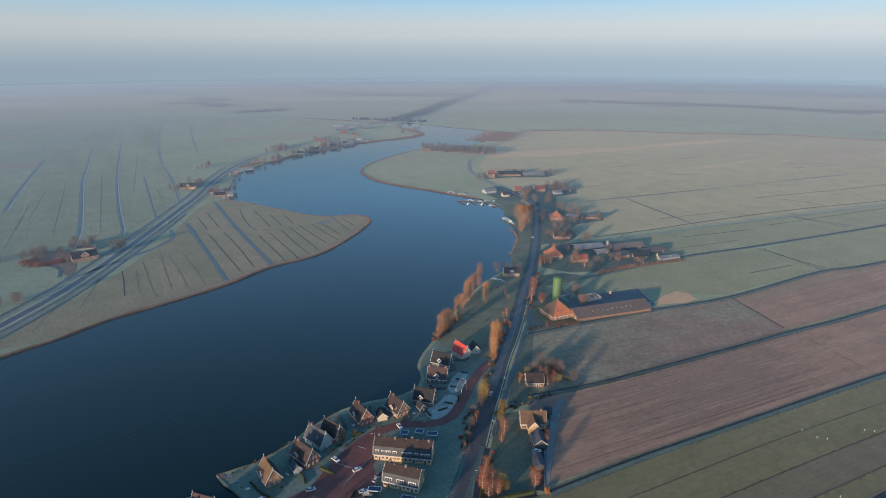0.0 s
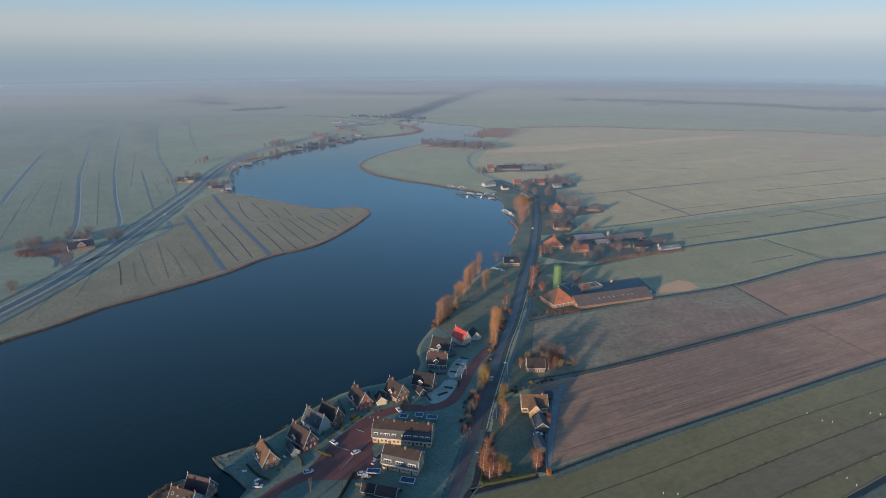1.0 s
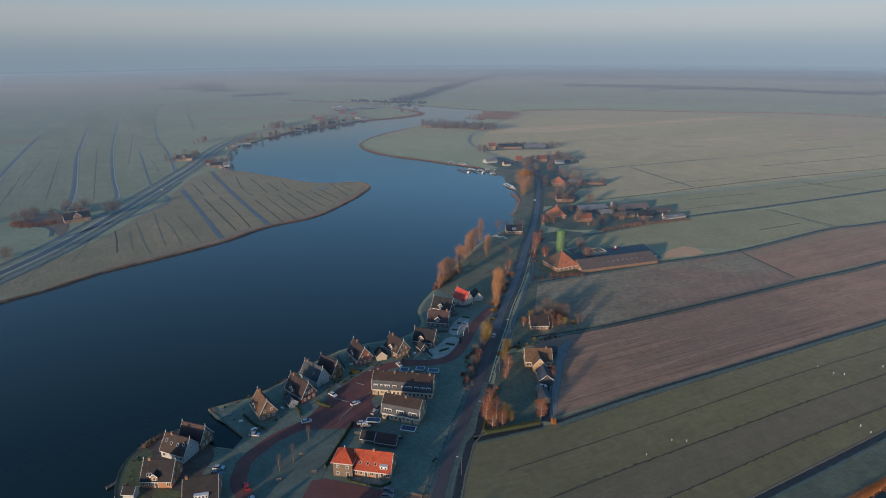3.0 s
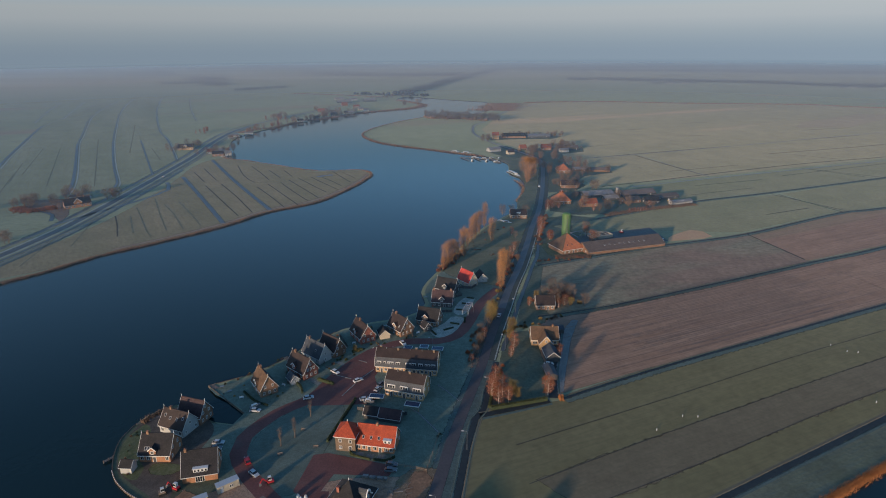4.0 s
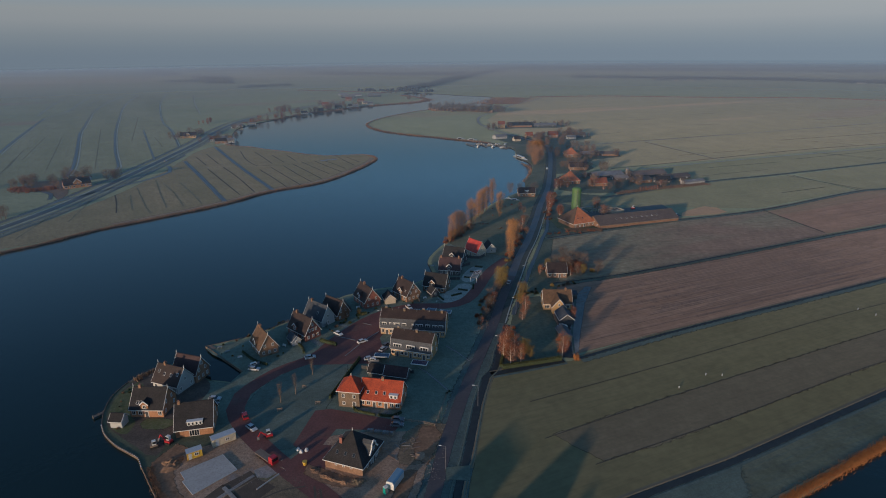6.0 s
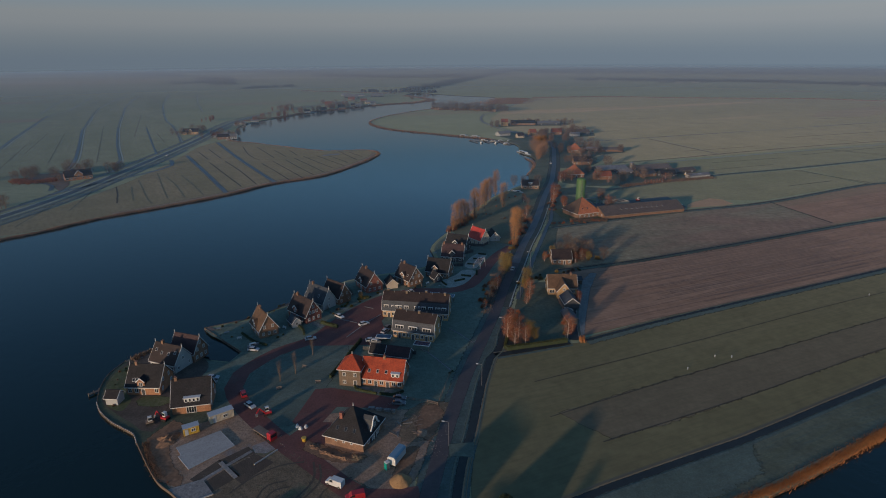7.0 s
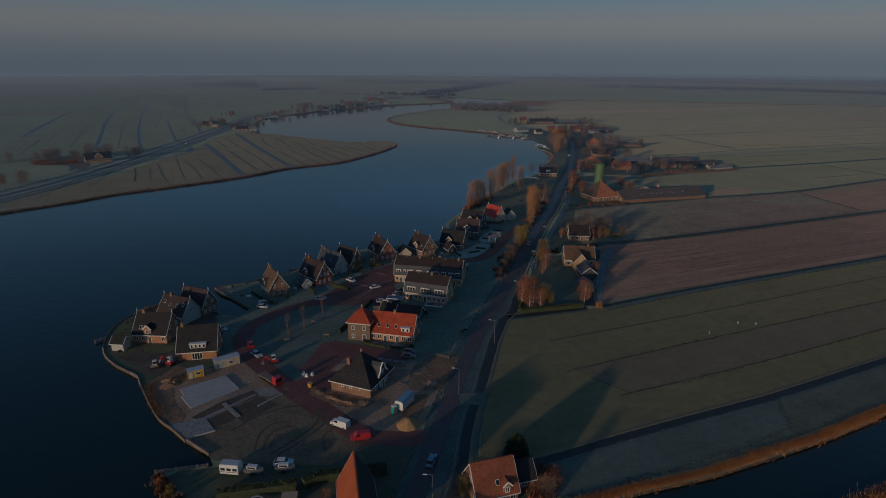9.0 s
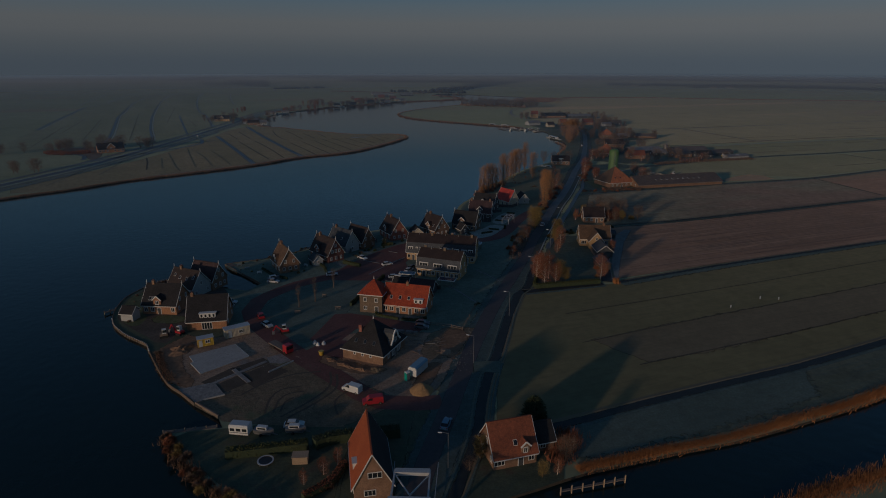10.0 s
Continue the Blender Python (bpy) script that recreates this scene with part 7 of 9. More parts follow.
single("reed_margin", soft_ribbon([(-240, 398), (-214, 425), (-185, 459), (-159, 502), (-125, 534), (-105, 578), (-92, 622), (-89, 650)], 4.0, 0.1, 3.0), M_TANREED, "pale trampled reed along the peninsula shore", "reeds", kind="structure")
reeds(LEFT_BANK[13:20], 3.5, 1.6, 7, "thin dry reed along the bay", 2, M_FARREED, 0.3)
reeds(LEFT_BANK[22:27], 10, 1.8, 10, "dry reddish reed on the bay's shore", 3, M_FARREED, 0.5)
reeds(LEFT_BANK[26:30], 16, 2.0, 12, "dry reed on the far headland", 4, M_FARREED, 0.6)
reeds(RIGHT_BANK[6:15], 2.6, 1.4, 9, "belt of reddish reed round the northern meadow", 5, M_FARREED, 0.4)
reeds([(102, 1285), (118, 1330), (135, 1390), (150, 1440)], 62, 2.4, 44, "reddish reed bed at the head of the lake", 6, M_FARREED, 0.7)
reeds([(190, 1455), (374, 1472), (565, 1418), (813, 1378), (896, 1321), (1100, 1230)], 16, 1.8, 8, "thin line of rusty reed across the polder", 7, M_FARREED, 1.0)
reeds([(-442, 1763), (-298, 1703), (-174, 1632)], 14, 1.8, 9, "thin line of rusty reed beyond the dyke", 21, M_FARREED, 1.0)
reeds([(72, 620), (78, 590), (72, 555), (64, 530)], 2.4, 1.0, 5, "dry reed on the east shore", 8, M_FARREED, 0.25)
reeds([(16, 105.6), (19, 106.9), (25, 109.1), (37.4, 113.8), (50.4, 118.4), (65, 124.8)], 1.9, 0.7, 300, "dense orange reed belt along the canal", 9, blade=0.05, z=-0.3)
reeds([(63, 124.2), (81, 132.2), (96, 140), (150, 169), (230, 209)], 2.2, 0.85, 190, "thin orange reed belt along the canal", 29, blade=0.06, z=-0.3)
reeds([(40, 90), (60, 101.5), (76, 108.5), (120, 128), (190, 159)], 3.6, 1.3, 130, "dense orange reed belt on the south bank", 10, blade=0.07)
reeds([(-70, 111), (-65, 105.5), (-57, 98.5), (-49.5, 93.5), (-40, 87)], 2.4, 0.8, 60, "rusty reed and bramble on the shore", 11, M_BRAMBLE, 0.08, -0.3)
reeds([(-91.5, 148), (-89, 144), (-85, 138.5), (-80, 133)], 2.0, 0.25, 70, "reddish brown weeds along the unfinished shore", 12, M_BRAMBLE, 0.06, -0.1)
reeds([(12, 107), (14, 112), (16, 118)], 4, 1.8, 60, "rusty shrubs at the end of the ditch", 13, M_REDTWIG, 0.1, 0.0)
reeds([(45, 210.5), (47, 210.5)], 2.5, 1.6, 90, "tuft of dry orange reed at the field corner", 14, blade=0.12, z=0.0)
reeds([(10, 235), (13, 248), (17, 262)], 4, 1.0, 14, "dry brushwood beside the road", 15, M_TWIG, 0.06, 0.0)
reeds([(-120, 195), (-114, 204)], 2.5, 1.0, 50, "dry weeds on the island shore", 16, M_TWIG, 0.1, 0.0)
reeds([(62, 312), (70, 318), (60, 306)], 8, 2.0, 60, "reddish shrubs behind the house", 17, M_REDTWIG, 0.12, 0.0)
reeds([(134, 480), (160, 492), (190, 503), (224, 514)], 6, 1.3, 26, "brown hedge of low shrubs along the farm", 18, M_TWIG, 0.2, 0.0)
reeds([(-388, 512), (-370, 500), (-352, 512)], 10, 2.2, 40, "reddish shrubs round the west farm", 19, M_REDTWIG, 0.25, 0.0)
reeds([(74, 378), (90, 380), (98, 378)], 5, 1.2, 60, "brown shrubs before the farmhouse", 20, M_TWIG, 0.12, 0.0)


def shrub_mesh(seed, mat):
    """A rounded leafless bush: short stems and a dense cloud of twigs, one metre high."""
    rng, s = random.Random(seed), Shape()
    for _ in range(7):
        a, q = rng.uniform(0, 6.28), rng.uniform(0.1, 0.45)
        s.tube([(0.08 * math.cos(a), 0.08 * math.sin(a), 0), (q * math.cos(a), q * math.sin(a), 0.7)], [0.02, 0.006], 4, cap=False)

    def place():
        d = Vector((rng.gauss(0, 1), rng.gauss(0, 1), abs(rng.gauss(0, 1)) + 0.1)).normalized()
        r = rng.uniform(0.35, 0.95) * (0.8 + 0.3 * noise.noise(d * 1.7 + Vector((seed, 0, 0))))
        return Vector((d.x * r * 0.62, d.y * r * 0.62, d.z * r * 0.85)), d
    twig_cloud(s, rng, 900, place, 0.2, 0.022)
    return s.mesh("shrub", mat)


SHRUBS = [(shrub_mesh(3, M_TWIG), "bare brown garden shrub"), (shrub_mesh(4, M_REDTWIG), "reddish leafless shrub"), (shrub_mesh(5, M_YELTWIG), "yellow-brown leafless shrub"), (shrub_mesh(6, M_EVERGREEN), "dark evergreen garden shrub"), (shrub_mesh(7, M_HEDGE), "green garden bush")]
_sr = random.Random(77)


def shrub(kind, x, y, size, group="garden shrubs"):
    me, lab = SHRUBS[kind]
    ob = new("shrub", me)
    ob.matrix_basis = pose(x, y, 0.03, 0, 0, _sr.uniform(0, 360)) @ Matrix.Diagonal((size * _sr.uniform(0.9, 1.3), size * _sr.uniform(0.9, 1.3), size, 1))
    tagged(ob, lab + (" in a village garden" if group == "garden shrubs" else " beside the road" if group == "roadside shrubs" else " in the lakeside park"), "shrub", group)


def along(pts, n, spread, kinds, lo, hi, group):
    line = curve(pts, 1.0)
    for _ in range(n):
        q = _sr.choice(line)
        shrub(_sr.choice(kinds), q[0] + _sr.gauss(0, spread), q[1] + _sr.gauss(0, spread), _sr.uniform(lo, hi), group)


along([(9, 238), (12, 252), (15, 266), (18, 280), (23, 292), (26, 306), (33, 328)], 30, 1.6, (0, 0, 1, 2), 1.0, 2.3, "roadside shrubs")
along([(31, 330), (36, 345), (41, 360), (45, 378)], 16, 1.4, (0, 1, 1), 1.5, 3.2, "roadside shrubs")
along([(-6, 352), (-2, 362), (3, 374), (9, 386)], 22, 1.8, (1, 1, 0), 2.0, 4.4, "park shrubs")
along([(14, 396), (20, 414), (30, 438), (44, 452)], 9, 4.0, (0, 1, 0), 0.7, 1.6, "park shrubs")
along([(12.9, 393), (18, 394.5), (23.5, 395)], 12, 0.7, (0, 0, 1), 0.5, 1.0, "park shrubs")
along([(30, 383), (33, 384.5), (37, 382)], 8, 0.7, (0, 0, 2), 0.5, 1.1, "park shrubs")
along([(-8, 290), (-8, 300), (-4, 313), (4, 330)], 14, 1.2, (3, 0, 1), 0.8, 1.8, "garden shrubs")
along([(-73, 214), (-62, 227), (-50, 243), (-38, 257), (-20, 264)], 30, 1.4, (3, 0, 4, 2), 0.6, 1.5, "garden shrubs")
along([(-96, 222), (-82, 236), (-72, 250), (-58, 264), (-38, 276), (-22, 281)], 26, 1.0, (0, 3, 2), 0.5, 1.3, "garden shrubs")
along([(-69, 110), (-64, 105), (-56, 98), (-49, 94), (-42, 89)], 34, 1.1, (1, 0, 0, 2), 0.8, 2.0, "garden shrubs")
along([(-34, 92), (-31, 98), (-29.5, 104)], 9, 0.8, (1, 3, 0), 0.8, 1.6, "garden shrubs")
along([(-88, 143), (-83, 136), (-78, 131)], 7, 0.5, (0, 1), 0.3, 0.6, "garden shrubs")
along([(-119, 190), (-117, 176), (-110, 166)], 9, 0.8, (3, 4, 0), 0.5, 1.0, "garden shrubs")
along([(30, 270), (38, 276), (52, 281), (62, 288)], 24, 1.6, (0, 3, 3, 2), 0.9, 2.2, "garden shrubs")
along([(19, 208), (21, 222), (24, 236)], 9, 0.9, (1, 1, 2, 4), 0.9, 2.0, "garden shrubs")
along([(40, 215), (43, 226), (46, 236)], 7, 0.8, (1, 2), 0.8, 1.6, "garden shrubs")
along([(50, 306), (60, 300), (68, 306), (62, 314)], 16, 2.4, (1, 0, 2), 1.2, 2.8, "garden shrubs")
along([(60, 372), (72, 372), (92, 376)], 16, 1.6, (0, 1), 0.9, 2.0, "roadside shrubs")
along([(64, 400), (70, 425), (76, 450), (84, 480)], 24, 1.8, (1, 0, 0), 1.2, 3.0, "roadside shrubs")
hedge([(-46, 249), (-44, 250.5), (-41.5, 251.4)], 1.2, 1.2, M_HEDGE, "clipped yellow-green garden hedge", 24)
hedge([(-87, 216), (-80, 209), (-74, 206)], 0.8, 0.9, M_EVERGREEN, "low dark garden hedge", 25, 30)


def fence(pts, h, label):
    """A board fence: posts and panels."""
    root = thing("fence", label, "fence", Matrix())
    for a, b in zip(pts, pts[1:]):
        a, b = Vector(a), Vector(b)
        n = max(1, round((b - a).length / 1.9))
        for i in range(n):
            q, r = a.lerp(b, i / n), a.lerp(b, (i + 1) / n)
            part("panel", Shape().beam((q.x, q.y, h * 0.52), (r.x, r.y, h * 0.52), 0.06, h * 0.94), M_DARKWOOD, root)
            part("post", Shape().box(q.x - 0.06, q.y - 0.06, 0, q.x + 0.06, q.y + 0.06, h + 0.08), M_TIMBER, root)


for pts in ([(-70, 222), (-74, 233)], [(-57, 238), (-63, 254)], [(-49, 254), (-55, 266)], [(-37, 262), (-40, 276)], [(-18, 264), (-21, 279)], [(-14, 286), (-9, 292), (2, 293)], [(-8, 311), (4, 312), (8, 315)], [(6, 326), (14, 325), (18, 331)], [(-37, 203), (-17, 199.5)]):
    fence(pts, 1.6, "dark board fence between village gardens")


def low_fence(pts, h, mat, label):
    """A light garden fence: posts with two rails and thin pales."""
    root = thing("fence", label, "fence", Matrix())
    for a, b in zip(pts, pts[1:]):
        a, b = Vector(a), Vector(b)
        n = max(1, round((b - a).length / 2.4))
        for i in range(n):
            q, r = a.lerp(b, i / n), a.lerp(b, (i + 1) / n)
            part("post", Shape().box(q.x - 0.07, q.y - 0.07, 0, q.x + 0.07, q.y + 0.07, h + 0.1), mat, root)
            for z in (0.35, 0.9):
                part("rail", Shape().beam((q.x, q.y, h * z), (r.x, r.y, h * z), 0.05, 0.12), mat, root)


for _k, _pts in enumerate(([(-8.8, 271), (-6.4, 266.4)], [(-2.6, 271.4), (2.4, 274.4)], [(0.8, 279.6), (5.6, 278)], [(8.4, 280), (8.8, 286)], [(4.2, 296), (8.2, 295)], [(7.6, 304), (12.6, 302.6)], [(10.6, 311.8), (14.8, 310.6)])):
    hedge(_pts, 0.8, 0.7, M_EVERGREEN, "low dark clipped hedge in a frosted front garden", 60 + _k, 40)
hedge([(-38.8, 210.4), (-41.5, 199), (-45.4, 183)], 0.9, 1.3, M_EVERGREEN, "dark clipped hedge between the green and the garden", 41, 60)
hedge([(-36.2, 177.6), (-35.6, 175.9), (-32.5, 174.6), (-28.4, 173.2)], 0.7, 0.7, M_HEDGE, "low garden hedge before the orange-roofed houses", 43, 50)
hedge([(-27.4, 173.2), (-22.6, 172.6), (-19.8, 174.6)], 0.7, 0.8, M_EVERGREEN, "low dark hedge before the orange-roofed houses", 44, 50)
for x0, y0, x1, y1 in ((-33.8, 177.6, -31.0, 174.6), (-29.8, 176.6, -27.2, 174.2), (-25.8, 176.2, -23.0, 173.6)):
    field("front_patio", [(x0, y0), (x0 - 0.5, y1), (x1 - 0.5, y1 - 0.3), (x1, y0 - 0.3)], M_PAVING, "small paved patio before the houses", 0.068, fade=0)
low_fence([(-20.4, 170.6), (-11.7, 168.6), (-8.4, 167.2), (-4.0, 188.4)], 1.0, M_TIMBER, "weathered timber fence round the lawn")
low_fence([(-21.5, 175.5), (-20.4, 170.6)], 1.0, M_TIMBER, "weathered timber fence round the lawn")
verge([(-4.4, 188.6), (-12, 200.2), (-15.5, 204)], 0.5, M_RIME, "pale frosted foot track along the lawn", 0.066, 0.8)
verge([(9.2, 214.8), (4, 209), (-0.9, 216.2), (-5, 221)], 0.5, M_RIME, "pale frosted foot track across the grass", 0.066, 0.8)
for x, y in ((-4.6, 186.2), (-3.7, 187.4)):
    shrub(3, x, y, 0.9)

_pg = thing("pergola", "white timber pergola in a front garden", "pergola", pose(10.4, 294.5, 0, 0, 0, 75))
for a, b in itertools.product((-5.5, 5.5), (-1.6, 1.6)):
    part("post", Shape().box(a - 0.1, b - 0.1, 0, a + 0.1, b + 0.1, 2.4), M_TRIM, _pg)
for b in (-1.6, 1.6):
    part("beam", Shape().box(-5.8, b - 0.1, 2.4, 5.8, b + 0.1, 2.6), M_TRIM, _pg)
for k in range(6):
    part("rafter", Shape().box(-5.5 + 2.2 * k - 0.05, -1.8, 2.6, -5.5 + 2.2 * k + 0.05, 1.8, 2.72), M_TIMBER, _pg)

for x, y, t in ((-61, 176, 20), (-49, 180, 10), (-56, 190, -20)):
    _bc = thing("bench", "plain timber bench on the frosted green", "bench", pose(x, y, 0.06, 0, 0, t), "benches on the green")
    part("seat", Shape().box(-0.9, -0.22, 0.42, 0.9, 0.22, 0.48), M_TIMBER, _bc)
    part("backrest", Shape().box(-0.9, 0.2, 0.6, 0.9, 0.26, 0.9), M_TIMBER, _bc)
    for sx in (-0.7, 0.7):
        part("leg", Shape().box(sx - 0.06, -0.2, 0, sx + 0.06, 0.26, 0.42), M_METAL, _bc)


def woods(pts, width, h, step, label, seed, mat=None):
    """Distant woods: many uneven clumps."""
    rng = random.Random(seed)
    line, s = curve(pts, step), Shape()
    for p in line:
        for _ in range(2):
            x, y = p[0] + rng.gauss(0, width / 2), p[1] + rng.gauss(0, width / 2)
            hh, r = h * rng.uniform(0.5, 1.15), h * rng.uniform(0.4, 0.9)
            k, n = len(s.v), 7
            for z, f in ((0, 0.7), (hh * 0.45, 1.0), (hh * 0.85, 0.6)):
                s.v += [(x + r * f * rng.uniform(0.7, 1.2) * math.cos(6.283 * j / n), y + r * f * rng.uniform(0.7, 1.2) * math.sin(6.283 * j / n), z + rng.uniform(-0.1, 0.1) * hh * (z > 0)) for j in range(n)]
            s.v.append((x, y, hh))
            for lv in range(2):
                s.f += [(k + lv * n + j, k + lv * n + (j + 1) % n, k + (lv + 1) * n + (j + 1) % n, k + (lv + 1) * n + j) for j in range(n)]
            s.f += [(k + 2 * n + j, k + 2 * n + (j + 1) % n, k + 3 * n) for j in range(n)]
    return single("woods", s, mat or M_WOODS, label, "woods", kind="stuff")


M_BROWNGARDEN = grainy(patchy_edge(material("brown_orchard_ground", [(0.15, 0.105, 0.075), (0.19, 0.13, 0.09), (0.12, 0.1, 0.07)], 0.05, 10, 0.95), 0.25), (0.3, 0.2))
field("orchard", [(-386, 516), (-390, 538), (-369, 543), (-352, 530), (-343, 512), (-330, 490), (-322, 468), (-343, 492.5), (-363, 504)], M_BROWNGARDEN, "brown winter garden round the west farm", 0.055, fade=3)
single("ditch", soft_ribbon([(-386, 514), (-363, 502), (-343, 490), (-331, 470)], 3.0, 0.114, 1.4), M_SLOUGH, "moat-like ditch round the west farm", "ditch", kind="structure")
_wb = random.Random(71)
for _cx, _cy, _rx, _ry, _n in ((-318, 995, 8, 22, 7), (-300, 1065, 10, 26, 10), (-281, 1112, 9, 18, 9), (-262, 1152, 8, 16, 9), (-243, 1186, 8, 14, 8), (-222, 1228, 12, 14, 7), (-196, 1262, 10, 12, 6), (-322, 1178, 12, 20, 7), (-70, 1470, 10, 14, 6), (-100, 1420, 12, 14, 4)):
    grove(("bare_b", "bare"), [(_cx + _wb.uniform(-_rx, _rx), _cy + _wb.uniform(-_ry, _ry), _wb.uniform(0.45, 0.95)) for _ in range(_n)], "bare brown trees along the far west shore")
for _lab, _x, _y, _L, _wl, _rf in (("white-walled cottage on the west shore", -272, 1112, 11, M_WHITEWOOD, T_DARK), ("dark cottage on the west shore", -252, 1160, 12, M_DARKWOOD, T_BROWN), ("rusty-roofed cottage on the west shore", -246, 1214, 12, M_BRICK, T_RUST),
        ("white cottage on the west shore", -232, 1232, 11, M_WHITEWOOD, T_GREY), ("low grey boathouse on the west shore", -196, 1236, 12, M_WHITEWOOD, T_GREY), ("rusty-roofed house by the dyke", -204, 1368, 14, M_BRICK, T_RUST), ("pale cottage by the dyke", -186, 1312, 11, M_CREAM, T_GREY),
        ("pale farm shed beyond the dyke", -276, 1560, 24, M_WHITEWOOD, T_GREY), ("pale farm shed beyond the dyke", -236, 1538, 20, M_WHITEWOOD, T_GREY), ("small white cottage by the bay", -316, 786, 9, M_WHITEWOOD, T_RUST), ("small pale cottage by the bay", -304, 792, 9, M_CREAM, T_GREY), ("low white shed by the bay", -288, 772, 8, M_WHITEWOOD, T_GREY)):
    house(_lab, _x, _y, 20, _L, 7.5, 3.0, 5.8, _wl, _rf, front="wdw", back="n", gable=(1,), trim=False, group="houses on the west bank")
reeds([(-341, 975), (-330, 1000), (-316, 1022), (-303, 1030)], 12, 1.6, 12, "reddish reed strip on the bay's shore", 27, M_FARREED, 0.5)
woods([(-128, 1690), (-46, 2014), (30, 2350), (116, 2687), (220, 3050), (343, 3466)], 22, 11, 4, "dark belt of trees receding into the mist", 1)
woods([(-250, 1720), (-150, 1690), (-60, 1660)], 14, 7, 9, "low trees at the head of the lake", 12)
woods([(-40, 1165), (18, 1150), (60, 1132), (76, 1118)], 10, 5, 3, "reddish brown copse on the bay's shore", 13, M_TWIG)
woods([(480, 2345), (580, 2316), (793, 2239), (952, 2166), (1110, 2076), (1231, 1954), (1420, 1900)], 16, 10, 5, "distant line of trees in the mist", 2)
woods([(-1460, 2890), (-1380, 2880), (-1290, 2870)], 30, 16, 4, "distant copse in the mist", 3)
woods([(-1050, 2235), (-990, 2260), (-930, 2295)], 16, 9, 7, "distant low copse in the mist", 4)
woods([(-1000, 2440), (-940, 2420), (-890, 2420)], 24, 15, 4, "distant copse in the mist", 5)
woods([(-870, 2180), (-830, 2160), (-790, 2150)], 22, 13, 5, "distant copse in the mist", 16)
woods([(-660, 1900), (-590, 1950), (-530, 1995)], 12, 8, 7, "distant farm copse in the mist", 6)
woods([(-640, 2890), (-425, 2765), (-212, 2690), (-34, 2690), (60, 2680)], 34, 15, 5, "distant line of low trees in the mist", 7)
woods([(450, 3180), (771, 3097), (1100, 2990), (1391, 2877), (1660, 2760), (1925, 2616), (2300, 2450)], 90, 14, 5, "broad distant woods in the mist", 8)
woods([(300, 3480), (700, 3490), (1032, 3483), (1624, 3360), (2200, 3150)], 50, 16, 5, "broad distant woods in the mist", 10)
woods([(-2600, 3300), (-1700, 3500), (-900, 3700), (-300, 3700)], 60, 14, 12, "distant woods in the mist", 9)
woods([(-1140, 3555), (-1010, 3490), (-900, 3425), (-760, 3400)], 30, 16, 5, "distant woods in the mist", 17)
woods([(-1700, 2950), (-1500, 2920)], 20, 8, 12, "distant low trees in the mist", 14)
woods([(720, 2110), (860, 2120)], 10, 7, 12, "far farm trees in the mist", 11)
woods([(1230, 1880), (1330, 1860)], 10, 8, 10, "far farm trees in the mist", 15)
for x, y in ((565, 2300), (770, 2085), (825, 2090), (1245, 1855), (1350, 1840), (-560, 2010)):
    house("distant pale farm building in the mist", x, y, 10, 24, 10, 3, 6, M_WHITEWOOD, T_GREY, front="n", back="n", gable=(0,), trim=False, name="barn", category="barn", group="distant farms")


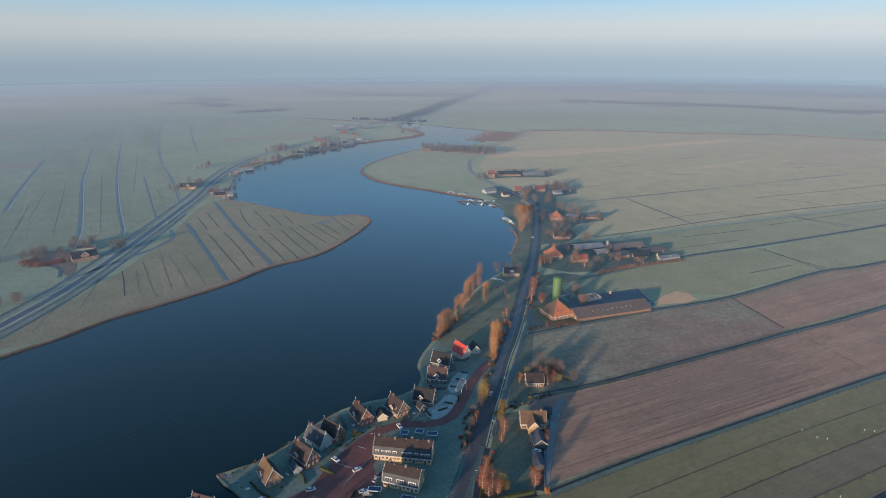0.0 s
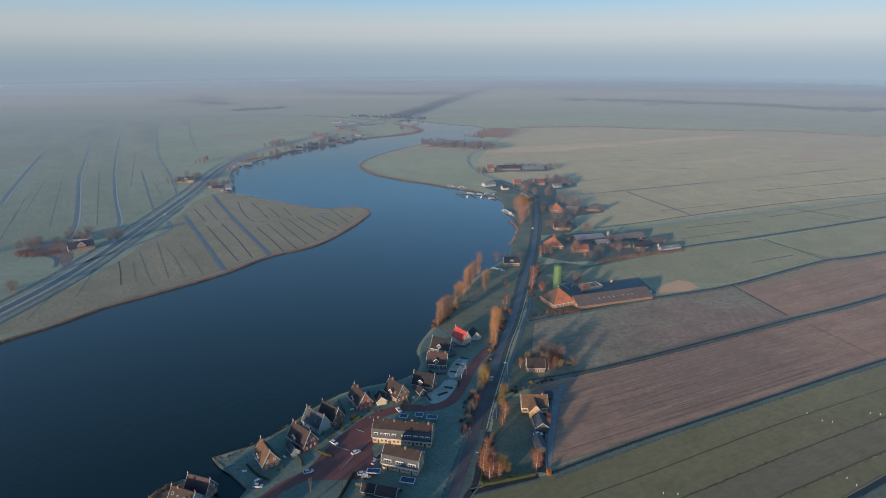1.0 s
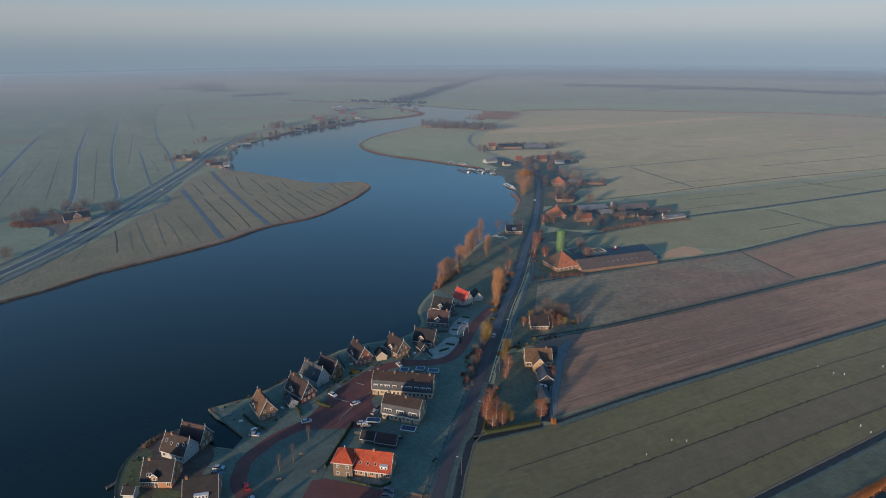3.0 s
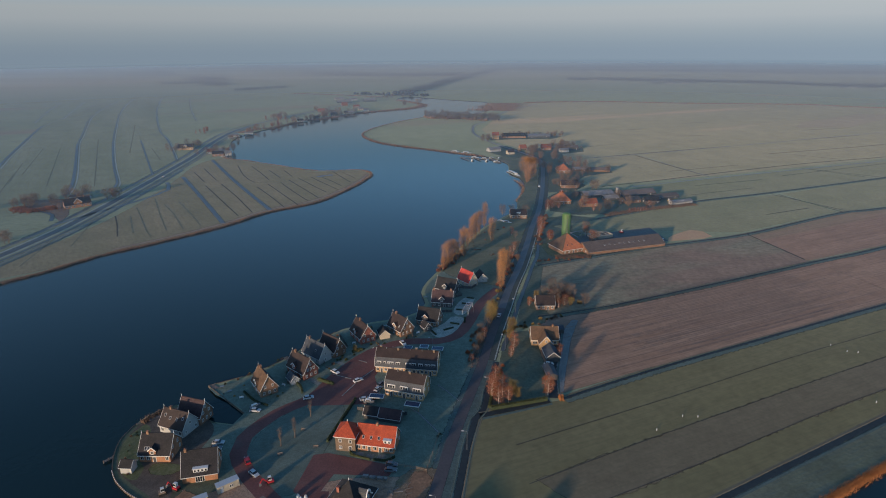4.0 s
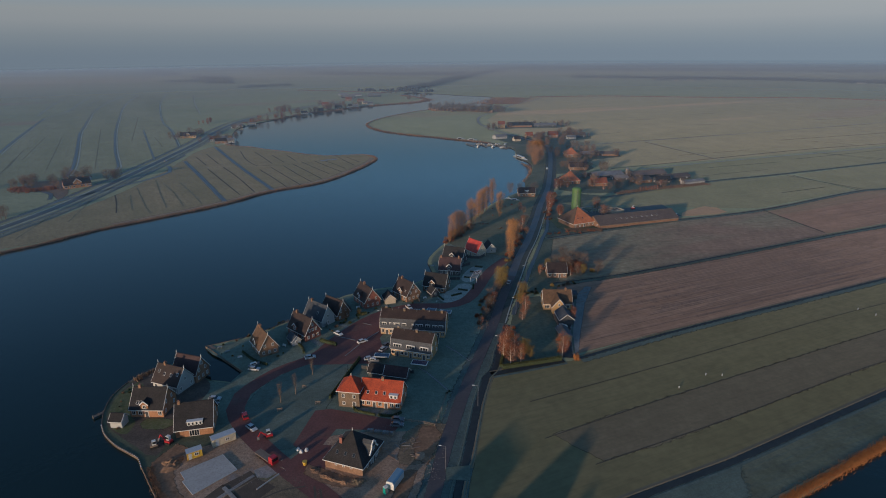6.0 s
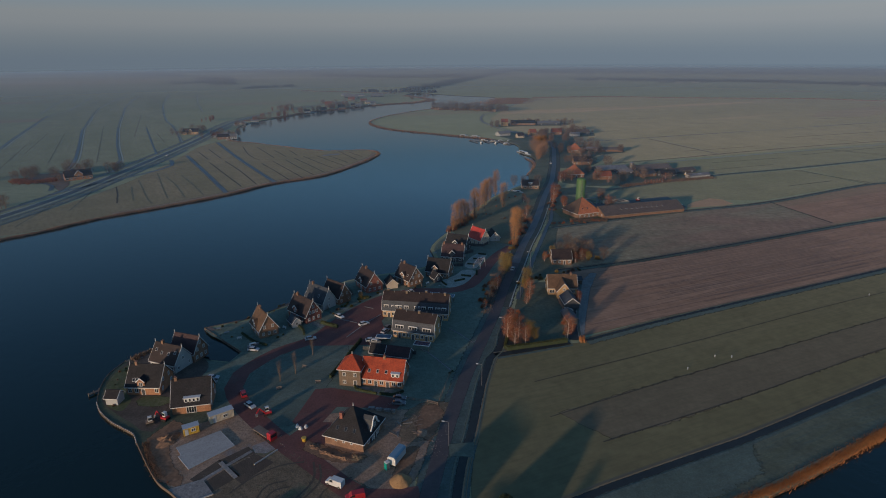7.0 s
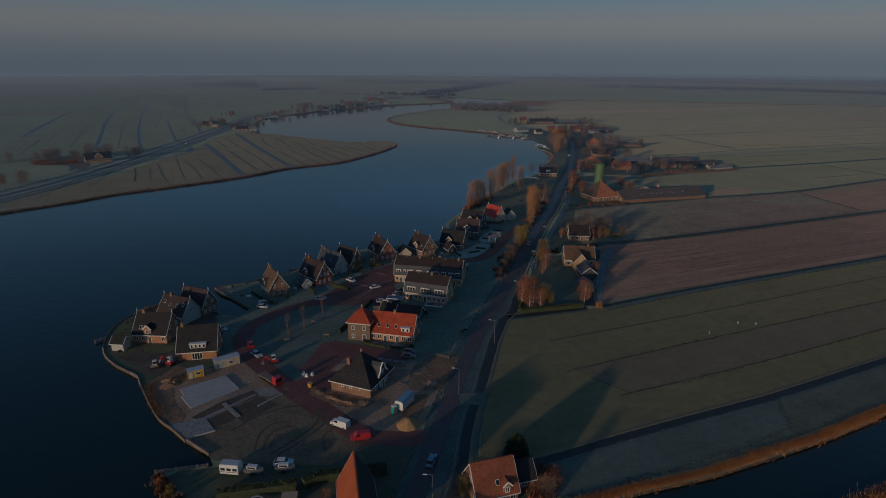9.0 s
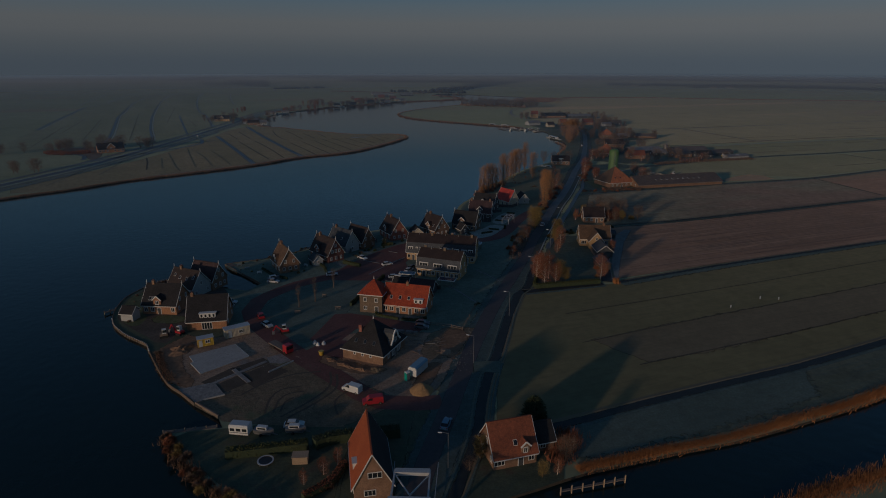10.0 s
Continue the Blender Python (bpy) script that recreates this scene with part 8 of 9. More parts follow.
# ---------------------------------------------------------------- vehicles
def car(label, x, y, turn, paint_mat, L=4.3, W=1.8, H=1.45, kind="car"):
    """A parked car or van: body, glass house, wheels, lamps; it points along local +x."""
    root = thing("van" if kind == "van" else "car", label, "van" if kind == "van" else "car", pose(x, y, 0.06, 0, 0, turn), "parked vehicles")
    if kind == "van":
        body = [(-L / 2, 0.3), (L / 2, 0.3), (L / 2, 0.95), (L / 2 - 0.9, 1.2), (L / 2 - 1.6, H), (-L / 2 + 0.1, H), (-L / 2, H - 0.2)]
        glass = [(L / 2 - 0.98, 1.2), (L / 2 - 1.62, H - 0.12), (L / 2 - 2.3, H - 0.12), (L / 2 - 2.3, 1.2)]
    else:
        body = [(-L / 2, 0.3), (L / 2, 0.3), (L / 2, 0.62), (L / 2 - 0.25, 0.78), (L / 2 - 1.15, 0.9), (L / 2 - 1.2, 0.92), (-L / 2 + 0.3, 0.95), (-L / 2, 0.8)]
        glass = [(L / 2 - 1.15, 0.9), (L / 2 - 1.8, H - 0.04), (-L / 2 + 0.9, H - 0.04), (-L / 2 + 0.25, 0.93)]

    def extrude(sec, w0, w1, zref):
        s, n = Shape(), len(sec)
        f = lambda z: w0 + (w1 - w0) * max(0, min(1, (z - 0.3) / (H - 0.3)))
        vs = [(a, -f(b), b) for a, b in sec] + [(a, f(b), b) for a, b in sec]
        return s.add(vs, [tuple(range(n)), tuple(range(n, 2 * n))[::-1]] + [(i, n + i, n + (i + 1) % n, (i + 1) % n) for i in range(n)])

    part("body", extrude(body, W / 2, W / 2 - 0.1, 0), paint_mat, root)
    part("glasshouse", extrude(glass, W / 2 - (0.02 if kind == "van" else 0.06), W / 2 - (0.08 if kind == "van" else 0.22), 0), M_GLASS, root)
    if kind != "van":
        part("roof", Shape().box(-L / 2 + 0.85, -W / 2 + 0.24, H - 0.06, L / 2 - 1.75, W / 2 - 0.24, H), paint_mat, root)
    for wx, wy in itertools.product((-L / 2 + 0.75, L / 2 - 0.75), (-W / 2 + 0.02, W / 2 - 0.02)):
        w = part("wheel", shared("tyre", lambda: Shape().tube([(0, -0.1, 0), (0, 0.1, 0)], [0.32, 0.32], 14).mesh("wheel", M_TYRE)), None, root, m=pose(wx, wy, 0.32))
        part("rim", shared("rim", lambda: Shape().tube([(0, -0.12, 0), (0, 0.12, 0)], [0.19, 0.19], 10).mesh("rim", M_METAL)), None, w)
    for sy in (-1, 1):
        part("headlight", Shape().box(L / 2 - 0.1, sy * (W / 2 - 0.35) - 0.2, 0.55, L / 2 + 0.02, sy * (W / 2 - 0.35) + 0.2, 0.7), M_TRIM, root)
        part("tail_light", Shape().box(-L / 2 - 0.02, sy * (W / 2 - 0.2) - 0.12, 0.65, -L / 2 + 0.1, sy * (W / 2 - 0.2) + 0.12, 0.85), P_RED, root)


car("white delivery van parked by the building site", -33.9, 131.3, 155, P_WHITE, 4.9, 1.95, 2.0, "van")
car("bright red delivery van parked on the street", -28.0, 126.4, 197, P_RED, 4.8, 1.9, 1.9, "van")
for lab, x, y, t, p in (("bright red estate car on the street loop", -71.6, 172.5, 118, P_RED), ("grey car with pale frosted roof", -67.3, 166, -40, P_SILVER), ("dark grey car parked by the square", -20.6, 170.4, -6, P_GREY), ("dark grey car parked by the square", -20.6, 167.6, -4, P_GREY),
                        ("white frosted car on the parking square", -39.8, 224.2, 36, P_WHITE), ("silver frosted car beside the terrace", -35.0, 210.0, 15, P_SILVER), ("white frosted car beside the terrace", -30.4, 211.6, 15, P_WHITE), ("grey frosted car beside the terrace", -30.3, 217.6, 60, P_SILVER),
                        ("dark frosted car beside the terrace", -29.6, 221.2, 60, P_GREY), ("white car parked on the street", -51.0, 231.2, -40, P_WHITE), ("silver car parked beside the hedge", -58.6, 211.2, 20, P_SILVER), ("silver frosted car before the gabled house", -78.0, 202.4, -5, P_SILVER),
                        ("grey frosted car beside the yellow-brick house", -85.5, 182.5, 0, P_SILVER), ("dark car beside the yellow-brick house", -85.2, 179.4, 0, P_GREY), ("blue-grey car on the village road", -10.4, 118.6, 78, P_BLUE), ("white car beside the cream garage", -22.5, 257.5, -60, P_WHITE),
                        ("dark car at the end of the street", 31.5, 330, 60, P_BLACK), ("white car in the front garden", 11.8, 302.5, 60, P_WHITE), ("white car behind the garage", 45.5, 237.5, 10, P_WHITE), ("pale car on the road", 27.2, 288, 75, P_SILVER), ("white car on the dyke road", -313.5, 640, 90, P_WHITE), ("white car on the road by the willows", 94, 585, 80, P_WHITE), ("white car at the garden", -43.5, 116.2, 5, P_WHITE)):
    car(lab, x, y, t, p)


def garden_table(x, y, turn, label, mat):
    root = thing("garden_table", label, "table", pose(x, y, 0.05, 0, 0, turn), "garden tables")
    part("tabletop", Shape().box(-0.9, -0.45, 0.7, 0.9, 0.45, 0.76), mat, root)
    for a, b in itertools.product((-0.75, 0.75), (-0.35, 0.35)):
        part("leg", Shape().box(a - 0.04, b - 0.04, 0, a + 0.04, b + 0.04, 0.7), mat, root)


def garden_bench(x, y, turn, label, mat):
    root = thing("garden_bench", label, "bench", pose(x, y, 0.05, 0, 0, turn), "garden benches")
    part("seat", Shape().box(-0.9, -0.22, 0.42, 0.9, 0.22, 0.48), mat, root)
    part("backrest", Shape().box(-0.9, 0.2, 0.55, 0.9, 0.26, 0.95), mat, root)
    for a in (-0.75, 0.75):
        part("leg", Shape().box(a - 0.05, -0.2, 0, a + 0.05, 0.24, 0.42), mat, root)


def deck(x, y, turn, L, W, label):
    root = thing("garden_deck", label, "deck", pose(x, y, 0.04, 0, 0, turn), "garden decks")
    n = max(3, int(W / 0.45))
    for i in range(n):
        part("board", shared(("board", L, W), lambda: Shape().box(-L / 2, -W / n * 0.44, 0, L / 2, W / n * 0.44, 0.1).mesh("board", M_TIMBER)), None, root, m=pose(0, -W / 2 + W * (i + 0.5) / n, 0))


for _a in ((-86.5, 211.5, 12), (-71.5, 221.0, -30), (-46.5, 258.0, 20), (-15.5, 268.5, 35), (-2.0, 314.5, 5), (-57.0, 258.0, -10)):
    garden_bench(*_a, "white-painted garden bench on a frosted lawn", M_TRIM)
for _a in ((-93, 216, 30), (-97.5, 219.5, 10), (-73, 240, 40), (-58, 262.5, 20), (-33, 276, 10), (-16, 285, 0), (-13, 312, 10), (-112, 196, 20)):
    garden_table(*_a, "pale garden table with frost by the water", M_METAL)
for _a in ((-101.2, 220.0, -42, 4.0, 2.4), (-75.5, 243.5, -48, 5.0, 2.0), (-64, 257.5, -46, 4.0, 2.0), (-47, 277.5, -20, 5.0, 1.8), (-28, 283.6, -18, 4.0, 1.8), (-116.5, 198.4, 45, 4.5, 2.0)):
    deck(*_a, "weathered timber deck at the water's edge")
for _x, _y, _s in ((-90, 213, 0.8), (-88.5, 221, 0.7), (-95, 214.6, 0.5), (-83, 228, 0.8), (-70, 246, 0.7), (-66, 249, 0.8), (-36, 271, 0.8), (-30, 279, 0.6), (-18, 276, 0.8)):
    shrub(_sr.choice((0, 3, 2)), _x, _y, _s)


# ---------------------------------------------------------------- building site and street furniture
def container(x, y, turn, L, W, H, mat, roof, label, name="site_cabin"):
    root = thing(name, label, "site cabin", pose(x, y, 0.06, 0, 0, turn))
    n = int(L / 0.35)
    zig = [(-L / 2 + L * (i + f) / n, -W / 2 - d) for i in range(n) for f, d in ((0.1, 0), (0.2, 0.05), (0.6, 0.05), (0.7, 0))]
    s = Shape().column(zig + [(-a, -b) for a, b in zig], 0.15, H)
    part("body", s, mat, root)
    part("roof", Shape().box(-L / 2 - 0.06, -W / 2 - 0.06, H, L / 2 + 0.06, W / 2 + 0.06, H + 0.1), roof, root)
    for px in (-L / 2 + 0.3, L / 2 - 0.3):
        part("skid", Shape().box(px - 0.15, -W / 2, 0, px + 0.15, W / 2, 0.15), M_TIMBER, root)
    window(root, 1.2, 1.0, pose(L * 0.12, -W / 2 - 0.06, 1.0))
    part("door", Shape().box(-L * 0.3 - 0.45, -W / 2 - 0.09, 0.2, -L * 0.3 + 0.45, -W / 2 - 0.05, H - 0.3), roof, root)


container(-74.0, 159.6, 37, 7.2, 2.6, 2.7, M_CREAM, P_SILVER, "cream site container with pale roof")
container(-80.3, 152.8, 32, 4.4, 2.4, 2.4, P_YELLOW, P_SILVER, "small yellow site cabin on the yard")
_cb = thing("timber_crate", "small pale boarded crate beside the hedge", "crate", pose(-38.6, 104.6, 0.05, 0, 0, 8))
for k in range(6):
    part("board", Shape().box(-1.5, -1.0, 0.05 + 0.26 * k, 1.5, 1.0, 0.27 + 0.26 * k), M_BOARD, _cb)
part("lid", Shape().box(-1.6, -1.1, 1.61, 1.6, 1.1, 1.7), M_BOARD, _cb)

_tl = thing("box_trailer", "box trailer with blue roof and white end", "trailer", pose(-18.9, 140.9, 0.06, 0, 0, 66))
part("body", Shape().prism([(-1.2, 0.6), (1.2, 0.6), (1.2, 2.6), (0.8, 3.0), (-0.8, 3.0), (-1.2, 2.6)], -3.0, 3.0), P_WHITE, _tl)
part("roof", Shape().prism([(-1.24, 2.5), (-1.2, 2.55), (-0.8, 3.02), (0.8, 3.02), (1.2, 2.55), (1.24, 2.5), (1.26, 2.62), (0.84, 3.1), (-0.84, 3.1), (-1.26, 2.62)], -2.9, 3.0), P_BLUE, _tl)
part("side_panel", Shape().box(-2.9, -1.24, 0.7, 2.9, -1.2, 2.5), P_SILVER, _tl)
for a, b in itertools.product((-0.6, 0.6), (-1.0, 1.0)):
    part("wheel", shared("tyre", None), None, _tl, m=pose(a, b, 0.32))
part("drawbar", Shape().beam((-3.0, 0, 0.55), (-4.2, 0, 0.45), 0.12, 0.12), M_METAL, _tl)

_to = thing("portable_toilet", "teal portable toilet with white roof", "toilet", pose(-21.2, 137.4, 0.06, 0, 0, 40))
part("cabin", Shape().box(-0.55, -0.55, 0, 0.55, 0.55, 2.1), P_GREEN, _to)
part("roof", Shape().box(-0.6, -0.6, 2.1, 0.6, 0.6, 2.2).box(-0.45, -0.45, 2.2, 0.45, 0.45, 2.32), P_WHITE, _to)
part("door", Shape().box(-0.4, -0.59, 0.1, 0.4, -0.55, 1.95), P_GREY, _to)

_bn = thing("waste_bin", "bright yellow plastic bin on the street", "bin", pose(-46.2, 149.0, 0.07))
part("body", Shape().tube([(0, 0, 0), (0, 0, 1.1)], [0.55, 0.72], 10), P_YELLOW, _bn)
part("lid", Shape().tube([(0, 0, 1.1), (0, 0, 1.2)], [0.76, 0.7], 10), P_YELLOW, _bn)


def heap(name, x, y, r, h, mat, label, seed, z=0.05, sx=1.0, turn=0, rough=1.0):
    """A dumped heap: an uneven cone with slumped sides and lumps."""
    rng, s, n, rings = random.Random(seed), Shape(), 36, 11
    for k in range(rings):
        f = k / (rings - 1)
        for j in range(n):
            a = 6.283 * j / n
            wob = noise.noise((math.cos(a) * 1.6, math.sin(a) * 1.6, seed)) * 0.3 * rough + noise.noise((math.cos(a) * 5, math.sin(a) * 5, f * 4 + seed)) * 0.12 * rough
            q = r * (1 - f * 0.98) * (1 + wob)
            lump = 1 + 0.3 * rough * noise.noise((math.cos(a) * (1 - f) * 4, math.sin(a) * (1 - f) * 4, seed + 3)) * min(1, 3 * f)
            s.v.append((math.cos(a) * q * sx, math.sin(a) * q, h * (1 - (1 - f) ** 1.5) * lump + rng.uniform(-0.02, 0.02) if k else -0.05))
    for k in range(rings - 1):
        s.f += [(k * n + j, k * n + (j + 1) % n, (k + 1) * n + (j + 1) % n, (k + 1) * n + j) for j in range(n)]
    s.f.append(tuple((rings - 1) * n + j for j in range(n)))
    return single(name, s, mat, label, "mound" if name == "mound" else "pile", m=pose(x, y, z, 0, 0, turn), smooth=name == "sand_bag")


heap("mound", -17.2, 132.6, 2.9, 1.9, M_PILE, "rounded heap of orange building sand", 2, rough=0.35)
M_DUG = grainy(patchy_edge(material("dug_orange_earth", [(0.21, 0.12, 0.066), (0.27, 0.16, 0.09), (0.14, 0.085, 0.052)], 0.3, 8, 0.95, bump=0.1), 0.7), (0.25, 0.2), (1.2, 0.3))
field("dug_ground", [(-91, 150), (-88, 143.5), (-84, 138), (-79, 132.6), (-74, 130), (-75, 133), (-80, 138), (-83, 143), (-86, 150), (-84, 156), (-88, 158)], M_DUG, "reddish earth slope along the unfinished shore", 0.081, fade=1.6)
field("dug_ground", [(-45, 148.6), (-40, 146.2), (-35, 143.6), (-30, 142.4), (-29, 140.2), (-34, 140.4), (-40, 142.6), (-45, 145.6)], M_DUG, "freshly dug orange earth before the house", 0.08, fade=1.6)
field("dug_ground", [(-10.6, 150), (-9, 156), (-7.4, 163), (-9, 167), (-12, 166), (-13.5, 158), (-13, 152)], M_DUG, "rusty weeds and earth beside the road", 0.083, fade=2.2)
field("dug_ground", [(-17, 133), (-15, 140), (-13.6, 146), (-15.5, 146), (-18, 140), (-19, 134)], M_DUG, "rusty weeds and earth beside the road", 0.083, fade=1.8)
heap("mound", -38.6, 143.6, 1.1, 0.45, M_DUG, "low ridge of excavated orange earth", 4, sx=3.0, turn=-24, rough=2.2)
heap("mound", -33.6, 141.6, 0.9, 0.4, M_DUG, "low ridge of excavated orange earth", 14, sx=2.4, turn=-20, rough=2.2)
heap("mound", -42.8, 146.4, 0.9, 0.35, M_DUG, "low ridge of excavated orange earth", 15, sx=1.8, turn=-40, rough=2.2)
heap("mound", -29.5, 141.8, 1.5, 0.45, M_EARTH, "low bank of excavated earth", 5, sx=1.6, turn=10, rough=2.0)
heap("mound", -85.5, 149.4, 3.4, 1.0, M_DUG, "small heap of dug earth on the yard", 6, rough=1.8)
heap("mound", -12.5, 153, 2.2, 0.35, M_MUD, "low heap of rubble and weeds", 7, sx=0.7)
for i, (x, y) in enumerate(((-48.6, 154.6), (-47.2, 155.4), (-49.9, 155.8))):
    heap("sand_bag", x, y, 0.7, 1.0, P_SILVER, "white building-material bag on the street", 20 + i)

_sl = Shape().column([(-81.4, 145.4), (-78.6, 142.2), (-79.2, 141.6), (-74.2, 136.6), (-65.4, 146.6), (-66.4, 147.6), (-72, 153.2)], 0.05, 0.4)
for _p, _q in (((-81.4, 145.4), (-78.6, 142.2)), ((-78.6, 142.2), (-79.2, 141.6)), ((-79.2, 141.6), (-74.2, 136.6)), ((-74.2, 136.6), (-65.4, 146.6)), ((-65.4, 146.6), (-66.4, 147.6)), ((-66.4, 147.6), (-72, 153.2))):
    single("slab_edge", Shape().beam((*_p, 0.36), (*_q, 0.36), 0.12, 0.12), P_SILVER, "white insulated edge strip of the floor slab", "edge strip", "slab edges")
single("floor_slab", _sl, M_SLAB, "pale concrete floor slab of an unfinished house", "slab")
single("concrete_apron", Shape().column([(-76.5, 129), (-69.4, 124), (-64.0, 127.6), (-69, 133)], -0.6, 0.16), M_CONCRETE, "concrete apron at the water's edge", "apron")
single("kerb_wall", Shape().beam((-69.2, 123.6, 0.1), (-61.5, 118.6, 0.1), 0.35, 0.8), M_TIMBER, "timber edge wall of the building plot", "wall")
single("kerb_wall", Shape().beam((-64, 127.5, 0.2), (-68, 125, 0.2), 0.3, 0.4), M_SLAB, "pale concrete kerb on the yard", "kerb")
M_PIT = material("dark_damp_soil", [(0.08, 0.06, 0.042), (0.112, 0.0825, 0.056), (0.056, 0.045, 0.0336)], 0.3, 8, 0.9, bump=0.1)
for pts in ([(-71.2, 133.2), (-67.3, 139.6), (-65.6, 138.3), (-69.4, 132.2)], [(-66.3, 140.4), (-61.4, 145.2), (-59.8, 143.6), (-64.6, 138.9)], [(-67.6, 131.2), (-63.6, 136.6), (-60.9, 134.2), (-65, 129.4)], [(-62.2, 137.4), (-58.4, 142.2), (-53.4, 139.6), (-58.4, 132.6), (-60.4, 134.6)]):
    field("foundation_bed", pts, M_PIT, "dark damp bed of a house foundation", 0.062, 2)
single("foundation_beam", Shape().beam((-70.2, 130.9, 0.1), (-59.8, 144.4, 0.1), 1.0, 0.16), M_CONCRETE, "low concrete foundation strip", "beam", "foundation strips")
single("foundation_beam", Shape().beam((-66.8, 139.6, 0.11), (-60.4, 133.6, 0.11), 1.1, 0.16), M_CONCRETE, "low concrete foundation strip", "beam", "foundation strips")
single("kerb_wall", Shape().beam((-57.2, 138.6, 0.2), (-52.7, 144.9, 0.2), 0.3, 0.4), M_SLAB, "pale concrete foundation beam", "beam")
field("gravel_bed", [(-60.5, 146.5), (-58.6, 143.6), (-55.4, 143.5), (-53.4, 145.6), (-56.5, 149.5)], M_CONCRETE, "grey rubble foundation bed", 0.066, 2)
# tyre tracks that curl through the rough earth
M_TRACK = material("wet_wheel_track", [(0.075, 0.06, 0.042), (0.095, 0.076, 0.052), (0.055, 0.045, 0.033)], 0.4, 8, 0.8)
for pts, w in (([(-51.7, 120.5), (-52.6, 126.7), (-51.2, 130.9), (-47, 132.6)], 0.5), ([(-49.9, 121), (-50.3, 126.3), (-48.8, 129.2), (-45.5, 130.4)], 0.5), ([(-48.4, 121.4), (-48.6, 125.6), (-47.2, 127.6)], 0.45), ([(-47.7, 119.4), (-43.0, 126.2), (-40.0, 133.2), (-41.5, 140)], 0.6),
               ([(-46.0, 119.2), (-41.4, 125.6), (-38.2, 132.4), (-39.6, 139)], 0.6), ([(-60, 128), (-56, 134), (-50, 138.5), (-44, 140)], 0.55), ([(-35, 121), (-37, 127), (-34, 132), (-30, 134)], 0.5)):
    single("wheel_track", ribbon(pts, w, 0.075, step=1.5), M_TRACK, "curved wheel track pressed into the earth", "track", kind="structure")

# churned clods of the rough ground
_c, _r = Shape(), random.Random(31)
for _ in range(5400):
    u, v = _r.random(), _r.random()
    x, y = -60 + 34 * u, 119 + 25 * v - 20 * max(0, u - 0.35) * v
    q = _r.uniform(0.07, 0.24)
    if x < -52 and y > 131:
        continue
    if _r.random() < 0.75 and noise.noise((x * 0.2, y * 0.2, 3)) < -0.12:
        continue
    k = len(_c.v)
    _c.v += [(x + q * _r.uniform(0.7, 1.3), y, 0.03), (x, y + q * _r.uniform(0.7, 1.3), 0.03), (x - q, y, 0.03), (x, y - q, 0.03), (x + _r.uniform(-0.1, 0.1), y, q * _r.uniform(0.4, 0.7))]
    _c.f += [(k, k + 1, k + 4), (k + 1, k + 2, k + 4), (k + 2, k + 3, k + 4), (k + 3, k, k + 4)]
single("clods", _c, material("frosted_clods", [(0.105, 0.09, 0.056), (0.135, 0.115, 0.074), (0.078, 0.066, 0.042)], 0.6, 6, 0.95), "frosted clods of churned earth", "earth", kind="stuff")

# small rubble strewn over the muddy ground and the yard
_c, _r = Shape(), random.Random(41)
for _ in range(1500):
    if _r.random() < 0.6:
        x, y = _r.uniform(-25, -5), _r.uniform(142, 169)
        if noise.noise((x * 0.15, y * 0.15, 1)) < -0.05 or (x + 32.1) ** 2 + (y - 152) ** 2 < 90:
            continue
    else:
        x, y = _r.uniform(-90, -50), _r.uniform(128, 160)
        if noise.noise((x * 0.12, y * 0.12, 5)) < 0.1 or y < 133 + max(0, -75 - x) * 1.15:
            continue
    q = _r.uniform(0.06, 0.22)
    k = len(_c.v)
    _c.v += [(x + q * _r.uniform(0.7, 1.5), y, 0.05), (x, y + q * _r.uniform(0.7, 1.3), 0.05), (x - q, y, 0.05), (x, y - q, 0.05), (x + _r.uniform(-0.08, 0.08), y, 0.06 + q * _r.uniform(0.5, 1.0))]
    _c.f += [(k, k + 1, k + 4), (k + 1, k + 2, k + 4), (k + 2, k + 3, k + 4), (k + 3, k, k + 4)]
single("rubble", _c, material("grey_rubble", [(0.17, 0.15, 0.135), (0.22, 0.2, 0.18), (0.12, 0.1, 0.085)], 0.5, 6, 0.95), "small grey rubble and stones on the mud", "rubble", kind="stuff")

# rubble and boards on the muddy ground beside the pyramid house
_r = random.Random(9)
for i in range(15):
    x, y = -16.5 + _r.uniform(-5, 4), 157 + _r.uniform(-6, 5)
    single("plank", Shape().box(-_r.uniform(0.8, 1.9), -0.12, 0, _r.uniform(0.6, 1.6), 0.12, 0.1), _r.choice((M_TIMBER, M_TIMBER, M_CONCRETE)), "loose building plank lying on the mud", "plank", "scattered building timber", m=pose(x, y, 0.06, 0, 0, _r.uniform(0, 180)))
for i in range(7):
    x, y = -29.5 + 1.25 * i + _r.uniform(-0.2, 0.2), 164.6 - 0.25 * i
    root = thing("pallet", "pallet of wrapped grey building stone", "pallet", pose(x, y, 0.07, 0, 0, -10 + _r.uniform(-8, 8)), "stacked building stone")
    part("stone_block", Shape().box(-0.5, -0.5, 0.16, 0.5, 0.5, _r.uniform(0.8, 1.2)), M_CONCRETE, root)
    part("deck", Shape().box(-0.55, -0.55, 0, 0.55, 0.55, 0.05).box(-0.55, -0.55, 0.1, 0.55, 0.55, 0.16), M_BOARD, root)


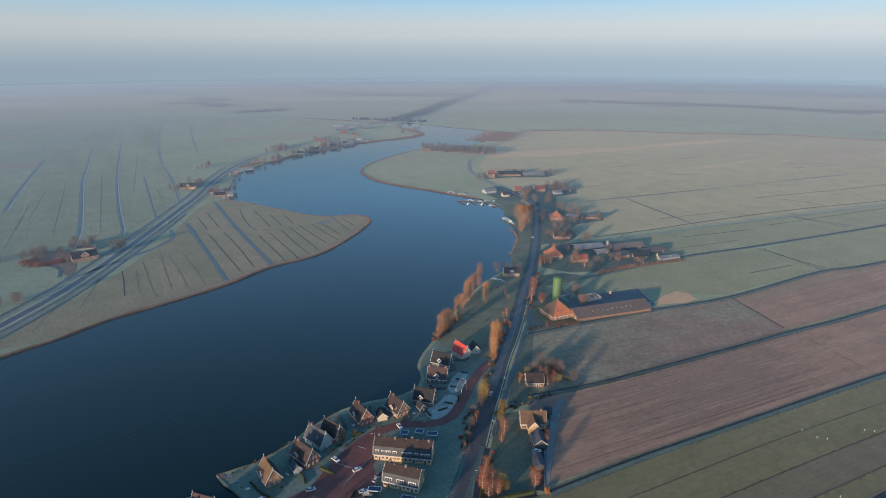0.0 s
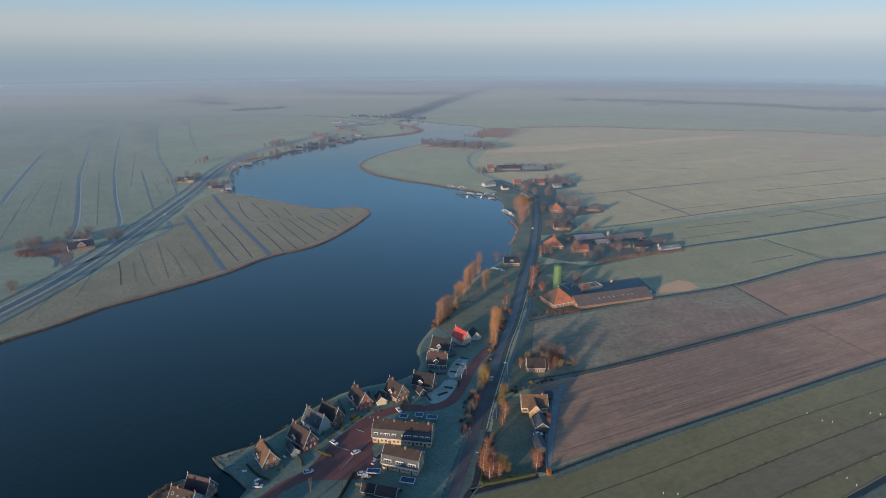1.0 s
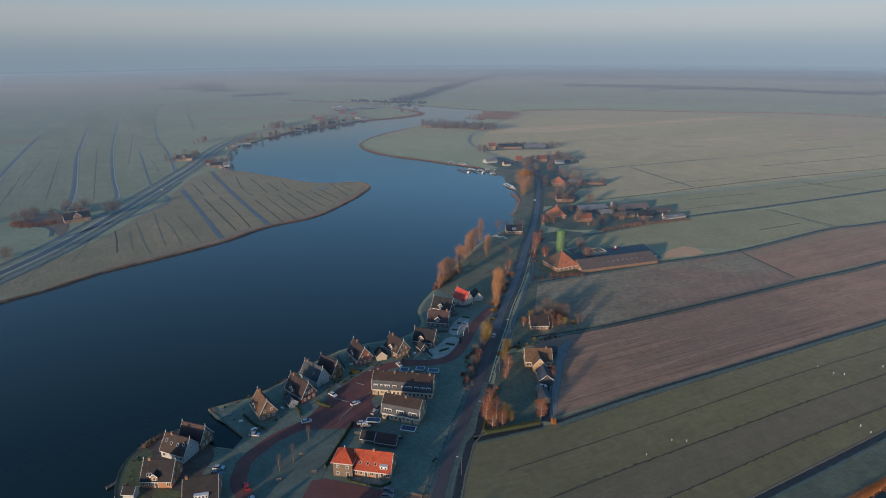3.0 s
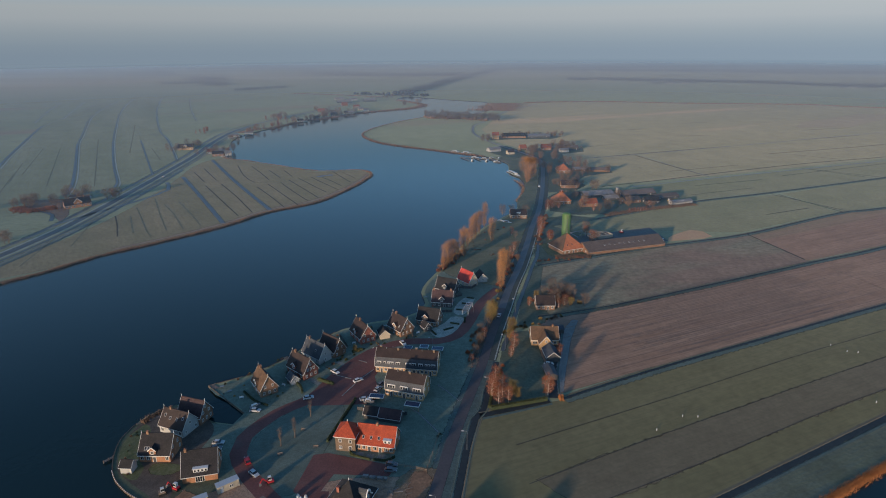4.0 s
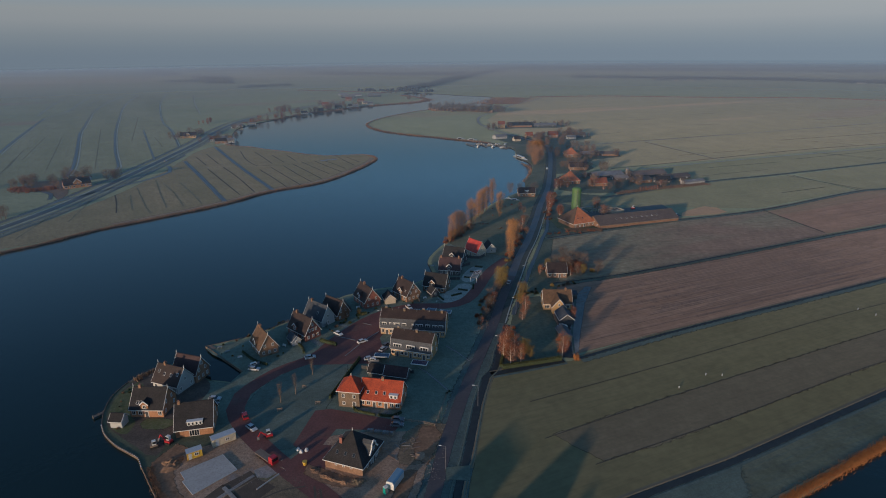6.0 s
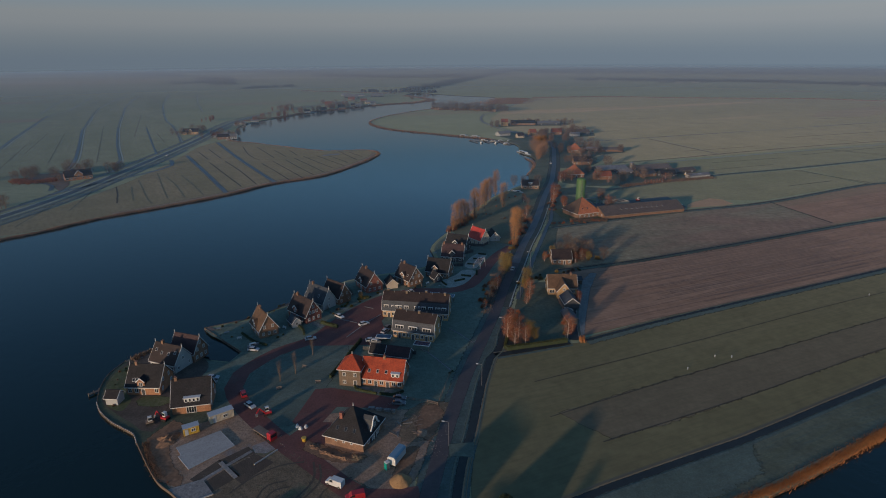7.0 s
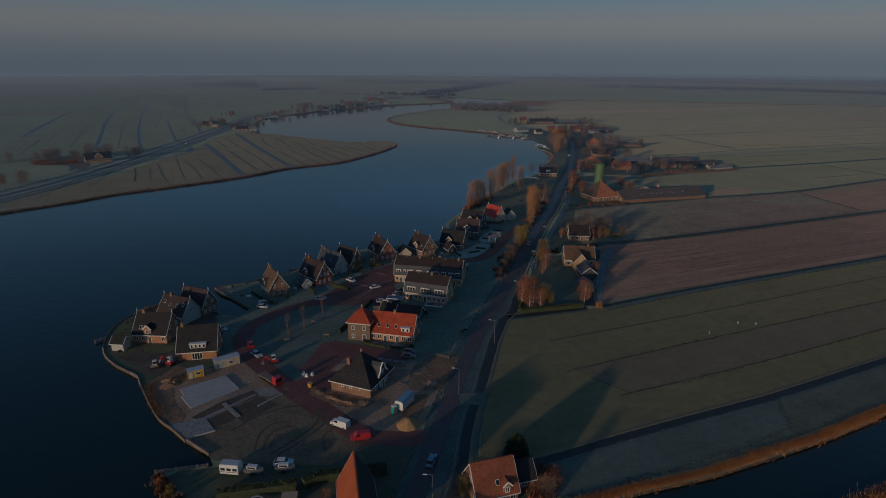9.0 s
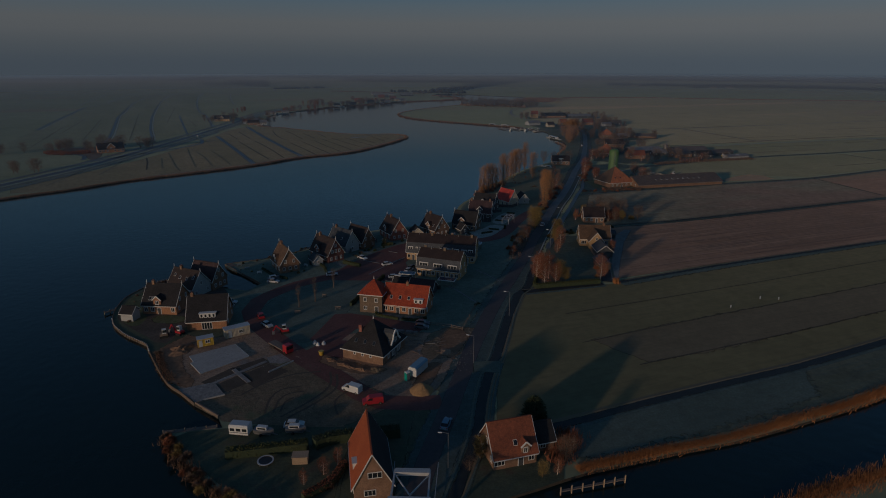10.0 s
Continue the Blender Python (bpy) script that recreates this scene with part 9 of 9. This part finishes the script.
def machine(x, y, turn, mat, label, boom=True):
    """A small tracked excavator."""
    root = thing("excavator", label, "excavator", pose(x, y, 0.08, 0, 0, turn))
    for sy in (-0.8, 0.8):
        part("track", Shape().prism([(sy - 0.22, 0), (sy + 0.22, 0), (sy + 0.22, 0.55), (sy - 0.22, 0.55)], -1.2, 1.2), M_TYRE, root)
    part("deck", Shape().box(-1.2, -0.8, 0.55, 0.9, 0.8, 1.15), mat, root)
    cab = part("cab", Shape().box(-0.5, -0.7, 1.15, 0.6, 0.3, 2.5), P_WHITE, root)
    part("glass", Shape().box(-0.4, -0.74, 1.5, 0.64, 0.34, 2.3), M_GLASS, cab)
    if boom:
        part("boom", Shape().beam((0.8, 0.4, 1.0), (2.3, 0.4, 2.8), 0.25, 0.35), mat, root)
        part("dipper", Shape().beam((2.3, 0.4, 2.8), (3.3, 0.4, 1.2), 0.2, 0.28), mat, root)
        part("bucket", Shape().prism([(0.1, 0.2), (0.7, 0.2), (0.7, 0.9), (0.3, 1.2)], 2.9, 3.6), M_METAL, root)


machine(-60.6, 162.0, 205, P_RED, "small red excavator on the street edge")
machine(-91.0, 159.0, 160, P_RED, "red excavator working on the island yard")
machine(134, 432, 20, P_RED, "red farm machine in the yard", False)
machine(154, 408.5, 20, P_GREEN, "green and white tractor beside the barn", False)
machine(158, 410.5, 40, P_WHITE, "white farm loader beside the barn", False)
machine(203.5, 524.5, 60, P_YELLOW, "yellow excavator at the end of the farmyard")
machine(182, 546, 10, P_RED, "red farm machine among the sheds", False)
container(207.5, 516.8, 16, 14.0, 2.6, 3.0, P_WHITE, P_SILVER, "long white trailer parked on the farmyard", "farm_trailer")
for _k in range(7):
    tree("red", 157 + 2.7 * _k, 489 + 0.95 * _k, 0.42, "trees by the farms")
machine(-94.5, 157.0, 30, M_TIMBER, "pale wheel loader on the island yard", False)

_tk = thing("flatbed_truck", "red-cabbed flatbed lorry on the street", "lorry", pose(-58.3, 151.4, 0.08, 0, 0, -38))
part("cab", Shape().prism([(-1.1, 0.6), (1.1, 0.6), (1.1, 2.5), (0.9, 2.8), (-0.9, 2.8), (-1.1, 2.5)], 2.8, 4.6), P_RED, _tk)
part("windscreen", Shape().box(4.55, -0.95, 1.6, 4.65, 0.95, 2.5), M_GLASS, _tk)
part("flatbed", Shape().box(-4.2, -1.15, 0.9, 2.6, 1.15, 1.15), M_TIMBER, _tk)
part("chassis", Shape().box(-4.0, -0.45, 0.55, 4.4, 0.45, 0.9), P_BLACK, _tk)
for a, b in itertools.product((-3.0, -1.9, 3.6), (-1.0, 1.0)):
    part("wheel", shared("tyre", None), None, _tk, m=pose(a, b, 0.45) @ Matrix.Scale(1.4, 4))


def lamp_post(x, y, turn, h=8.0):
    root = thing("street_lamp", "slim grey street lamp beside the road", "street lamp", pose(x, y, 0, 0, 0, turn), "street lamps")
    part("pole", Shape().tube([(0, 0, 0), (0, 0, h * 0.5), (0, 0, h)], [0.08, 0.06, 0.045], 8), M_METAL, root)
    part("arm", Shape().beam((0, 0, h), (1.5, 0, h + 0.15), 0.06, 0.06), M_METAL, root)
    part("lantern", Shape().prism([(-0.14, 0), (0.14, 0), (0.1, 0.16), (-0.1, 0.16)], 1.2, 2.0), P_SILVER, root, m=pose(0, 0, h + 0.06))


for x, y, t in ((-9.2, 104.5, 180), (-4.8, 147.0, 170), (6.0, 178.5, 170), (16.4, 214, 170), (26.8, 251, 165), (36.5, 292, 165), (59.5, 378, 165)):
    lamp_post(x, y, t)
for x, y in ((-34, 246), (-8, 256), (13.5, 292)):
    lamp_post(x, y, 200, 4.5)

# trampoline, caravan, boats on trailers in the south garden
_tp = thing("trampoline", "round garden trampoline with pale rim", "trampoline", pose(-45.4, 103.7, 0.04))
part("mat", Shape().tube([(0, 0, 0.62), (0, 0, 0.66)], [1.35, 1.35], 24), P_BLACK, _tp)
_s = Shape()
for j in range(24):
    a, b = 6.283 * j / 24, 6.283 * (j + 1) / 24
    _s.beam((1.48 * math.cos(a), 1.48 * math.sin(a), 0.66), (1.48 * math.cos(b), 1.48 * math.sin(b), 0.66), 0.3, 0.08)
part("rim", _s, P_SILVER, _tp, "pale padded rim")
for j in range(6):
    a = 6.283 * j / 6
    part("leg", Shape().tube([(1.45 * math.cos(a), 1.45 * math.sin(a), 0), (1.45 * math.cos(a), 1.45 * math.sin(a), 0.62)], [0.04, 0.04], 6), M_METAL, _tp)

_cv = thing("caravan", "white touring caravan parked by the water", "caravan", pose(-54.0, 112.8, 0.06, 0, 0, -4))
part("body", Shape().prism([(-1.15, 0.5), (1.15, 0.5), (1.15, 2.4), (0.95, 2.65), (-0.95, 2.65), (-1.15, 2.4)], -2.1, 2.1), P_WHITE, _cv)
part("roof", Shape().box(-1.95, -0.9, 2.65, 1.95, 0.9, 2.72), P_SILVER, _cv)
for px in (-1.35, 0.0, 1.35):
    part("window", Shape().box(px - 0.5, -1.18, 1.35, px + 0.5, -1.14, 2.0), M_GLASS, _cv)
part("stripe", Shape().box(-2.1, -1.175, 0.95, 2.1, -1.15, 1.1), P_GREY, _cv)
for sy in (-1.0, 1.0):
    part("wheel", shared("tyre", None), None, _cv, m=pose(0, sy, 0.32))


def boat(x, y, turn, L, W, mat, label, z=-0.75, cabin=True):
    root = thing("boat", label, "boat", pose(x, y, z, 0, 0, turn), "boats")
    n = 9
    s = Shape()
    for k in range(n):
        f = k / (n - 1)
        w = W / 2 * (1 - max(0, (f - 0.55) / 0.45) ** 2 * 0.95) * (0.85 + 0.15 * min(1, f * 4))
        xx = -L / 2 + L * f
        hh = 0.8 + 0.5 * max(0, f - 0.4)
        s.v += [(xx, -w, hh), (xx, -w * 0.7, 0.0), (xx, w * 0.7, 0.0), (xx, w, hh)]
    for k in range(n - 1):
        for j in range(3):
            s.f.append((4 * k + j, 4 * k + j + 1, 4 * k + j + 5, 4 * k + j + 4))
        s.f.append((4 * k + 3, 4 * k, 4 * k + 4, 4 * k + 7))
    s.f += [(0, 3, 2, 1), (4 * n - 4, 4 * n - 3, 4 * n - 2, 4 * n - 1)]
    part("hull", s, mat, root)
    if cabin:
        part("cabin", Shape().box(-L * 0.32, -W * 0.3, 0.8, L * 0.18, W * 0.3, 0.8 + min(1.8, W * 0.42)), P_WHITE, root)
        part("window", Shape().box(-L * 0.28, -W * 0.31, 0.95, L * 0.14, W * 0.31, 0.75 + min(1.4, W * 0.36)), M_GLASS, root)
    return root


def trailer_boat(x, y, turn, label):
    b = boat(x, y, turn, 4.4, 1.7, P_GREY, label, 0.55)
    part("trailer", Shape().box(-2.0, -0.6, -0.2, 1.6, 0.6, -0.02).beam((1.6, 0, -0.1), (3.0, 0, -0.2), 0.1, 0.1), M_METAL, b)
    for sy in (-0.85, 0.85):
        part("wheel", shared("tyre", None), None, b, m=pose(-0.5, sy, -0.22))


trailer_boat(-49.0, 112.9, -5, "small white boat on a trailer by the hedge")
trailer_boat(-42.4, 114.0, 4, "frosted motorboat on a trailer by the hedge")
trailer_boat(-78.6, 204.6, 40, "white sloop on a trailer before the house")
trailer_boat(-33.0, 207.6, -10, "covered white boat on a trailer beside the terrace")
boat(75.5, 648, -70, 31, 5.2, P_WHITE, "long white barge moored by the willows")
for x, y, t, L, lab in ((12, 790, -25, 13, "white cabin boat moored along the reed"), (27, 781, -20, 14, "white cabin boat moored along the reed"), (48, 741, 0, 9, "white motorboat at the jetty"), (57, 744, 20, 8, "white motorboat at the jetty"), (67, 743, 60, 7, "small white boat at the jetty"), (36, 746, -10, 10, "white motorboat at the jetty"), (51, 727, 60, 9, "white motorboat at the jetty"), (62, 720.5, 10, 8, "small white boat at the jetty"), (33, 730, 65, 8, "small white boat at the jetty"),
                    (-337, 920, 40, 10, "white boat moored in the bay"), (-328, 942, 30, 11, "white boat moored in the bay"), (-206, 1219, 20, 12, "white boat moored by the cottages"), (-176, 1274, 40, 12, "white boat moored by the cottages"), (-264, 1120, 40, 11, "boat moored along the west shore"), (49, 462, -30, 8, "white boat moored by the lakeside house"), (44, 466, -10, 6, "small boat moored by the lakeside house"), (-290, 760, 0, 8, "boats laid up beside the bay")):
    boat(x, y, t, L, min(3.6, L * 0.3), P_WHITE, lab)


def jetty(p, q, w, label, posts=6):
    root = thing("jetty", label, "jetty", Matrix())
    part("deck", Shape().beam((*p, 0.0), (*q, 0.0), w, 0.18), M_TIMBER, root)
    for i in range(posts):
        c = Vector(p).lerp(Vector(q), i / (posts - 1))
        part("post", Shape().tube([(c.x, c.y, -1.6), (c.x, c.y, 0.6)], [0.16, 0.14], 7), M_TIMBER, root)


for p, q in (((18, 750), (76, 726)), ((19, 747), (28, 728)), ((46, 752), (66, 712)), ((64, 716), (80, 722)), ((36, 743), (43, 724))):
    jetty(p, q, 2.0, "grey timber jetty of the small harbour")
jetty((-70.9, 112.2), (-60.3, 115.0), 1.2, "narrow timber jetty on the spit")
jetty((-122.6, 172.6), (-120.6, 175.4), 1.0, "small timber landing stage on the island", 3)
jetty((-121.6, 194), (-119, 197.4), 0.8, "small timber landing stage on the island", 3)
jetty((12, 99.4), (24.7, 103.6), 0.5, "timber mooring rail with pale posts in the canal", 7)
for i in range(7):
    c = Vector((12, 99.1)).lerp(Vector((24.7, 103.3)), i / 6)
    single("mooring_post", Shape().tube([(c.x, c.y, -1.6), (c.x, c.y, 1.1)], [0.12, 0.11], 8), M_BOARD, "pale timber mooring post in the canal", "post", "canal mooring posts")


def quay(pts, label, mat=M_TIMBER):
    """Timber sheet piling along a shore, plank by plank."""
    root = thing("quay_edge", label, "quay", Matrix(), kind="structure")
    line = curve(pts, 1.6)
    for i, (p, q) in enumerate(zip(line, line[1:])):
        part("plank", Shape().beam((*p, -0.3), (*q, -0.3), 0.2, 1.0 + 0.1 * (i % 2)), mat, root)


for _k, _q in enumerate(curve(ESTATE_SHORE[15:21], 0.9)):
    _pl = thing("quay_pile", "short pale-topped timber pile along the island shore", "pile", pose(_q[0] - 0.15, _q[1] - 0.1, 0), "piles along the island shore")
    part("shaft", shared("pile", lambda: Shape().tube([(0, 0, -1.5), (0, 0, 0.22)], [0.15, 0.14], 7).mesh("shaft", M_TIMBER)), None, _pl)
    part("cap", shared("pile_cap", lambda: Shape().tube([(0, 0, 0.22), (0, 0, 0.3)], [0.17, 0.15], 7).mesh("cap", M_TRIM)), None, _pl)
quay(ESTATE_SHORE[11:20], "dark timber sheet piling along the island shore", M_BARK)
quay(ESTATE_SHORE[3:5], "timber sheet piling of the garden corner", M_BARK)
quay([(-104, 221), (-82, 201)], "dark timber sheet piling along the inlet", M_BARK)
quay(ESTATE_SHORE[19:26], "rough timber edge of the building yard", M_BARK)
quay([(-90, 229), (-77, 243), (-68, 258), (-58, 270)], "timber sheet piling along the gardens", M_BARK)


# ---------------------------------------------------------------- drawbridge over the canal
M_BRIDGE = material("grey_white_paint", [(0.42, 0.43, 0.43), (0.5, 0.51, 0.51), (0.33, 0.33, 0.32)], 0.8, 7, 0.6)
_br = thing("drawbridge", "white timber drawbridge over the canal", "bridge", pose(-14.8, 86.8, 0, 0, 0, 2))
part("deck", Shape().box(-3.2, -9, -0.1, 3.2, 9, 0.22), M_TIMBER, _br)
for sx in (-3.3, 3.3):
    part("column", Shape().box(sx - 0.25, 1.0, 0, sx + 0.25, 1.6, 5.8), M_BRIDGE, _br)
    part("balance_beam", Shape().beam((sx * 0.95, -7.5, 6.1), (sx * 0.95, 9.0, 6.1), 0.3, 0.45), M_BRIDGE, _br)
    part("chain_rod", Shape().beam((sx * 0.95, -7.2, 6.0), (sx * 0.95, -7.2, 0.3), 0.09, 0.09), M_METAL, _br)
    part("railing", Shape().beam((sx, -9, 1.1), (sx, 0.8, 1.1), 0.1, 0.12).beam((sx, -9, 0.6), (sx, 0.8, 0.6), 0.08, 0.1), M_BRIDGE, _br)
    part("brace", Shape().beam((sx, 1.3, 4.2), (sx * 0.45, 1.3, 5.7), 0.22, 0.3), M_BRIDGE, _br)
    part("rail_wall", Shape().beam((sx * 1.15, 1.8, 1.0), (sx * 1.3, 18, 1.0), 0.1, 0.12).beam((sx * 1.15, 1.8, 0.5), (sx * 1.3, 18, 0.5), 0.08, 0.1), M_BRIDGE, _br)
part("lintel", Shape().box(-3.6, 0.95, 6.1, 3.6, 1.65, 6.7), M_BRIDGE, _br)
part("counterweight", Shape().box(-3.1, 8.0, 5.7, 3.1, 9.2, 6.4), M_BRIDGE, _br)
part("cross_beam", Shape().beam((-3.1, -7.4, 6.1), (3.1, -7.4, 6.1), 0.3, 0.4), M_BRIDGE, _br)
part("diagonal", Shape().beam((-3.1, 7.9, 6.1), (0, 2.6, 6.1), 0.18, 0.25).beam((3.1, 7.9, 6.1), (0, 2.6, 6.1), 0.18, 0.25), M_BRIDGE, _br)
single("bridge_approach", Shape().box(-18.5, 60, -1.6, -11.2, 80, 0.02).box(-18.8, 96, -1.6, -10.8, 99, 0.02), M_CONCRETE, "concrete abutments of the drawbridge", "abutment", kind="structure")
# simple upright shapes stand in for small pale dots on the pasture
for x, y in ((78.2, 189.3), (91.3, 198.0), (97.1, 197.5), (173.3, 206.9), (174.5, 202.5), (188.2, 248.2), (192.7, 247.2), (184.3, 254.4), (216.4, 254.4), (220.8, 253.4)):
    single("fence_marker", Shape().box(-0.12, -0.12, 0, 0.12, 0.12, 0.9).box(-0.2, -0.05, 0.55, 0.2, 0.05, 0.75), P_SILVER, "small pale upright shape on the pasture", "post", "pale markers on the pasture", m=pose(x, y, 0.05))
